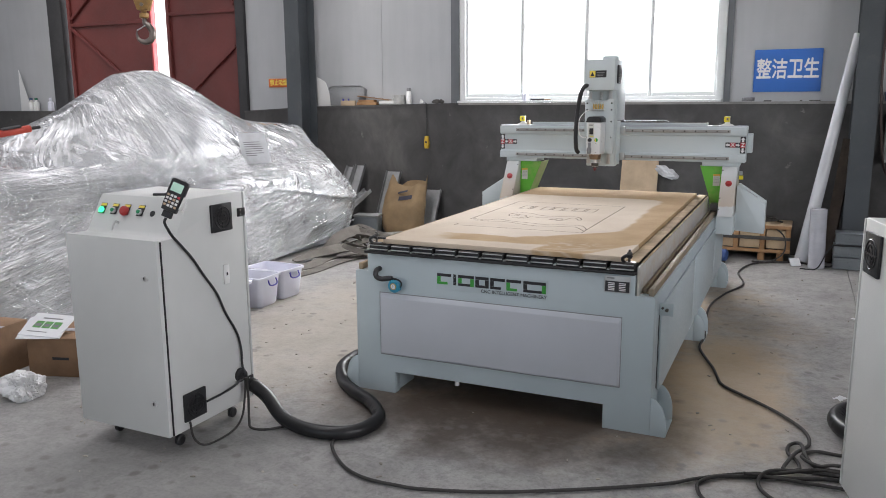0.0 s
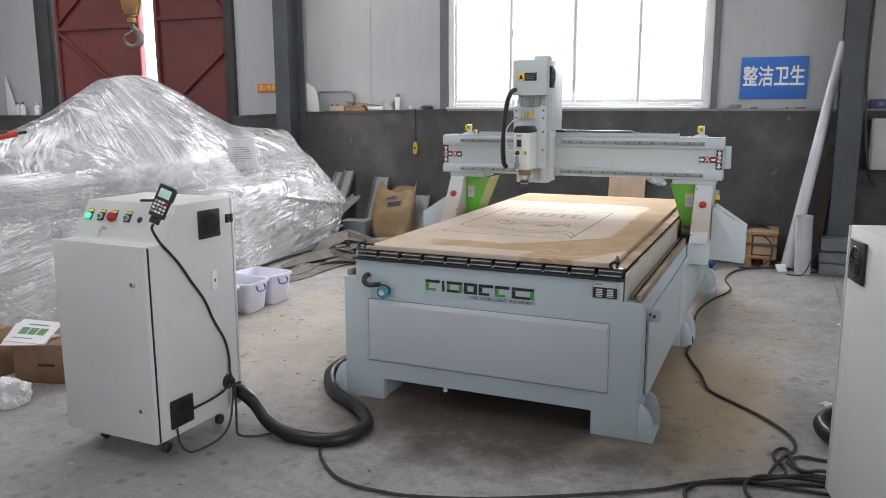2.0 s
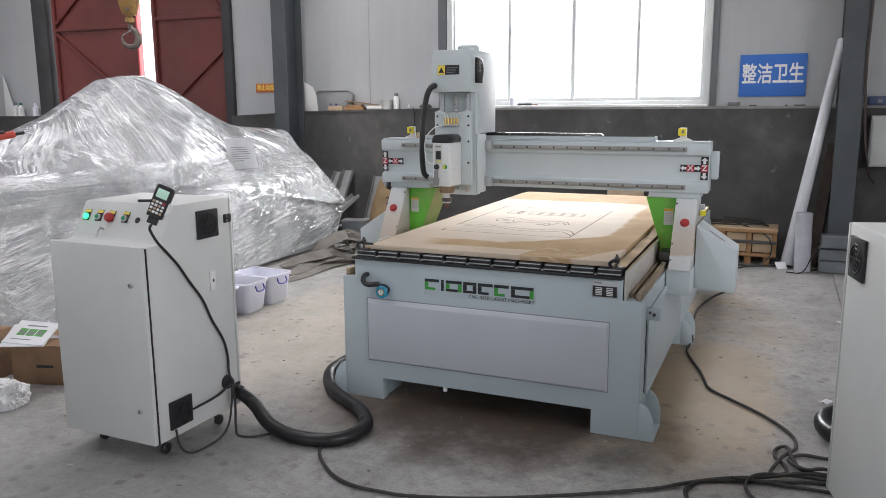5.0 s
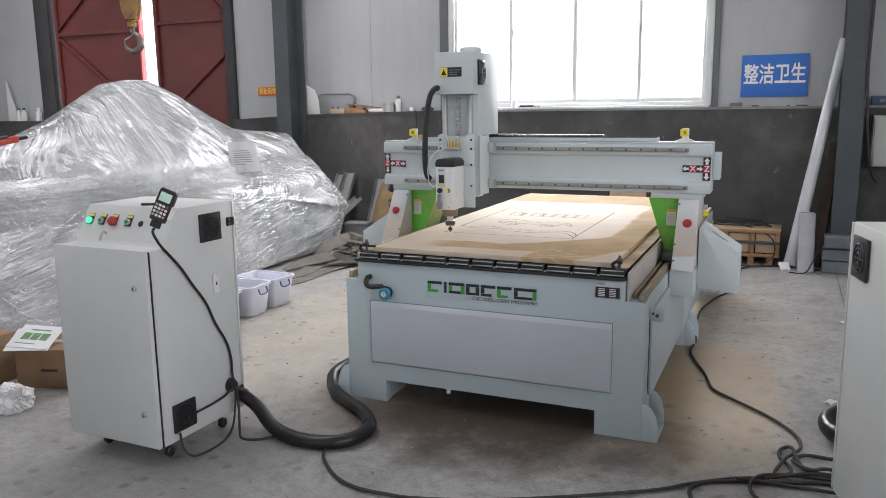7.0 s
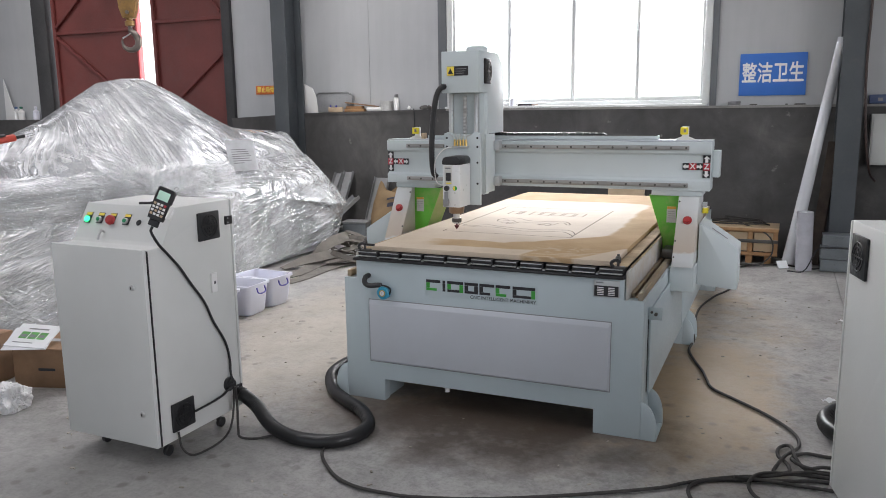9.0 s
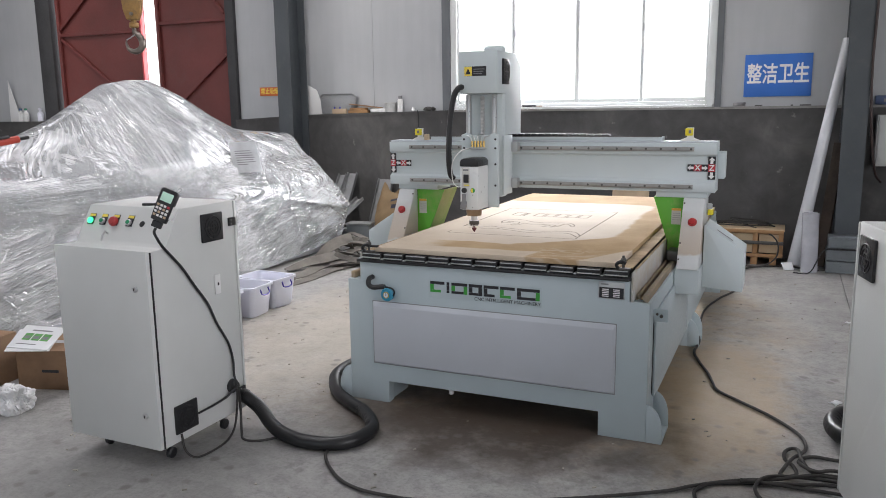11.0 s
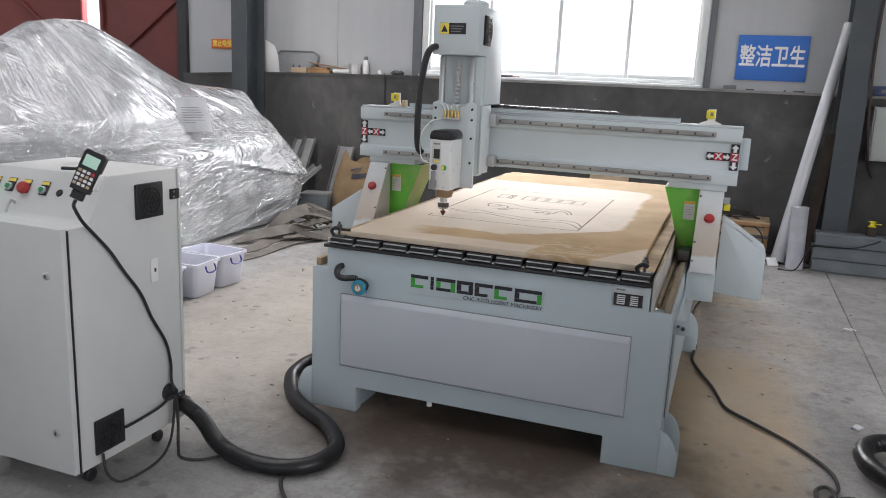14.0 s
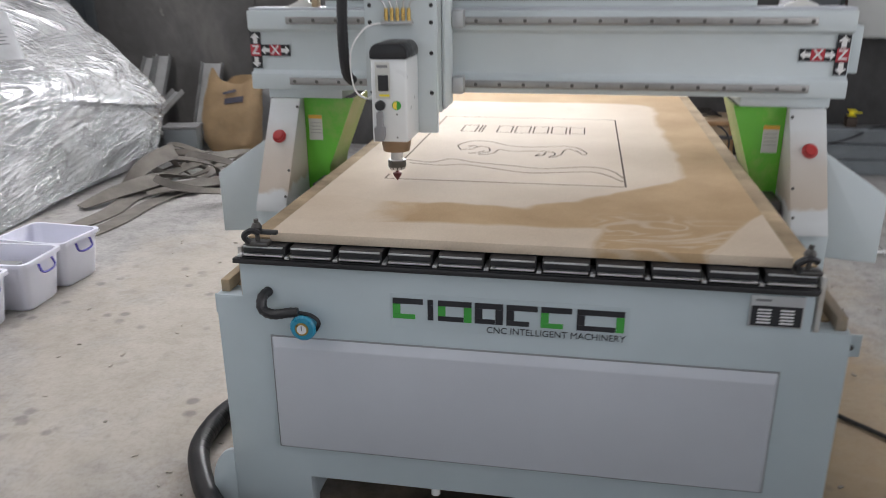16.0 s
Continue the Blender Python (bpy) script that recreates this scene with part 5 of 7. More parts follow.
        hole = mid + Vector((0.088, 0, 0.0))
        part("hole_plug", lathe(bmesh.new(), hole + out * 0.0005, out, [(0.014, 0), (0.012, 0.003), (0, 0.0032)], 20), BLACK, c)
        kp = Vector((-0.088, SY - 0.072, ZD + 0.040))
        part("key", sweep([kp + out * 0.004, kp + out * 0.022, kp + out * 0.026 - slope * 0.02, kp + out * 0.022 - slope * 0.045], 0.0055, 8), STEEL, c, "small steel key in its lock")
    return c


CAB = Matrix.Translation((-1.335, -1.069, 0)) @ Matrix.Rotation(radians(-1.0), 4, "Z")
control_cabinet(CAB, 1, True, (0.262, 0.551, 0.960, 1.116, 0.206))
control_cabinet(Matrix.Translation((1.962, -0.904, 0)) @ Matrix.Rotation(radians(14.0), 4, "Z"), -1, False, (0.275, 0.62, 0.972, 1.115, 0.185))


def handset():
    """The hand-held controller leaning in its bracket on the cabinet's corner."""
    m = CAB @ Matrix.Translation((0.285, 0.100, 1.135)) @ Matrix.Rotation(radians(17), 4, "Y") @ Matrix.Rotation(radians(-20), 4, "X") @ Matrix.Rotation(radians(16), 4, "Z") @ Matrix.Scale(0.82, 4)
    h = thing("handset_controller", "black hand-held controller with small lit screen", "controller", m=m)
    part("case", soften(prism([(-0.040, -0.075), (0.040, -0.075), (0.046, 0.03), (0.046, 0.085), (0.038, 0.095), (-0.038, 0.095), (-0.046, 0.085), (-0.046, 0.03)], "y", -0.016, 0.016), 0.004), BLACK, h)
    part("screen", boxed(-0.031, 0.031, -0.0185, -0.0165, 0.028, 0.074, 0.001), SCREEN, h, "pale grey-green display")
    for i in range(4):
        for k in range(4):
            x, z = -0.0285 + 0.019 * k, 0.006 - 0.018 * i
            part("key", boxed(x - 0.007, x + 0.007, -0.019, -0.0165, z - 0.006, z + 0.006, 0.0015), (INK_RED if (i, k) == (0, 3) else WHITE if (i + k) % 3 else CARD_PALE), h)
    part("plug", boxed(-0.026, 0.026, -0.010, 0.010, -0.110, -0.0755, 0.003), BLACK, h)
    part("strap", sweep(spline([(0.036, 0.0, 0.095), (0.05, 0.0, 0.115), (0.035, 0.0, 0.118), (0.028, 0.0, 0.096)], 5), 0.004, 6), STEEL, h)
    part("holder", boxed(0.0465, 0.056, -0.012, 0.03, -0.05, 0.02, 0.003), WHITE, h, "white plastic holder")
    return h, m


HANDSET, HM = handset()
# leads: controller lead, hose to the router, floor cables
start = HM @ Vector((0.0, 0.0, -0.112))
side = CAB @ Vector((0.282, 0, 0))


def cab_pt(x, y, z):
    return CAB @ Vector((x, y, z))


thing("controller_lead", "thin black lead hanging down the cabinet side", "cable",
      bm=sweep(spline([start, start + Vector((-0.004, -0.006, -0.02)), cab_pt(0.276, 0.062, 1.0), cab_pt(0.274, 0.086, 0.969), cab_pt(0.274, 0.130, 0.923), cab_pt(0.274, 0.190, 0.857), cab_pt(0.273, 0.252, 0.772), cab_pt(0.272, 0.329, 0.671),
                       cab_pt(0.272, 0.380, 0.566), cab_pt(0.273, 0.448, 0.452), cab_pt(0.274, 0.472, 0.361), cab_pt(0.280, 0.466, 0.294), cab_pt(0.298, 0.458, 0.246)]), 0.0060, 8), material=BLACK)
thing("fan_lead", "thin black lead from the fan to the gland", "cable",
      bm=sweep(spline([cab_pt(0.276, 0.222, 0.190), cab_pt(0.276, 0.326, 0.192), cab_pt(0.278, 0.405, 0.201), cab_pt(0.288, 0.436, 0.222), cab_pt(0.298, 0.455, 0.232)]), 0.0055, 8), material=BLACK)
thing("grey_lead", "thin grey lead looping down from the gland to the fan", "cable",
      bm=sweep(spline([cab_pt(0.298, 0.462, 0.226), cab_pt(0.296, 0.455, 0.14), cab_pt(0.300, 0.425, 0.05), cab_pt(0.310, 0.360, 0.012), cab_pt(0.320, 0.250, 0.008), cab_pt(0.310, 0.150, 0.016), cab_pt(0.286, 0.114, 0.060), cab_pt(0.275, 0.110, 0.135)]), 0.0052, 8), material=CABLE_GREY)
thing("grey_lead", "thin grey lead running along the floor under the hose", "cable",
      bm=sweep(spline([cab_pt(0.300, 0.468, 0.226), cab_pt(0.310, 0.462, 0.12), cab_pt(0.335, 0.430, 0.03), (-0.958, -0.672, 0.007), (-0.878, -0.655, 0.007), (-0.79, -0.560, 0.007), (-0.66, -0.545, 0.007), (-0.57, -0.570, 0.007), (-0.527, -0.620, 0.007)]), 0.006, 8), material=CABLE_GREY)
hose = even(spline([cab_pt(0.255, 0.530, 0.170), cab_pt(0.300, 0.528, 0.160), (-0.955, -0.545, 0.115), (-0.86, -0.588, 0.065), (-0.78, -0.612, 0.042), (-0.659, -0.632, 0.034), (-0.521, -0.611, 0.034), (-0.444, -0.539, 0.034), (-0.425, -0.420, 0.034), (-0.467, -0.327, 0.034), (-0.575, -0.214, 0.034), (-0.689, -0.144, 0.034), (-0.830, -0.041, 0.034), (-0.942, 0.106, 0.034), (-1.0, 0.237, 0.034), (-1.0, 0.40, 0.040), (-0.94, 0.53, 0.05), (-0.85, 0.61, 0.07), (-0.76, 0.64, 0.075)]), 0.006)
hz = thing("corrugated_hose", "thick black corrugated hose lying on the floor", "hose")
part("hose", sweep(hose, 0.0313, 18, ribs=0.0018), RUBBER, hz)
part("cuff", sweep(hose[:7], 0.0345, 18), RUBBER, hz, "smooth black rubber cuff")
part("cuff", sweep(hose[-10:], 0.035, 18), RUBBER, hz, "smooth black rubber cuff")
rh = even([(1.72 + 0.16 * math.cos(a), 0.42 + 0.22 * math.sin(a), 0.042 + 0.004 * a) for a in [k * math.pi / 16 for k in range(34)]], 0.006)
hz = thing("corrugated_hose", "thick black corrugated hose coiled on the floor", "hose")
part("hose", sweep(rh, 0.0368, 18, ribs=0.0017), RUBBER, hz)
part("cuff", sweep(rh[-10:], 0.041, 18), RUBBER, hz, "smooth black rubber cuff")
C = 0.011
thing("power_cable", "long dusty grey rubber cable across the floor", "cable",
      bm=sweep(spline([(1.95, 4.50, 0.2), (1.80, 4.42, 0.08), (1.62, 4.40, C), (1.35, 4.50, C), (1.02, 4.32, C), (0.90, 3.85, C), (0.97, 3.36, C), (0.86, 2.95, C), (0.79, 2.49, C), (0.822, 1.88, C), (0.842, 1.681, C), (0.835, 1.458, C), (0.886, 1.264, C), (0.953, 1.071, C), (0.988, 0.932, C), (1.028, 0.804, C),
                       (1.145, 0.682, C), (1.285, 0.541, C), (1.389, 0.402, C), (1.438, 0.296, C), (1.448, 0.188, C), (1.425, 0.109, 0.016), (1.391, 0.023, 0.026), (1.361, -0.060, 0.016), (1.347, -0.124, C), (1.381, -0.126, C), (1.409, -0.091, C), (1.396, -0.017, C),
                       (1.364, 0.041, C), (1.363, 0.121, C), (1.391, 0.158, 0.016), (1.416, 0.118, 0.028), (1.430, 0.02, 0.028), (1.47, -0.05, C), (1.55, -0.058, C), (1.9, -0.04, C)], 8), 0.0078, 10), material=CABLE_GREY)
thing("power_cable", "dusty grey rubber cable in a flat loop", "cable",
      bm=sweep(spline([(1.9, 0.12, C), (1.65, 0.115, C), (1.559, 0.110, C), (1.482, 0.114, C), (1.440, 0.085, C), (1.418, 0.040, C), (1.424, -0.005, 0.020), (1.444, -0.046, 0.026), (1.489, -0.069, 0.026), (1.55, -0.036, 0.026), (1.7, -0.02, C), (1.9, 0.0, C)], 8), 0.0078, 10), material=CABLE_GREY)
thing("power_cable", "long dusty grey rubber cable across the floor", "cable",
      bm=sweep(spline([(-0.527, -0.628, C), (-0.500, -0.690, C), (-0.427, -0.773, C), (-0.318, -0.859, C), (-0.197, -0.900, C), (-0.06, -0.900, C), (0.046, -0.886, C), (0.30, -0.80, C), (0.62, -0.635, C), (0.915, -0.455, C), (1.014, -0.368, C), (1.116, -0.288, C), (1.221, -0.223, C), (1.328, -0.190, 0.018), (1.456, -0.120, 0.026), (1.548, -0.075, C), (1.9, -0.09, C)], 8), 0.0074, 10), material=CABLE_GREY)
thing("power_cable", "dusty grey rubber cable looped on the floor", "cable",
      bm=sweep(spline([(1.32, -0.70, C), (1.18, -0.62, C), (1.075, -0.52, C), (1.039, -0.434, C), (1.047, -0.370, C), (1.095, -0.308, C), (1.179, -0.268, C), (1.307, -0.222, C), (1.413, -0.190, C), (1.545, -0.148, C), (1.9, -0.15, C)], 8), 0.0078, 10), material=CABLE_GREY)
thing("power_cable", "dusty grey rubber cable looped on the floor", "cable",
      bm=sweep(spline([(1.55, -0.56, C), (1.40, -0.48, C), (1.300, -0.395, C), (1.260, -0.322, 0.016), (1.266, -0.253, 0.026), (1.307, -0.190, 0.026), (1.392, -0.140, 0.018), (1.477, -0.108, C), (1.547, -0.105, C), (1.9, -0.12, C)], 8), 0.0078, 10), material=CABLE_GREY)
thing("power_cable", "dusty grey rubber cable running under the cabinet", "cable",
      bm=sweep(spline([(1.20, -0.262, 0.026), (1.308, -0.236, 0.018), (1.413, -0.220, C), (1.543, -0.216, C), (1.9, -0.22, C)], 8), 0.0074, 10), material=CABLE_GREY)


# ---------------------------------------------------------------- the film-wrapped machine
RIDGE = [(-2.2, 1.05), (-0.6, 1.10), (0.3, 1.25), (0.47, 1.313), (0.92, 1.49), (1.41, 1.757), (1.63, 1.795), (1.88, 1.80), (2.22, 1.686), (2.58, 1.52), (2.98, 1.36), (3.25, 1.335), (3.90, 1.29), (3.98, 1.27), (4.02, 1.10), (4.10, 0.80)]
SHOULDER = [(-2.2, 0.97), (0.0, 1.02), (0.9, 1.00), (1.5, 0.93), (2.1, 0.82), (2.7, 0.72), (3.3, 0.60), (3.82, 0.51), (4.10, 0.50)]


def table(rows, y):
    for (a, p), (b, q) in zip(rows, rows[1:]):
        if y <= b:
            return p + (q - p) * max(0.0, (y - a) / (b - a))
    return rows[-1][1]


def wrapped(shrink, crumple, ny, nu):
    bm, grid = bmesh.new(), []
    pull = bm.verts.layers.float_vector.new("pull")
    y0, y1 = -2.2 + shrink, 4.12 - shrink
    for i in range(ny + 1):
        y = y0 + (y1 - y0) * i / ny
        hr, hs = table(RIDGE, y) - shrink, table(SHOULDER, y) - shrink
        taper = 1.0 - 0.25 * max(0, (y - 3.9) / 0.22)
        nose = 0.14 * min(1.0, max(0.0, (y - 2.6) / 1.1))
        hem = 0.012 + (0.10 * min(1.0, max(0.0, (y - 2.2) / 1.4)) if crumple > 0.022 else 0.0)
        sec = [(-3.22 - shrink, hem), (-3.19 - shrink + 0.3 * nose, hs * 0.5), (-3.19 - shrink + 0.6 * nose, hs * 0.90), (-3.205 - shrink + nose, hs * 1.02), (-3.34 + 0.5 * nose, hs + (hr - hs) * 0.32), (-3.58, hs + (hr - hs) * 0.68), (-3.90, hr), (-4.35, hs + (hr - hs) * 0.6), (-4.95 + shrink, hs), (-5.05 + shrink, 0.015)]
        line = spline([(a, 0, b) for a, b in sec], 10)
        row = []
        for k in range(nu + 1):
            f = k / nu * (len(line) - 1)
            j = min(int(f), len(line) - 2)
            p = line[j].lerp(line[j + 1], f - j)
            q = Vector((-4.1 + (p.x + 4.1) * taper, y, p.z))
            turn = min(1.0, max(0.0, (q.y - 0.7) / 1.2))
            pin = 2.0 - 1.25 * turn * turn * (3 - 2 * turn)
            ang, far = math.atan2(q.z - 2.15, q.y - pin), math.hypot(q.z - 2.15, q.y - pin)
            up = min(1.0, max(0.0, (q.z - 0.75) / 0.35))
            up = up * up * (3 - 2 * up)
            tag = Vector((up * ang * 1.1 + (1 - up) * (q.z * 1.5 - q.y * 0.30), up * far + (1 - up) * (q.y + q.z * 0.2), q.x))
            if crumple:
                s = 0.42 * noise.noise((tag.x * 4.5, tag.y * 0.8, q.x * 1.0)) + 0.34 * abs(noise.noise((tag.x * 12, tag.y * 1.3, q.x * 1.2))) + 0.22 * abs(noise.noise((tag.x * 26, tag.y * 2.2, q.x * 1.5))) + 0.25 * noise.noise((q.y * 2.3, q.z * 2.6, q.x * 2.0))
                low = min(1.0, q.z / 0.25)
                q += Vector((1.0, 0.3, 0.7)) * crumple * s * (0.35 + 0.65 * low)
                q.z = max(q.z, 0.006)
            v = bm.verts.new(q)
            v[pull] = tag
            row.append(v)
        grid.append(row)
    for a, b in zip(grid, grid[1:]):
        for k in range(nu):
            bm.faces.new((a[k], b[k], b[k + 1], a[k + 1]))
    for row, flip in ((grid[0], 1), (grid[-1], -1)):
        bm.faces.new(row[::flip])
    bmesh.ops.recalc_face_normals(bm, faces=bm.faces)
    return bm


wrap = thing("wrapped_machine", "machine wrapped in crumpled clear stretch film", "wrapped machine")
part("stretch_film", wrapped(0.0, 0.026, 420, 190), FILM, wrap, "clear wrinkled stretch film")
INNER = plain("hidden_machine_paint", (0.48, 0.50, 0.515), 0.5, vary=0.5, coarse=1.8)
part("machine_body", wrapped(0.10, 0.02, 50, 30), INNER, wrap, "grey machine under the film")


# ---------------------------------------------------------------- signs and things along the back wall
s = thing("wall_sign", "blue enamel wall sign with four white Chinese characters", "sign", bm=boxed(0.852, 1.462, BACK_Y - 0.018, BACK_Y - 0.001, 1.605, 2.012, 0.002), material=BLUE_SIGN)
for k, c in enumerate("整洁卫生"):
    lettering("character", c, 0.175, INK_WHITE, s, at(1.157 + 0.1425 * (k - 1.5), BACK_Y - 0.0195, 1.812), width=0.136, bold=0.0036, tall=1.18)
s = thing("warning_sign", "small orange no-smoking sign with yellow characters", "sign", bm=boxed(-5.03, -4.66, BACK_Y - 0.012, BACK_Y - 0.001, 1.722, 1.832, 0.002), material=ORANGE_SIGN)
for k, c in enumerate("禁止吸烟"):
    lettering("character", c, 0.080, YELLOW_PRINT, s, at(-4.875 + 0.068 * (k - 1.5), BACK_Y - 0.0135, 1.777), width=0.064, bold=0.0018)


def rolled(name, label, cat, a, b, r0, r1, mat_, seg=20):
    d = (Vector(b) - Vector(a)).length
    return thing(name, label, cat, bm=lathe(bmesh.new(), a, Vector(b) - Vector(a), [(r0 * 0.8, 0), (r0, 0.004), (r1, d - 0.004), (r1 * 0.8, d)], seg), material=mat_)


TUBE = plain("shiny_pale_plastic_roll", (0.58, 0.59, 0.615), 0.18, vary=0.15, coarse=2.5, relief=0)
rolled("plastic_tube", "long pale plastic-wrapped tube leaning on the wall", "tube", (1.405, 4.52, 0.02), (1.742, 4.88, 2.12), 0.062, 0.042, TUBE)
rolled("film_roll", "upright roll of pale stretch film", "film roll", (1.535, 4.36, 0.0), (1.520, 4.365, 0.55), 0.072, 0.072, plain("translucent_film_roll", (0.46, 0.465, 0.505), 0.16, vary=0.2, coarse=5, relief=0))
PLANK = plain("dark_brown_timber", (0.05, 0.034, 0.024), 0.7, vary=0.3, coarse=12)
m = look((1.62, 4.60, 0.0), (1.74, 4.88, 1.15))
thing("timber_plank", "dark brown timber plank leaning beside the column", "plank", m=m, bm=boxed(-0.05, 0.05, -0.018, 0.018, -1.2, -0.012, 0.003), material=PLANK)
SECTION = plain("grey_blue_section_paint", (0.185, 0.205, 0.22), 0.34, vary=0.18, coarse=4)
for k, (x0, z0) in enumerate(((1.672, 0.0), (1.668, 0.113), (1.680, 0.226))):
    b = thing("steel_section", "grey-blue rectangular steel section in a stack", "steel section", group="stack of steel sections")
    part("tube", boxed(x0, x0 + 2.6, 4.36 + 0.01 * k, 4.56 + 0.01 * k, z0 + 0.002, z0 + 0.109, 0.006), SECTION, b)
    part("flange", boxed(x0 - 0.004, x0 + 2.6, 4.350 + 0.01 * k, 4.358 + 0.01 * k, z0 + 0.092, z0 + 0.106, 0.002), SECTION, b)
    part("flange", boxed(x0 - 0.004, x0 + 2.6, 4.350 + 0.01 * k, 4.358 + 0.01 * k, z0 + 0.006, z0 + 0.016, 0.002), SECTION, b)
thing("black_lead", "thin black lead draped over the steel sections", "cable",
      bm=sweep(spline([(1.40, 4.24, 0.007), (1.54, 4.24, 0.02), (1.64, 4.33, 0.205), (1.76, 4.345, 0.222), (1.95, 4.345, 0.232), (2.12, 4.355, 0.29), (2.26, 4.43, 0.345), (2.5, 4.45, 0.343)]), 0.006, 8), material=BLACK)
thing("timber_block", "short dark brown timber block on the steel sections", "timber block", bm=boxed(2.075, 2.145, 4.46, 4.54, 0.3355, 0.410, 0.003), material=PLANK)
y_ = thing("yellow_tape", "small dusty yellow plastic reel on a timber block", "tape reel", m=pose(2.11, 4.50, 0.4105))
part("reel", lathe(bmesh.new(), (0, 0, 0), (0, 0, 1), [(0.025, 0), (0.036, 0.005), (0.017, 0.015), (0.017, 0.036), (0.036, 0.046), (0.025, 0.050)], 18), YELLOW, y_)
part("handle", boxed(0.015, 0.072, -0.006, 0.006, 0.022, 0.034, 0.003), YELLOW, y_)
thing("hanging_cable", "dark brown cable hanging down beside the column", "cable",
      bm=sweep(spline([(1.955, 4.62, HALL_H - 0.01), (1.945, 4.60, 3.2), (1.940, 4.565, 2.40), (1.935, 4.565, 1.85), (1.955, 4.56, 1.45), (1.985, 4.60, 1.15), (2.035, 4.70, 0.90), (2.10, 4.86, 0.80)]), 0.011, 8), material=plain("dark_brown_rubber", (0.045, 0.028, 0.025), 0.5))
thing("card_offcut", "small white card leaning on the film roll", "card", m=pose(1.37, 4.36, 0.0, -38, 0, 32), bm=boxed(-0.05, 0.05, -0.006, 0.006, 0.005, 0.085, 0.002), material=PAPER)
e = thing("switch_box", "grey-white steel electrical box fixed to the wall", "electrical box")
part("case", boxed(2.03, 2.62, DADO_Y - 0.12, DADO_Y - 0.013, 0.95, 1.42, 0.006), PAINT_CAB, e)
part("door", boxed(2.045, 2.605, DADO_Y - 0.135, DADO_Y - 0.1205, 0.965, 1.405, 0.005), PAINT_CAB, e)
part("lock", lathe(bmesh.new(), (2.57, DADO_Y - 0.1352, 1.19), (0, -1, 0), [(0.012, 0), (0.012, 0.006), (0, 0.0062)], 16), STEEL, e)
LZ = SILL_Z + 0.0125
t = thing("blue_box", "small dark blue plastic box on the ledge", "box", m=pose(2.10, 4.98, LZ - drop(2.10)))
part("case", boxed(-0.09, 0.09, -0.04, 0.04, 0.0, 0.085, 0.008), plain("dark_blue_plastic", (0.07, 0.10, 0.20), 0.5), t)
part("badge", boxed(-0.02, 0.02, -0.042, -0.0405, 0.025, 0.055), INK_GREY, t)

# crate on feet with coiled cable, behind the router
c = thing("wooden_crate", "low orange pine crate on feet with pale panels", "crate", m=pose(0.92, 4.72, 0))
for k, x in enumerate((-0.34, -0.10, 0.14)):
    part("panel", boxed(x + 0.03, x + 0.21, -0.165, -0.155, 0.12, 0.30, 0.002), PINE_PALE, c)
for x in (-0.36, -0.105, 0.135, 0.36):
    part("post", boxed(x - 0.02, x + 0.024, -0.18, 0.18, 0.08, 0.335, 0.004), PINE, c)
for z in (0.082, 0.205, 0.312):
    part("rail", boxed(-0.38, 0.385, -0.196, -0.181, z, z + 0.032, 0.003), PINE if z != 0.205 else STEEL_DARK, c)
part("lid", boxed(-0.385, 0.39, -0.19, 0.19, 0.336, 0.352, 0.003), PINE_PALE, c)
part("back", boxed(-0.34, 0.34, 0.15, 0.165, 0.10, 0.335), PINE, c)
for x in (-0.30, 0.10, 0.27):
    part("foot", boxed(x, x + 0.06, -0.16, 0.16, 0.0, 0.079, 0.003), PINE, c)
thing("coiled_cable", "thin black cable coiled on the wooden crate", "cable",
      bm=sweep(spline([(0.92 + (0.30 - 0.004 * k) * math.cos(k * 0.7), 4.70 + 0.12 * math.sin(k * 0.7), 0.361 + 0.0022 * k) for k in range(22)] + [(1.2, 4.515, 0.30), (1.26, 4.50, 0.12), (1.15, 4.47, 0.012), (0.98, 4.40, 0.012)], 5), 0.007, 7), material=CABLE_GREY)
b = thing("blue_motor", "small blue and black motor on the floor", "motor", m=pose(0.70, 4.33, 0))
part("case", lathe(bmesh.new(), (-0.08, 0, 0.065), (1, 0, 0), [(0.04, 0), (0.06, 0.01), (0.06, 0.13), (0.035, 0.15)], 20), plain("dark_blue_enamel", (0.03, 0.07, 0.22), 0.4), b)
part("foot", boxed(-0.07, 0.05, -0.05, 0.05, 0.0, 0.012, 0.002), BLACK, b)
thing("card_sheet", "brown cardboard sheet leaning on the wall", "cardboard", m=look((-0.20, 4.70, 0.0), (-0.20, 4.915, 0.92)), bm=boxed(-0.19, 0.19, -0.012, 0.012, -0.94, 0.0, 0.003), material=CARD_PALE)
rg = bmesh.new()
bmesh.ops.create_icosphere(rg, subdivisions=4, radius=1.0)
for v in rg.verts:
    n = 1 + 0.35 * noise.noise(v.co * 2.2) + 0.15 * noise.noise(v.co * 6)
    v.co = Vector((v.co.x * 0.11 * n, v.co.y * 0.04 * n, v.co.z * 0.055 * n - v.co.x * 0.05))
thing("plastic_bag", "crumpled white plastic bag hung on the wall", "bag", m=pose(0.08, 4.885, 0.79), bm=rg, material=TUBE)
h = thing("pendant_control", "yellow hand control hanging on a thin black cord", "control")
part("cord", sweep(spline([(-2.72, 4.93, 1.515), (-2.70, 4.905, 1.48), (-2.695, 4.905, 1.30), (-2.698, 4.905, 1.12)]), 0.006, 8), BLACK, h)
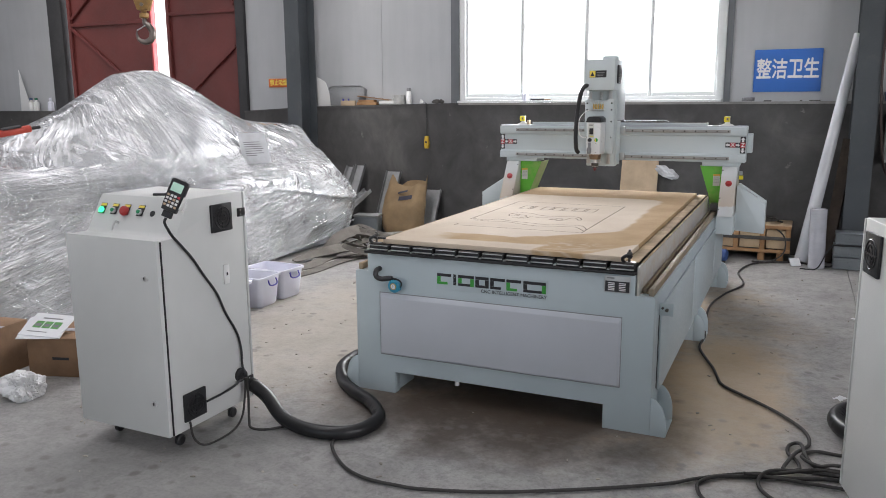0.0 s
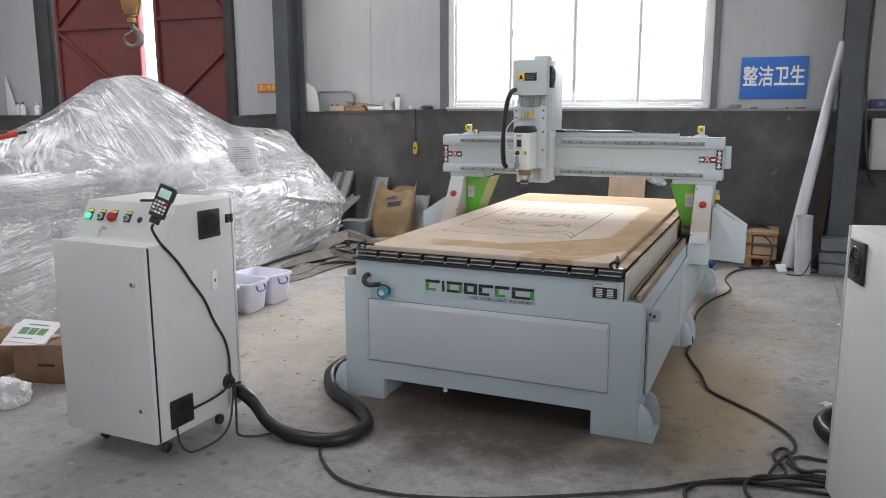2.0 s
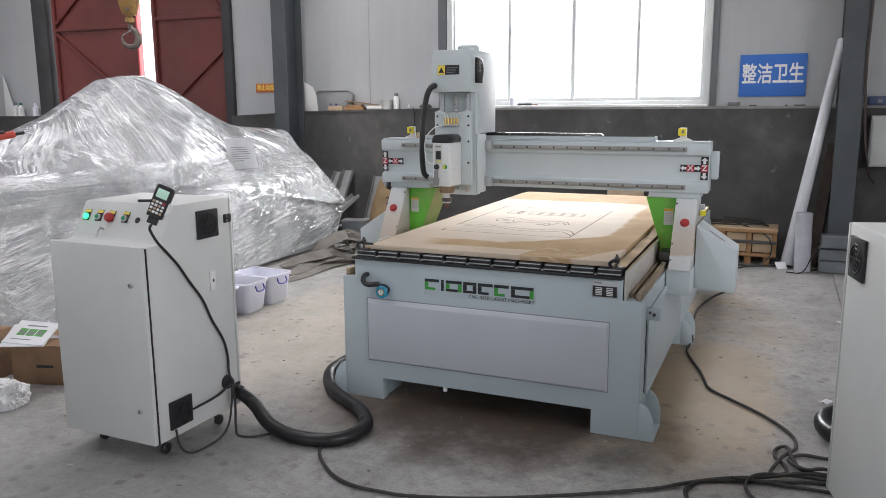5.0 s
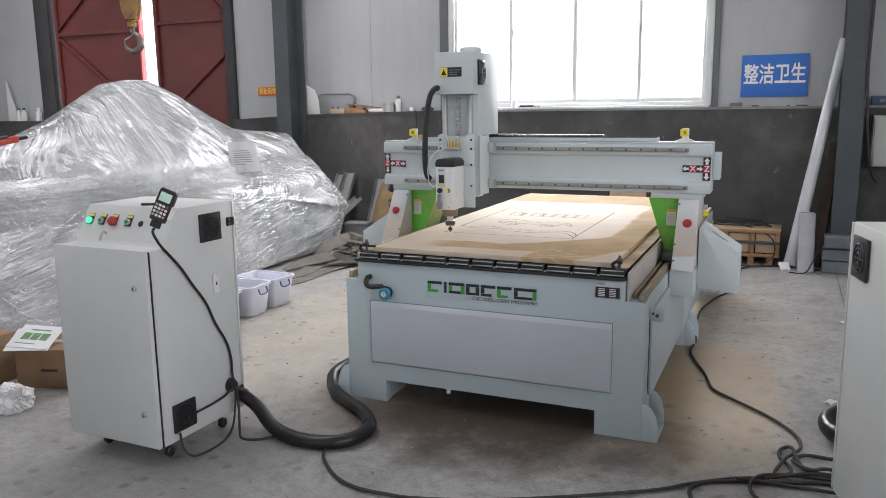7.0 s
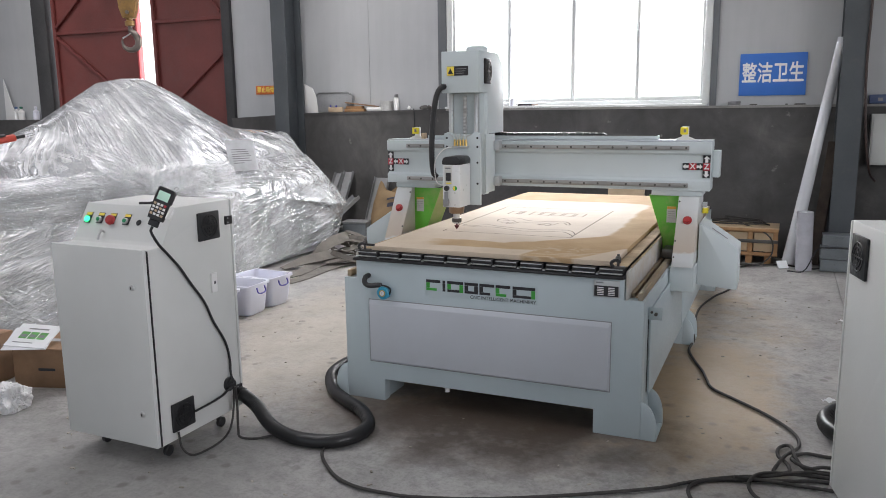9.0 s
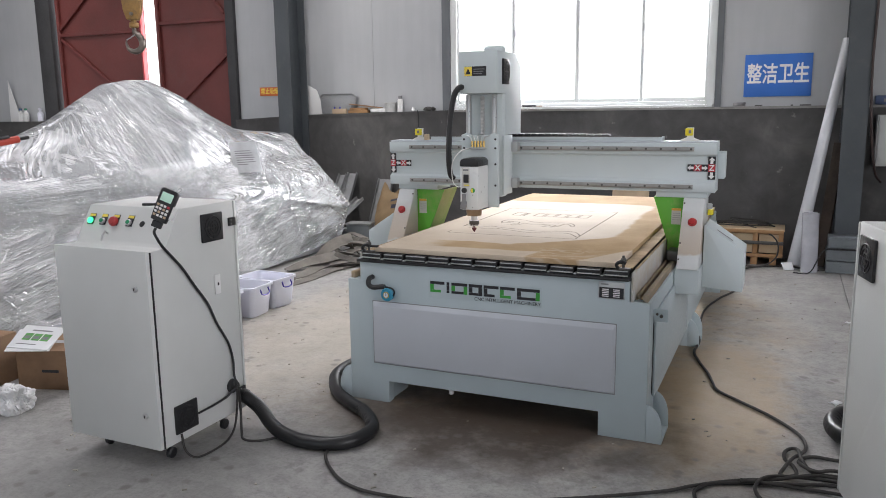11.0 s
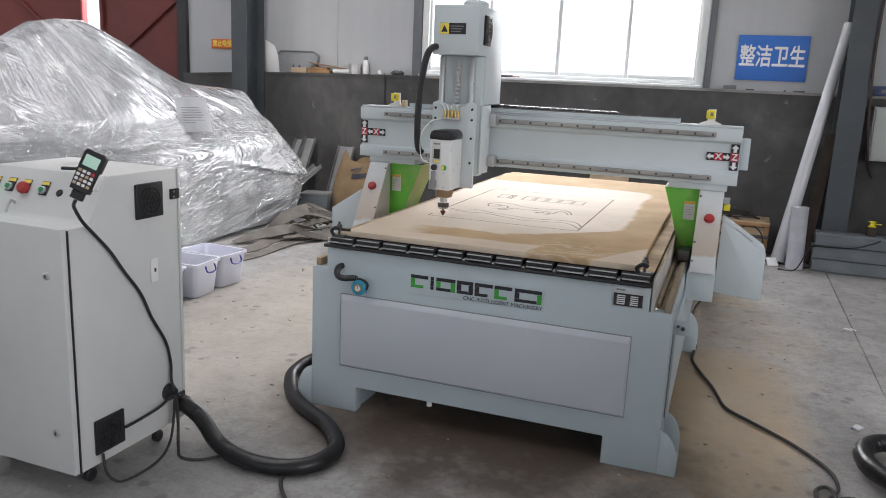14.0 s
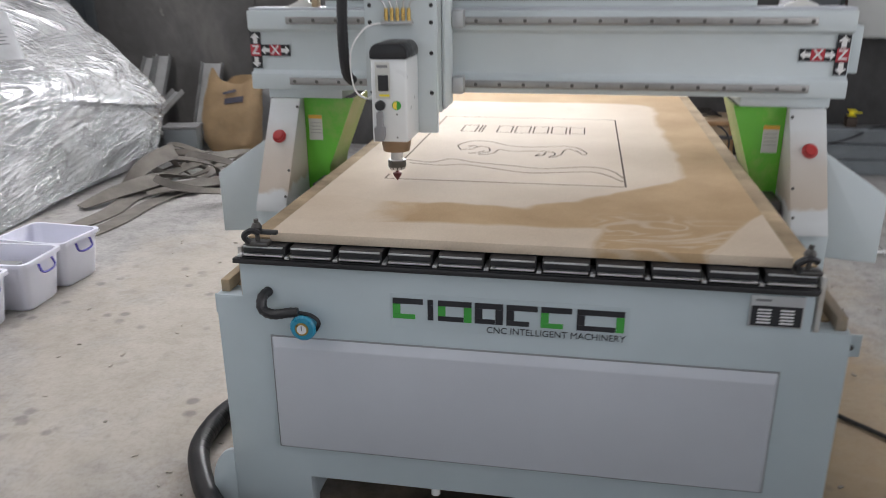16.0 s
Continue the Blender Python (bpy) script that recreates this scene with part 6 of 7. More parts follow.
part("grip", soften(prism([(-2.722, 0.985), (-2.676, 0.985), (-2.668, 1.05), (-2.678, 1.13), (-2.718, 1.13), (-2.728, 1.05)], "y", 4.885, 4.925), 0.006), plain("dull_yellow_plastic", (0.55, 0.36, 0.03), 0.5), h)
part("button", rod((-2.698, 4.8845, 1.06), (-2.698, 4.878, 1.06), 0.012, 14), BLACK, h)

# on the ledge
cl = thing("white_sheet", "white board offcut leaning in the corner on the ledge", "offcut", m=pose(-4.12, 4.965, LZ - drop(-4.12)))
part("sheet", prism([(-0.14, 0.0), (0.12, 0.0), (-0.02, 0.30), (-0.14, 0.36)], "y", 0.02, 0.03, 0.002), WHITE, cl)
t = thing("storage_box", "clear plastic storage box with a blue clip on the ledge", "storage box", m=pose(-3.82, 4.985, LZ - drop(-3.82)))
part("case", soften(prism([(-0.24, 0.0), (0.23, 0.0), (0.255, 0.20), (0.20, 0.235), (-0.22, 0.235), (-0.26, 0.20)], "y", -0.015, 0.045), 0.008), plain("clear_grey_plastic", (0.30, 0.31, 0.32), 0.3, vary=0.15), t)
part("clip", sweep(spline([(-0.05, -0.022, 0.085), (-0.04, -0.026, 0.05), (0.02, -0.026, 0.05), (0.03, -0.022, 0.085)], 5), 0.009, 8), BLUE_CLIP, t)
part("rim", sweep([(-0.26, -0.02, 0.20), (-0.22, -0.02, 0.238), (0.20, -0.02, 0.238), (0.255, -0.02, 0.20)], 0.008, 8), GALV, t)
thing("pale_block", "pale wooden block on the ledge", "block", m=pose(-3.79, 4.955, LZ - drop(-3.79)), bm=boxed(-0.10, 0.10, -0.02, 0.014, 0, 0.06, 0.004), material=CARD_PALE)
thing("wood_offcut", "orange wood offcut on the ledge", "offcut", m=pose(-3.52, 4.96, LZ - drop(-3.52)), bm=boxed(-0.14, 0.13, -0.03, 0.05, 0, 0.035, 0.004), material=PINE)
thing("wood_offcut", "orange wood offcut on the ledge", "offcut", m=pose(-3.52, 4.965, LZ - drop(-3.52) + 0.0355), bm=boxed(-0.12, 0.10, -0.03, 0.045, 0, 0.03, 0.004), material=PINE)
thing("wood_offcut", "thin dark brown board lying across the offcuts", "offcut", m=pose(-3.44, 4.96, LZ - drop(-3.44) + 0.078, 0, 7, 4), bm=boxed(-0.20, 0.22, -0.04, 0.05, 0, 0.012, 0.002), material=CARD)
thing("white_bag", "flat white bag on the ledge", "bag", m=pose(-3.24, 4.96, LZ - drop(-3.24)), bm=boxed(-0.12, 0.10, -0.03, 0.04, 0, 0.05, 0.02), material=WHITE)
t = thing("paint_tin", "used white paint tin on the ledge", "tin", m=pose(-3.09, 4.97, LZ - drop(-3.09)))
part("can", lathe(bmesh.new(), (0, 0, 0), (0, 0, 1), [(0.066, 0), (0.068, 0.004), (0.068, 0.10), (0.071, 0.104), (0.071, 0.112), (0.06, 0.113), (0.058, 0.10), (0, 0.099)], 24), plain("stained_white_tin", (0.55, 0.55, 0.54), 0.45, vary=0.3, coarse=12), t)
part("handle", sweep(spline([(-0.071, 0, 0.10), (-0.06, -0.06, 0.05), (0, -0.076, 0.035), (0.06, -0.06, 0.05), (0.071, 0, 0.10)], 5), 0.002, 6), STEEL, t)
t = thing("spray_can", "white spray can standing on the ledge", "spray can", m=pose(-2.965, 4.975, LZ - drop(-2.965)))
part("can", lathe(bmesh.new(), (0, 0, 0), (0, 0, 1), [(0.030, 0), (0.033, 0.004), (0.033, 0.135), (0.026, 0.148), (0.018, 0.152)], 20), WHITE, t)
part("cap", lathe(bmesh.new(), (0, 0, 0.1525), (0, 0, 1), [(0.024, 0), (0.024, 0.03), (0.018, 0.036), (0, 0.036)], 18), INK_GREY, t)
for x, w_ in ((-2.79, 0.02), (-2.60, 0.06), (-2.53, 0.03)):
    bm = bmesh.new()
    bmesh.ops.create_icosphere(bm, subdivisions=2, radius=1.0)
    for v in bm.verts:
        k = 1 + 0.4 * noise.noise(v.co * 2 + Vector((x * 9, 0, 0)))
        v.co = Vector((v.co.x * w_ * k, v.co.y * 0.025 * k, max(0.0, (v.co.z + 0.7) * 0.028 * k)))
    thing("scrap", "small dark scrap on the ledge", "scrap", m=pose(x, 4.965, LZ - drop(x)), group="scraps on the ledge", bm=bm, material=STEEL_DARK if w_ > 0.025 else WHITE)
t = thing("plastic_bottle", "small white plastic bottle on the window sill", "bottle", m=pose(-1.51, 4.975, SILL_Z + 0.0355))
part("body", lathe(bmesh.new(), (0, 0, 0), (0, 0, 1), [(0.03, 0), (0.034, 0.005), (0.034, 0.075), (0.016, 0.10), (0.014, 0.108)], 20), TUB, t)
part("nozzle", lathe(bmesh.new(), (0, 0, 0.1085), (0, 0, 1), [(0.017, 0), (0.015, 0.02), (0.005, 0.035), (0.004, 0.055), (0, 0.056)], 14), WHITE, t)
t = thing("black_knife", "black-handled tool lying on the window sill", "tool", m=pose(-1.33, 4.955, SILL_Z + 0.0355))
part("handle", boxed(-0.11, 0.05, -0.014, 0.014, 0.0, 0.022, 0.006), BLACK, t)
part("tip", boxed(0.051, 0.12, -0.008, 0.008, 0.002, 0.014, 0.003), CARD, t)
t = thing("wire_coil", "grey wire coil on the ledge", "wire coil", m=pose(0.82, 4.968, LZ - drop(0.82)))
part("coil", sweep([((0.055 + 0.006 * math.sin(k)) * math.cos(k * 0.5), 0.028 * math.sin(k * 0.5), 0.006 + 0.0006 * k) for k in range(52)], 0.005, 6), INK_GREY, t)
for x, w_ in ((1.00, 0.035), (1.30, 0.012), (1.42, 0.05)):
    thing("scrap", "small dark scrap on the ledge", "scrap", m=pose(x, 4.955, LZ - drop(x)), group="scraps on the ledge", bm=boxed(-w_, w_, -0.015, 0.02, 0, 0.012, 0.004), material=STEEL_DARK)
for x, c_, l_ in ((-9.33, plain("green_glass", (0.03, 0.16, 0.10), 0.2), "small green bottle on the ledge"), (-9.44, plain("blue_cap_plastic", (0.10, 0.16, 0.30), 0.4), "small blue bottle on the ledge"), (-9.02, TUB, "small clear bottle on the ledge")):
    t = thing("small_bottle", l_, "bottle", m=pose(x, 4.97, LZ - drop(x)), group="bottles on the ledge")
    part("body", lathe(bmesh.new(), (0, 0, 0), (0, 0, 1), [(0.04, 0), (0.044, 0.005), (0.044, 0.12), (0.018, 0.15), (0.017, 0.165)], 18), c_ if c_ is TUB else WHITE, t)
    part("cap", lathe(bmesh.new(), (0, 0, 0.1655), (0, 0, 1), [(0.022, 0), (0.022, 0.03), (0, 0.031)], 14), c_, t)
cl = thing("white_sheet", "white offcut leaning beside the column on the ledge", "offcut", m=pose(-9.60, 4.965, LZ - drop(-9.60)))
part("sheet", prism([(-0.10, 0.0), (0.14, 0.0), (-0.08, 0.62)], "y", 0.02, 0.03, 0.002), WHITE, cl)

# ---------------------------------------------------------------- metal stock and sack in the back corner
def leaning(x0, y0, x1, y1, z1, w, label, holes=4):
    a, b = Vector((x0, y0, 0.02)), Vector((x1, y1, z1))
    ln = (b - a).length
    rot = (b - a).to_track_quat("Z", "Y").to_matrix().to_4x4()
    t = thing("steel_channel", label, "steel channel", m=Matrix.Translation(a) @ rot, group="leaning steel channels")
    bm = bmesh.new()
    box(bm, -w, w, -0.004, 0.0, 0, ln)
    box(bm, -w, -w + 0.005, 0.0, 0.04, 0, ln)
    box(bm, w - 0.005, w, 0.0, 0.04, 0, ln)
    part("channel", bm, GALV, t)
    for k in range(holes):
        z = ln * (0.18 + 0.7 * k / max(1, holes - 1))
        for x in (-w * 0.45, w * 0.45):
            part("hole", lathe(bmesh.new(), (x, -0.0045, z), (0, -1, 0), [(0.009, 0), (0.009, 0.0008), (0, 0.001)], 10), BLACK, t)


leaning(-3.78, 4.45, -3.72, 4.88, 0.74, 0.055, "galvanised steel channel leaning on the wall")
leaning(-3.60, 4.45, -3.58, 4.88, 0.76, 0.065, "galvanised steel channel leaning on the wall")
leaning(-3.60, 3.92, -3.34, 4.62, 0.48, 0.06, "galvanised steel channel leaning across the others", 0)
leaning(-3.14, 4.55, -3.12, 4.88, 0.70, 0.10, "wide galvanised steel channel leaning on the wall", 0)
leaning(-4.05, 4.50, -4.05, 4.88, 0.66, 0.10, "wide galvanised steel channel leaning on the wall", 0)
leaning(-2.58, 4.60, -2.60, 4.88, 0.50, 0.10, "wide galvanised steel channel leaning on the wall", 0)
for x, y, w_, d_, hh in ((-3.22, 4.38, 0.14, 0.10, 0.22), (-3.42, 4.52, 0.10, 0.08, 0.12)):
    t = thing("steel_block", "grey rusty steel block on the floor", "steel block", m=pose(x, y, 0, 0, 0, 12), group="steel blocks")
    part("block", boxed(-w_, w_, -d_, d_, 0, hh, 0.012), GREY_STEEL, t)
    part("lip", boxed(-w_ - 0.008, w_ + 0.008, -d_ - 0.008, d_ + 0.008, hh + 0.001, hh + 0.02, 0.004), GALV, t)


def sack():
    t = thing("paper_sack", "open brown paper sack slumped against the wall", "sack", m=pose(-2.86, 4.55, 0, 0, 0, -14))
    bm, rings, n = bmesh.new(), [], 40
    for i in range(17):
        f = i / 16
        z = 0.62 * f
        wx, wy = 0.26 + 0.03 * math.sin(f * 3.1), 0.13 * (1 - 0.55 * f) + 0.02
        if f < 0.12:
            wx, wy = wx * (0.8 + 1.6 * f), wy * (0.8 + 1.6 * f)
        ring = []
        for k in range(n):
            a = 2 * math.pi * k / n
            cx, sy = math.cos(a), math.sin(a)
            px = math.copysign(abs(cx) ** 0.55, cx) * wx
            py = math.copysign(abs(sy) ** 0.75, sy) * wy + 0.14 * f * f
            q = Vector((px, py, z + (0.05 * math.sin(a * 2 + 0.6) + 0.03 * math.sin(a * 5)) * f ** 3))
            q += Vector((0, 1, 0.2)) * 0.022 * noise.noise((q.x * 7, q.z * 9, q.y * 5))
            ring.append(bm.verts.new(q))
        rings.append(ring)
    for a, b in zip(rings, rings[1:]):
        for k in range(n):
            bm.faces.new((a[k], a[(k + 1) % n], b[(k + 1) % n], b[k]))
    bm.faces.new(rings[0][::-1])
    top = [bm.verts.new((v.co.x * 0.93, 0.16 + (v.co.y - 0.16) * 0.6, v.co.z - 0.16)) for v in rings[-1]]
    for k in range(n):
        bm.faces.new((rings[-1][k], rings[-1][(k + 1) % n], top[(k + 1) % n], top[k]))
    bm.faces.new(top)
    part("bag", bm, TAN_SACK, t)
    def front(x, z):
        f = z / 0.62
        y = -(0.13 * (1 - 0.55 * f) + 0.02) * (1 - 0.9 * abs(x / 0.29) ** 4) + 0.14 * f * f
        return y + 0.022 * noise.noise((x * 7, z * 9, y * 5)) - 0.009

    for z, a, b, hb in ((0.475, -0.03, 0.09, 0.022), (0.40, -0.01, 0.18, 0.046)):
        pts = [(a + (b - a) * k / 6, z + 0.03 * k / 6) for k in range(7)]
        pts = [(x, front(x, zz), zz, front(x, zz + hb)) for x, zz in pts]
        bm = bmesh.new()
        for p, q in zip(pts, pts[1:]):
            bm.faces.new([bm.verts.new(c) for c in ((p[0], p[1], p[2]), (q[0], q[1], q[2]), (q[0], q[3], q[2] + hb), (p[0], p[3], p[2] + hb))])
        part("print_bar", bm, INK_NAVY, t)


INK_NAVY = plain("faded_navy_print", (0.06, 0.06, 0.085), 0.7, vary=0.3, coarse=20, relief=0)
sack()


def strap(points, w, label, roll=0.0):
    """A flat woven sling lying along a line, 8 mm thick, its width turned by roll."""
    pts = even(spline(points, 8), 0.02)
    bm, rings = bmesh.new(), []
    for i, o in enumerate(pts):
        tdir = (pts[min(i + 1, len(pts) - 1)] - pts[max(i - 1, 0)]).normalized()
        s_ = tdir.cross(Vector((0, 0, 1))).normalized()
        u = tdir.cross(s_)
        a = roll * math.sin(i / len(pts) * math.pi)
        s_, u = s_ * math.cos(a) + u * math.sin(a), u * math.cos(a) - s_ * math.sin(a)
        rings.append([bm.verts.new(o + s_ * x * w / 2 + u * z * 0.004) for x, z in ((-1, -1), (1, -1), (1, 1), (-1, 1))])
    for a, b in zip(rings, rings[1:]):
        for k in range(4):
            bm.faces.new((a[k], a[(k + 1) % 4], b[(k + 1) % 4], b[k]))
    bm.faces.new(rings[0][::-1])
    bm.faces.new(rings[-1])
    thing("lifting_sling", label, "lifting sling", group="lifting slings", bm=bm, material=WEBBING)


SL = "dusty grey woven lifting sling heaped on the floor"
strap([(-2.72, 2.05, 0.006), (-2.66, 2.40, 0.006), (-2.66, 2.80, 0.012), (-2.58, 3.15, 0.02), (-2.36, 3.55, 0.03), (-2.05, 3.80, 0.02)], 0.13, SL)
strap([(-2.88, 2.10, 0.016), (-2.80, 2.55, 0.016), (-2.84, 2.95, 0.024), (-2.70, 3.20, 0.03), (-2.46, 3.35, 0.02), (-2.1, 3.36, 0.008)], 0.11, SL, 0.3)
strap([(-3.02, 3.10, 0.02), (-2.94, 3.30, 0.16), (-2.86, 3.55, 0.20), (-2.90, 3.78, 0.14), (-2.98, 3.90, 0.03)], 0.12, SL, 0.9)
strap([(-2.85, 3.20, 0.03), (-2.70, 3.42, 0.12), (-2.52, 3.70, 0.15), (-2.28, 3.95, 0.12), (-2.05, 4.08, 0.04)], 0.09, SL, 0.5)
strap([(-2.75, 2.95, 0.04), (-2.55, 3.10, 0.07), (-2.38, 3.30, 0.06), (-2.30, 3.60, 0.05), (-2.42, 3.85, 0.03)], 0.10, SL, 0.4)
strap([(-3.05, 2.65, 0.02), (-2.92, 2.85, 0.07), (-2.80, 3.10, 0.09), (-2.84, 3.36, 0.06), (-2.96, 3.50, 0.02)], 0.12, SL, 0.6)
rs = random.Random(12)
for k in range(11):
    # loops tumbled over one another
    cx, cy, a0, rad = rs.uniform(-2.95, -2.35), rs.uniform(2.95, 3.85), rs.uniform(0, 6.28), rs.uniform(0.14, 0.30)
    top = rs.uniform(0.07, 0.24)
    pts = []
    for j in range(7):
        a_ = a0 + j * 0.75
        pts.append((cx + rad * math.cos(a_) * 1.1, cy + rad * math.sin(a_), 0.02 + top * math.sin(math.pi * j / 6) + rs.uniform(0, 0.03)))
    strap(pts, rs.uniform(0.035, 0.06), SL, rs.uniform(0.2, 1.2))


# ---------------------------------------------------------------- tubs, boxes, hook and small things
def tub(x, y, turn, filled):
    t = thing("plastic_tub", "milky white plastic tub with blue clip handles", "plastic tub", m=pose(x, y, 0, 0, 0, turn), group="plastic tubs")
    def ring(wx, wy, z, bm, n=10):
        out = []
        for sx, sy, a0 in ((1, 1, 0), (-1, 1, 90), (-1, -1, 180), (1, -1, 270)):
            for k in range(n // 2 + 1):
                a = radians(a0 + 90 * k / (n // 2))
                out.append(bm.verts.new((sx * (wx - 0.035) + 0.035 * math.cos(a), sy * (wy - 0.035) + 0.035 * math.sin(a), z)))
        return out
    bm = bmesh.new()
    rows = [ring(0.155, 0.105, 0.0, bm), ring(0.165, 0.115, 0.012, bm), ring(0.188, 0.135, 0.215, bm), ring(0.20, 0.147, 0.218, bm), ring(0.20, 0.147, 0.236, bm), ring(0.185, 0.132, 0.236, bm), ring(0.160, 0.110, 0.02, bm)]
    for a, b in zip(rows, rows[1:]):
        for k in range(len(a)):
            bm.faces.new((a[k], a[(k + 1) % len(a)], b[(k + 1) % len(a)], b[k]))
    bm.faces.new(rows[0][::-1])
    bm.faces.new(rows[-1])
    part("tub", bm, TUB, t)
    for sx in (1, -1):
        part("clip_handle", sweep(spline([(sx * 0.200, -0.05, 0.212), (sx * 0.212, -0.048, 0.175), (sx * 0.216, 0.0, 0.165), (sx * 0.212, 0.048, 0.175), (sx * 0.200, 0.05, 0.212)], 4), 0.0055, 8), BLUE_CLIP, t, "blue-purple clip handle")
    if filled:
        part("contents", boxed(-0.10, 0.06, -0.05, 0.04, 0.10, 0.19, 0.01), GALV, t, "grey metal parts inside")


tub(-2.455, 1.545, -4, False)
tub(-2.455, 1.235, 3, True)
tub(-2.49, 0.925, -3, False)


def carton(x, y, turn, w, d, hh):
    t = thing("cardboard_box", "brown cardboard box with taped top", "cardboard box", m=pose(x, y, 0, 0, 0, turn), group="cardboard boxes")
    part("carton", boxed(-w, w, -d, d, 0, hh, 0.004), CARD, t)
    part("flap", boxed(-w, w, -d, -0.002, hh + 0.0005, hh + 0.005, 0.001), CARD, t)
    part("flap", boxed(-w, w, 0.002, d, hh + 0.0005, hh + 0.005, 0.001), CARD, t)
    part("tape", boxed(-w - 0.001, w + 0.001, -0.025, 0.025, hh + 0.0055, hh + 0.0065), TUBE, t, "clear packing tape")
    part("print_bar", boxed(-w * 0.25, w * 0.25, -d - 0.0015, -d - 0.0005, hh * 0.45, hh * 0.52), INK, t)


carton(-2.45, -0.36, 17, 0.20, 0.17, 0.222)
carton(-2.92, -0.66, 8, 0.20, 0.19, 0.275)
p = thing("leaflets", "printed leaflets with green pictures on a cardboard box", "leaflets", m=pose(-2.545, -0.49, 0.262, 22, 0, 24))
part("sheet", boxed(-0.125, 0.125, -0.10, 0.10, 0.0, 0.004), PAPER, p)
top = pose(0.012, 0.01, 0, 0, 0, -8)
part("sheet", boxed(-0.125, 0.12, -0.095, 0.105, 0.0045, 0.010), PAPER, p, m=top)
for k in range(3):
    part("picture", boxed(-0.080 + 0.055 * k, -0.032 + 0.055 * k, -0.025, 0.035, 0.0105, 0.0112), LEAF_GREEN, p, m=top)
    part("picture", boxed(-0.074 + 0.055 * k, -0.040 + 0.055 * k, -0.012, 0.012, 0.0114, 0.0118), INK_GREY, p, m=top)
part("print_bar", boxed(-0.06, 0.06, 0.058, 0.068, 0.0105, 0.0112), INK_GREY, p, m=top)
part("print_bar", boxed(-0.09, 0.03, -0.062, -0.056, 0.0105, 0.0112), INK_GREY, p, m=top)
rag = bmesh.new()
bmesh.ops.create_icosphere(rag, subdivisions=5, radius=1.0)
for v in rag.verts:
    q = v.co.copy()
    n = 1 + 0.45 * noise.noise(q * 1.6) + 0.28 * abs(noise.noise(q * 3.7)) - 0.16 * abs(noise.noise(q * 8.0 + Vector((4, 1, 2))))
    v.co = Vector((q.x * 0.10 * n, q.y * 0.085 * n, max(0.0, (q.z * 0.085 * n) + 0.055)))
thing("cleaning_rag", "crumpled white cleaning rag on the floor", "rag", m=pose(-2.32, -0.82, 0.0), bm=rag, material=CLOTH)


def crane_hook():
    t = thing("crane_hook", "worn steel crane hook on a dirty yellow block", "crane hook", m=pose(-5.0, 2.92, 2.24, 0, 0, 30))
    pts = [(0.0, 0, 0.17), (0.005, 0, 0.11), (0.045, 0, 0.075), (0.075, 0, 0.01), (0.055, 0, -0.055), (-0.01, 0, -0.085), (-0.07, 0, -0.055), (-0.088, 0, 0.005), (-0.078, 0, 0.045)]
    line = even(spline(pts, 8), 0.012)
    bm = bmesh.new()
    rings, n = [], len(line)
    for i, o in enumerate(line):
        f = i / (n - 1)
        r = 0.020 + 0.016 * math.sin(math.pi * min(1, f * 1.25)) - 0.014 * max(0, f - 0.8) / 0.2
        tdir = (line[min(i + 1, n - 1)] - line[max(i - 1, 0)]).normalized()
        u = tdir.cross(Vector((0, 1, 0)))
        rings.append([bm.verts.new(o + r * (math.cos(a) * u + math.sin(a) * Vector((0, 1, 0)))) for a in [2 * math.pi * k / 12 for k in range(12)]])
    for a, b in zip(rings, rings[1:]):
        for k in range(12):
            bm.faces.new((a[k], a[(k + 1) % 12], b[(k + 1) % 12], b[k]))
    bm.faces.new(rings[0][::-1])
    bm.faces.new(rings[-1])
    part("hook", bm, HOOK_STEEL, t)
    part("latch", sweep([(0.01, -0.022, 0.085), (-0.045, -0.022, 0.05), (-0.078, -0.012, 0.035)], 0.007, 8), STEEL, t)
    part("swivel", lathe(bmesh.new(), (0, 0, 0.155), (0, 0, 1), [(0.035, 0), (0.048, 0.01), (0.048, 0.05), (0.03, 0.06), (0.03, 0.10)], 20), HOOK_YELLOW, t)
    blk = part("block", soften(prism([(-0.055, 0.235), (0.055, 0.235), (0.085, 0.33), (0.10, 0.50), (0.07, 0.62), (-0.07, 0.62), (-0.10, 0.50), (-0.085, 0.33)], "y", -0.06, 0.06), 0.008), HOOK_YELLOW, t)
    part("bolt", rod((0, -0.061, 0.29), (0, -0.078, 0.29), 0.018, 14), HOOK_STEEL, blk)
    for x in (-0.04, 0.04):
        part("rope", rod((x, 0, 0.60), (x, 0, HALL_H - 2.25), 0.009, 10), STEEL_DARK, t, "steel wire rope")


crane_hook()
t = thing("red_clamp_tool", "red and black hand tool lying on the film", "hand tool", m=pose(-3.62, 0.27, 1.318, 8, -10, 62))
part("grip", boxed(-0.11, 0.10, -0.028, 0.028, 0.0, 0.045, 0.012), plain("dull_red_plastic", (0.42, 0.05, 0.03), 0.4), t)
part("tip", boxed(0.101, 0.16, -0.012, 0.012, 0.01, 0.032, 0.005), BLACK, t)
part("head", boxed(-0.16, -0.111, -0.03, 0.03, 0.0, 0.04, 0.01), BLACK, t)
part("lever", boxed(-0.08, 0.04, -0.03, 0.03, 0.0455, 0.056, 0.004), BLACK, t)
t = thing("marker_pen", "black marker pen on the cabinet top", "pen", m=CAB @ pose(0.05, 0.25, 1.1155, 0, 0, 25))
part("barrel", rod((-0.03, 0, 0.006), (0.02, 0, 0.006), 0.006, 12), BLACK, t)
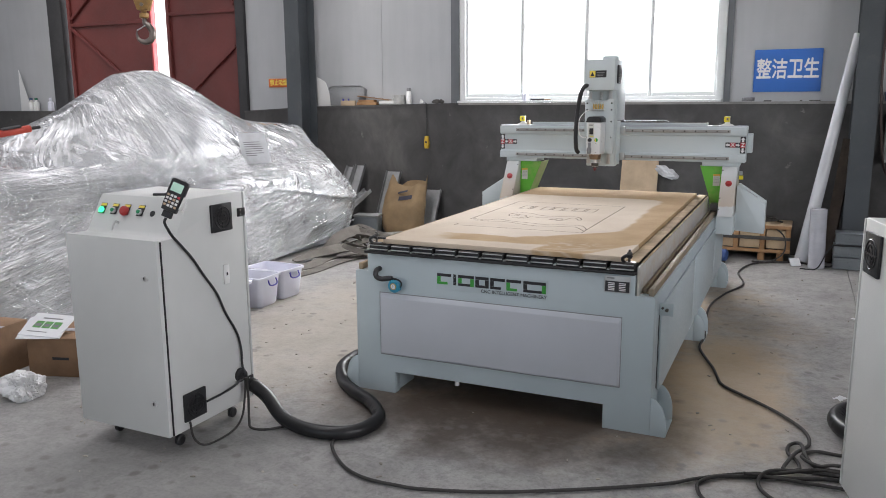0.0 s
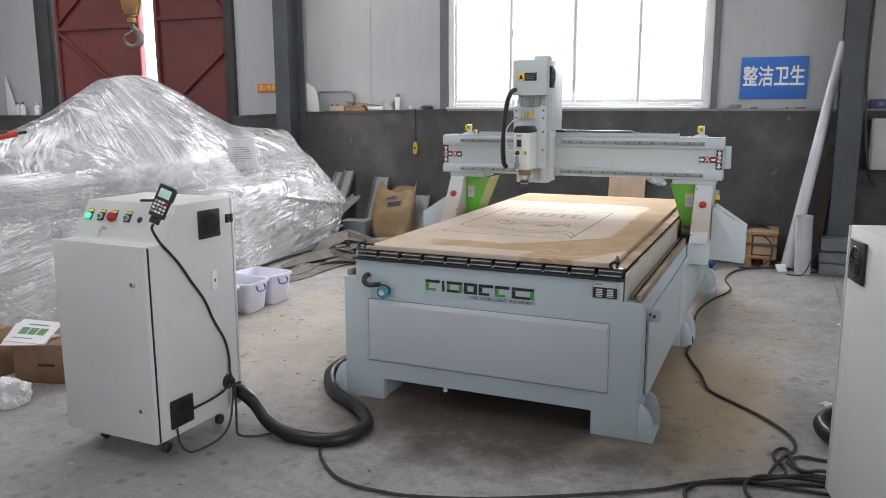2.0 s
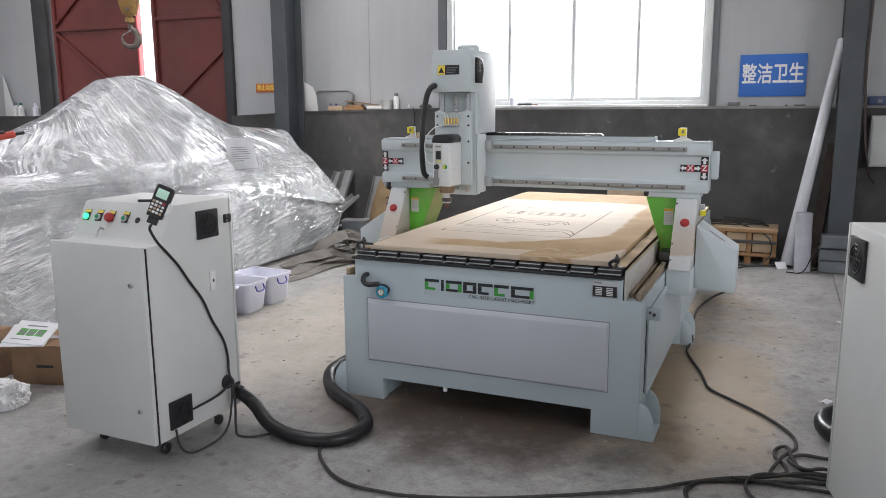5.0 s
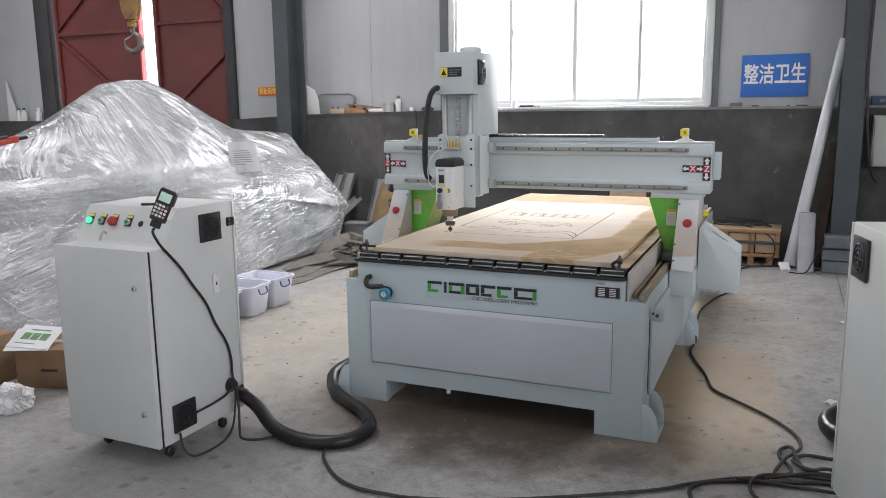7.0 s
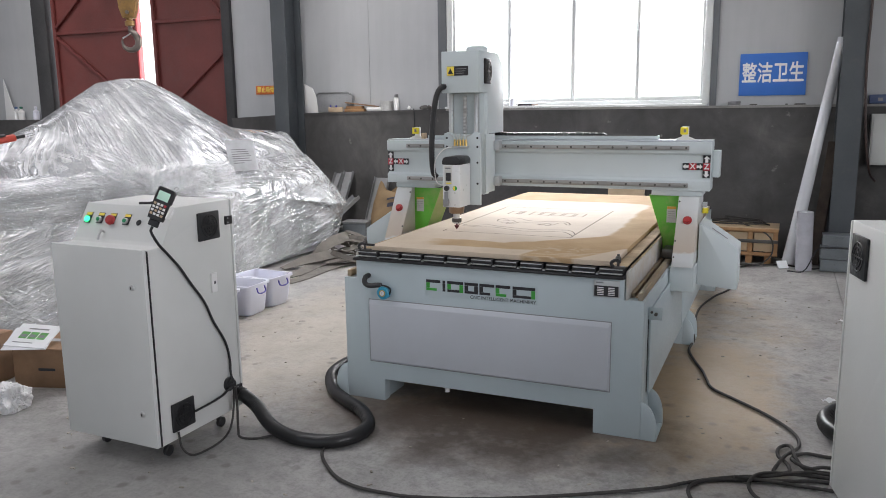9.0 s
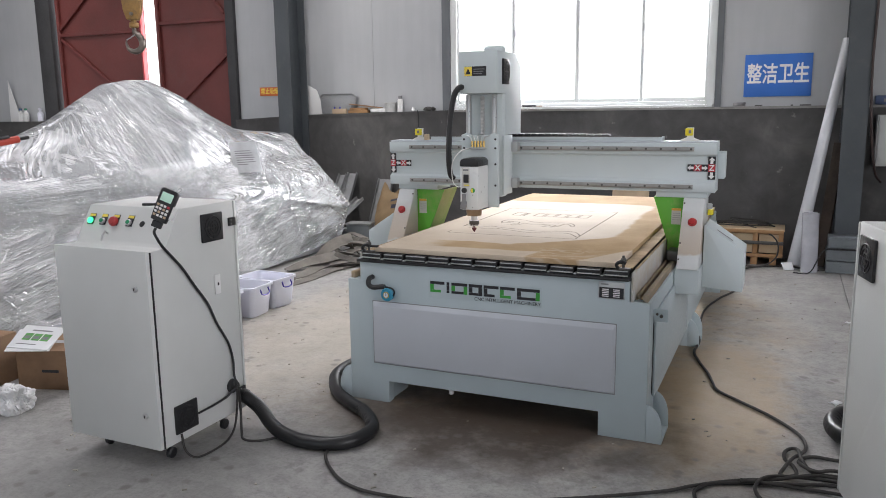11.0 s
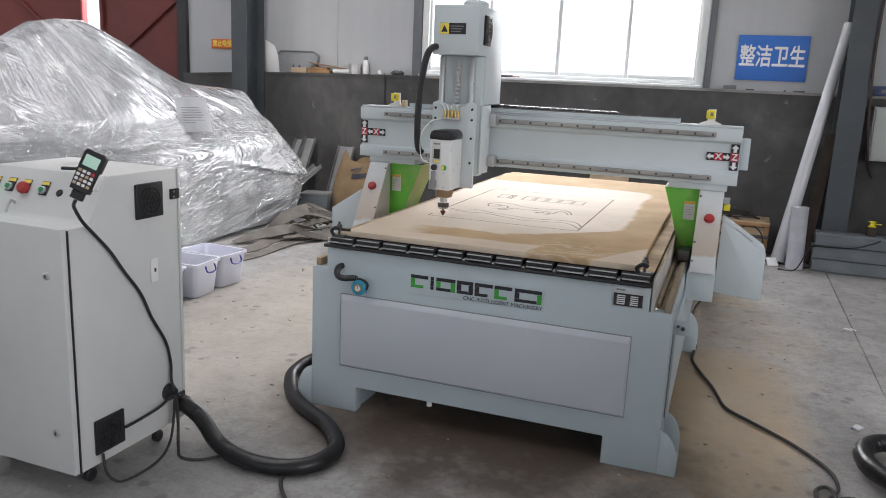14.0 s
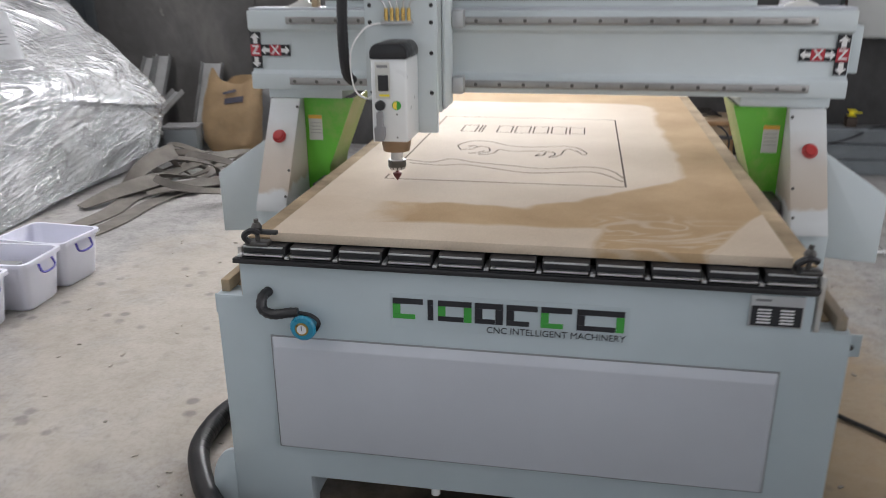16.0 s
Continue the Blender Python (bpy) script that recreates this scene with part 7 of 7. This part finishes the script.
part("cap", rod((0.0205, 0, 0.0065), (0.04, 0, 0.0065), 0.0065, 12), BLACK, t)
random.seed(5)
nu_, nn_ = Vector((0.43, 0.90, 0)).normalized(), Vector((0.82, -0.39, 0.41)).normalized()
nv_ = nn_.cross(nu_)
note_m = Matrix((nu_, nv_, nn_)).transposed().to_4x4()
note_m.translation = Vector((-3.327, 2.454, 1.091)) + nn_ * 0.048
t = thing("delivery_note", "printed paper sheet stuck on the stretch film", "paper sheet", m=note_m)
sh = bmesh.new()
for i in range(9):
    for j in range(8):
        x, y = -0.14 + 0.035 * i, -0.15 + 0.3 * j / 7
        sh.verts.new((x, y, 0.006 * noise.noise((x * 9, y * 9, 3)) + 0.25 * max(0, y - 0.06) ** 1.5 - 0.2 * max(0, x - 0.12)))
sh.verts.ensure_lookup_table()
for i in range(8):
    for j in range(7):
        k = i * 8 + j
        sh.faces.new((sh.verts[k], sh.verts[k + 8], sh.verts[k + 9], sh.verts[k + 1]))
bmesh.ops.solidify(sh, geom=sh.faces[:], thickness=-0.0015)
part("sheet", sh, NOTE_PAPER, t)
for k in range(7):
    part("print_bar", boxed(-0.10, 0.0 + 0.09 * random.random(), 0.055 - 0.022 * k, 0.062 - 0.022 * k, 0.006, 0.007), INK_GREY, t)

# loose chips and scraps about the floor
random.seed(11)
chips = bmesh.new()
for k in range(260):
    x, y = random.uniform(-2.2, 3.2), random.uniform(-1.4, 4.2)
    if -0.85 < x < 0.85 and 0 < y < 3.4:
        continue
    a, w_, d_ = random.uniform(0, 3.14), random.uniform(0.003, 0.013), random.uniform(0.002, 0.006)
    v = [chips.verts.new((x + px * math.cos(a) - py * math.sin(a), y + px * math.sin(a) + py * math.cos(a), z)) for z in (0.0005, random.uniform(0.003, 0.006)) for px, py in ((-w_, -d_), (w_, -d_ * 0.6), (w_ * 0.8, d_), (-w_ * 0.9, d_ * 0.7))]
    for q in ((0, 1, 2, 3), (7, 6, 5, 4), (0, 4, 5, 1), (1, 5, 6, 2), (2, 6, 7, 3), (3, 7, 4, 0)):
        chips.faces.new([v[i] for i in q])
thing("floor_chips", "small pale chips and scraps scattered on the floor", "debris", kind="stuff", bm=chips, material=plain("pale_chips", (0.40, 0.37, 0.32), 0.8, vary=0.5, coarse=2))
for x, y, a in ((1.77, 2.56, 20), (1.60, 0.86, 60), (2.35, 3.35, -10)):
    t = thing("paper_scrap", "small crumpled white paper scrap on the floor", "paper scrap", m=pose(x, y, 0.0, 0, 0, a), group="paper scraps")
    bm = bmesh.new()
    g = [[bm.verts.new((0.012 * i - 0.04, 0.011 * j - 0.02, 0.002 + 0.018 * abs(noise.noise((i * 0.7 + x, j * 0.8 + y, 1.0))))) for j in range(5)] for i in range(7)]
    for i in range(6):
        for j in range(4):
            bm.faces.new((g[i][j], g[i + 1][j], g[i + 1][j + 1], g[i][j + 1]))
    bmesh.ops.solidify(bm, geom=bm.faces[:], thickness=0.0012)
    part("scrap", bm, PAPER, t)

# ---------------------------------------------------------------- floor slabs with sawn joints
def slab(w, d):
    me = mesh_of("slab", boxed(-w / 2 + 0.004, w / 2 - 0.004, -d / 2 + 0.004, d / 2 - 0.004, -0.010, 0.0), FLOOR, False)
    return me


SX, SY = 6.0, 8.4
slab_mesh = slab(SX, SY)
for i in range(-3, 2):
    for j in range(-2, 2):
        o = new("slab", slab_mesh)
        o.parent = floor
        o.location = (1.79 + SX * (i + 0.5), -3.5 + SY * (j + 0.5), 0.0)


def motions():
    gy = [(0.0, 1.900), (0.5, 1.715), (1.0, 1.449), (1.5, 1.185), (2.0, 0.919), (2.5, 0.638), (3.0, 0.375), (3.5, 0.109), (4.0, -0.024), (4.2, -0.026), (6.5, -0.024), (7.0, -0.024), (7.5, 0.0),
          (8.0, 0.0), (8.5, 0.029), (9.0, 0.041), (11.3, 0.02), (11.5, 0.018), (12.0, 0.014), (12.5, 0.031), (13.0, 0.039), (13.5, 0.026), (14.0, -0.004), (14.5, -0.023), (15.0, -0.028), (15.5, -0.040), (16.0, -0.041)]
    hx = [0.327, 0.296, 0.255, 0.212, 0.167, 0.127, 0.083, 0.039, 0.017, 0.016, 0.018, 0.020, 0.003, 0.0, 0.030, 0.042, 0.140, 0.142, 0.130, 0.067, 0.077, 0.067, 0.053, 0.033, 0.029, 0.027, 0.026]
    sz = [(0.0, 0.157), (3.5, 0.155), (4.2, 0.155), (4.6, 0.152), (6.0, 0.003), (6.3, 0.0), (9.0, 0.0), (16.0, 0.0)]
    walk(GANTRY, [(t, pose(0, y, 0)) for t, y in gy])
    walk(HEAD, [(t, pose(-0.44 + x, y, 0)) for (t, y), x in zip(gy, hx)])
    walk(SLIDE, [(t, pose(0, 0, z)) for t, z in sz])


motions()
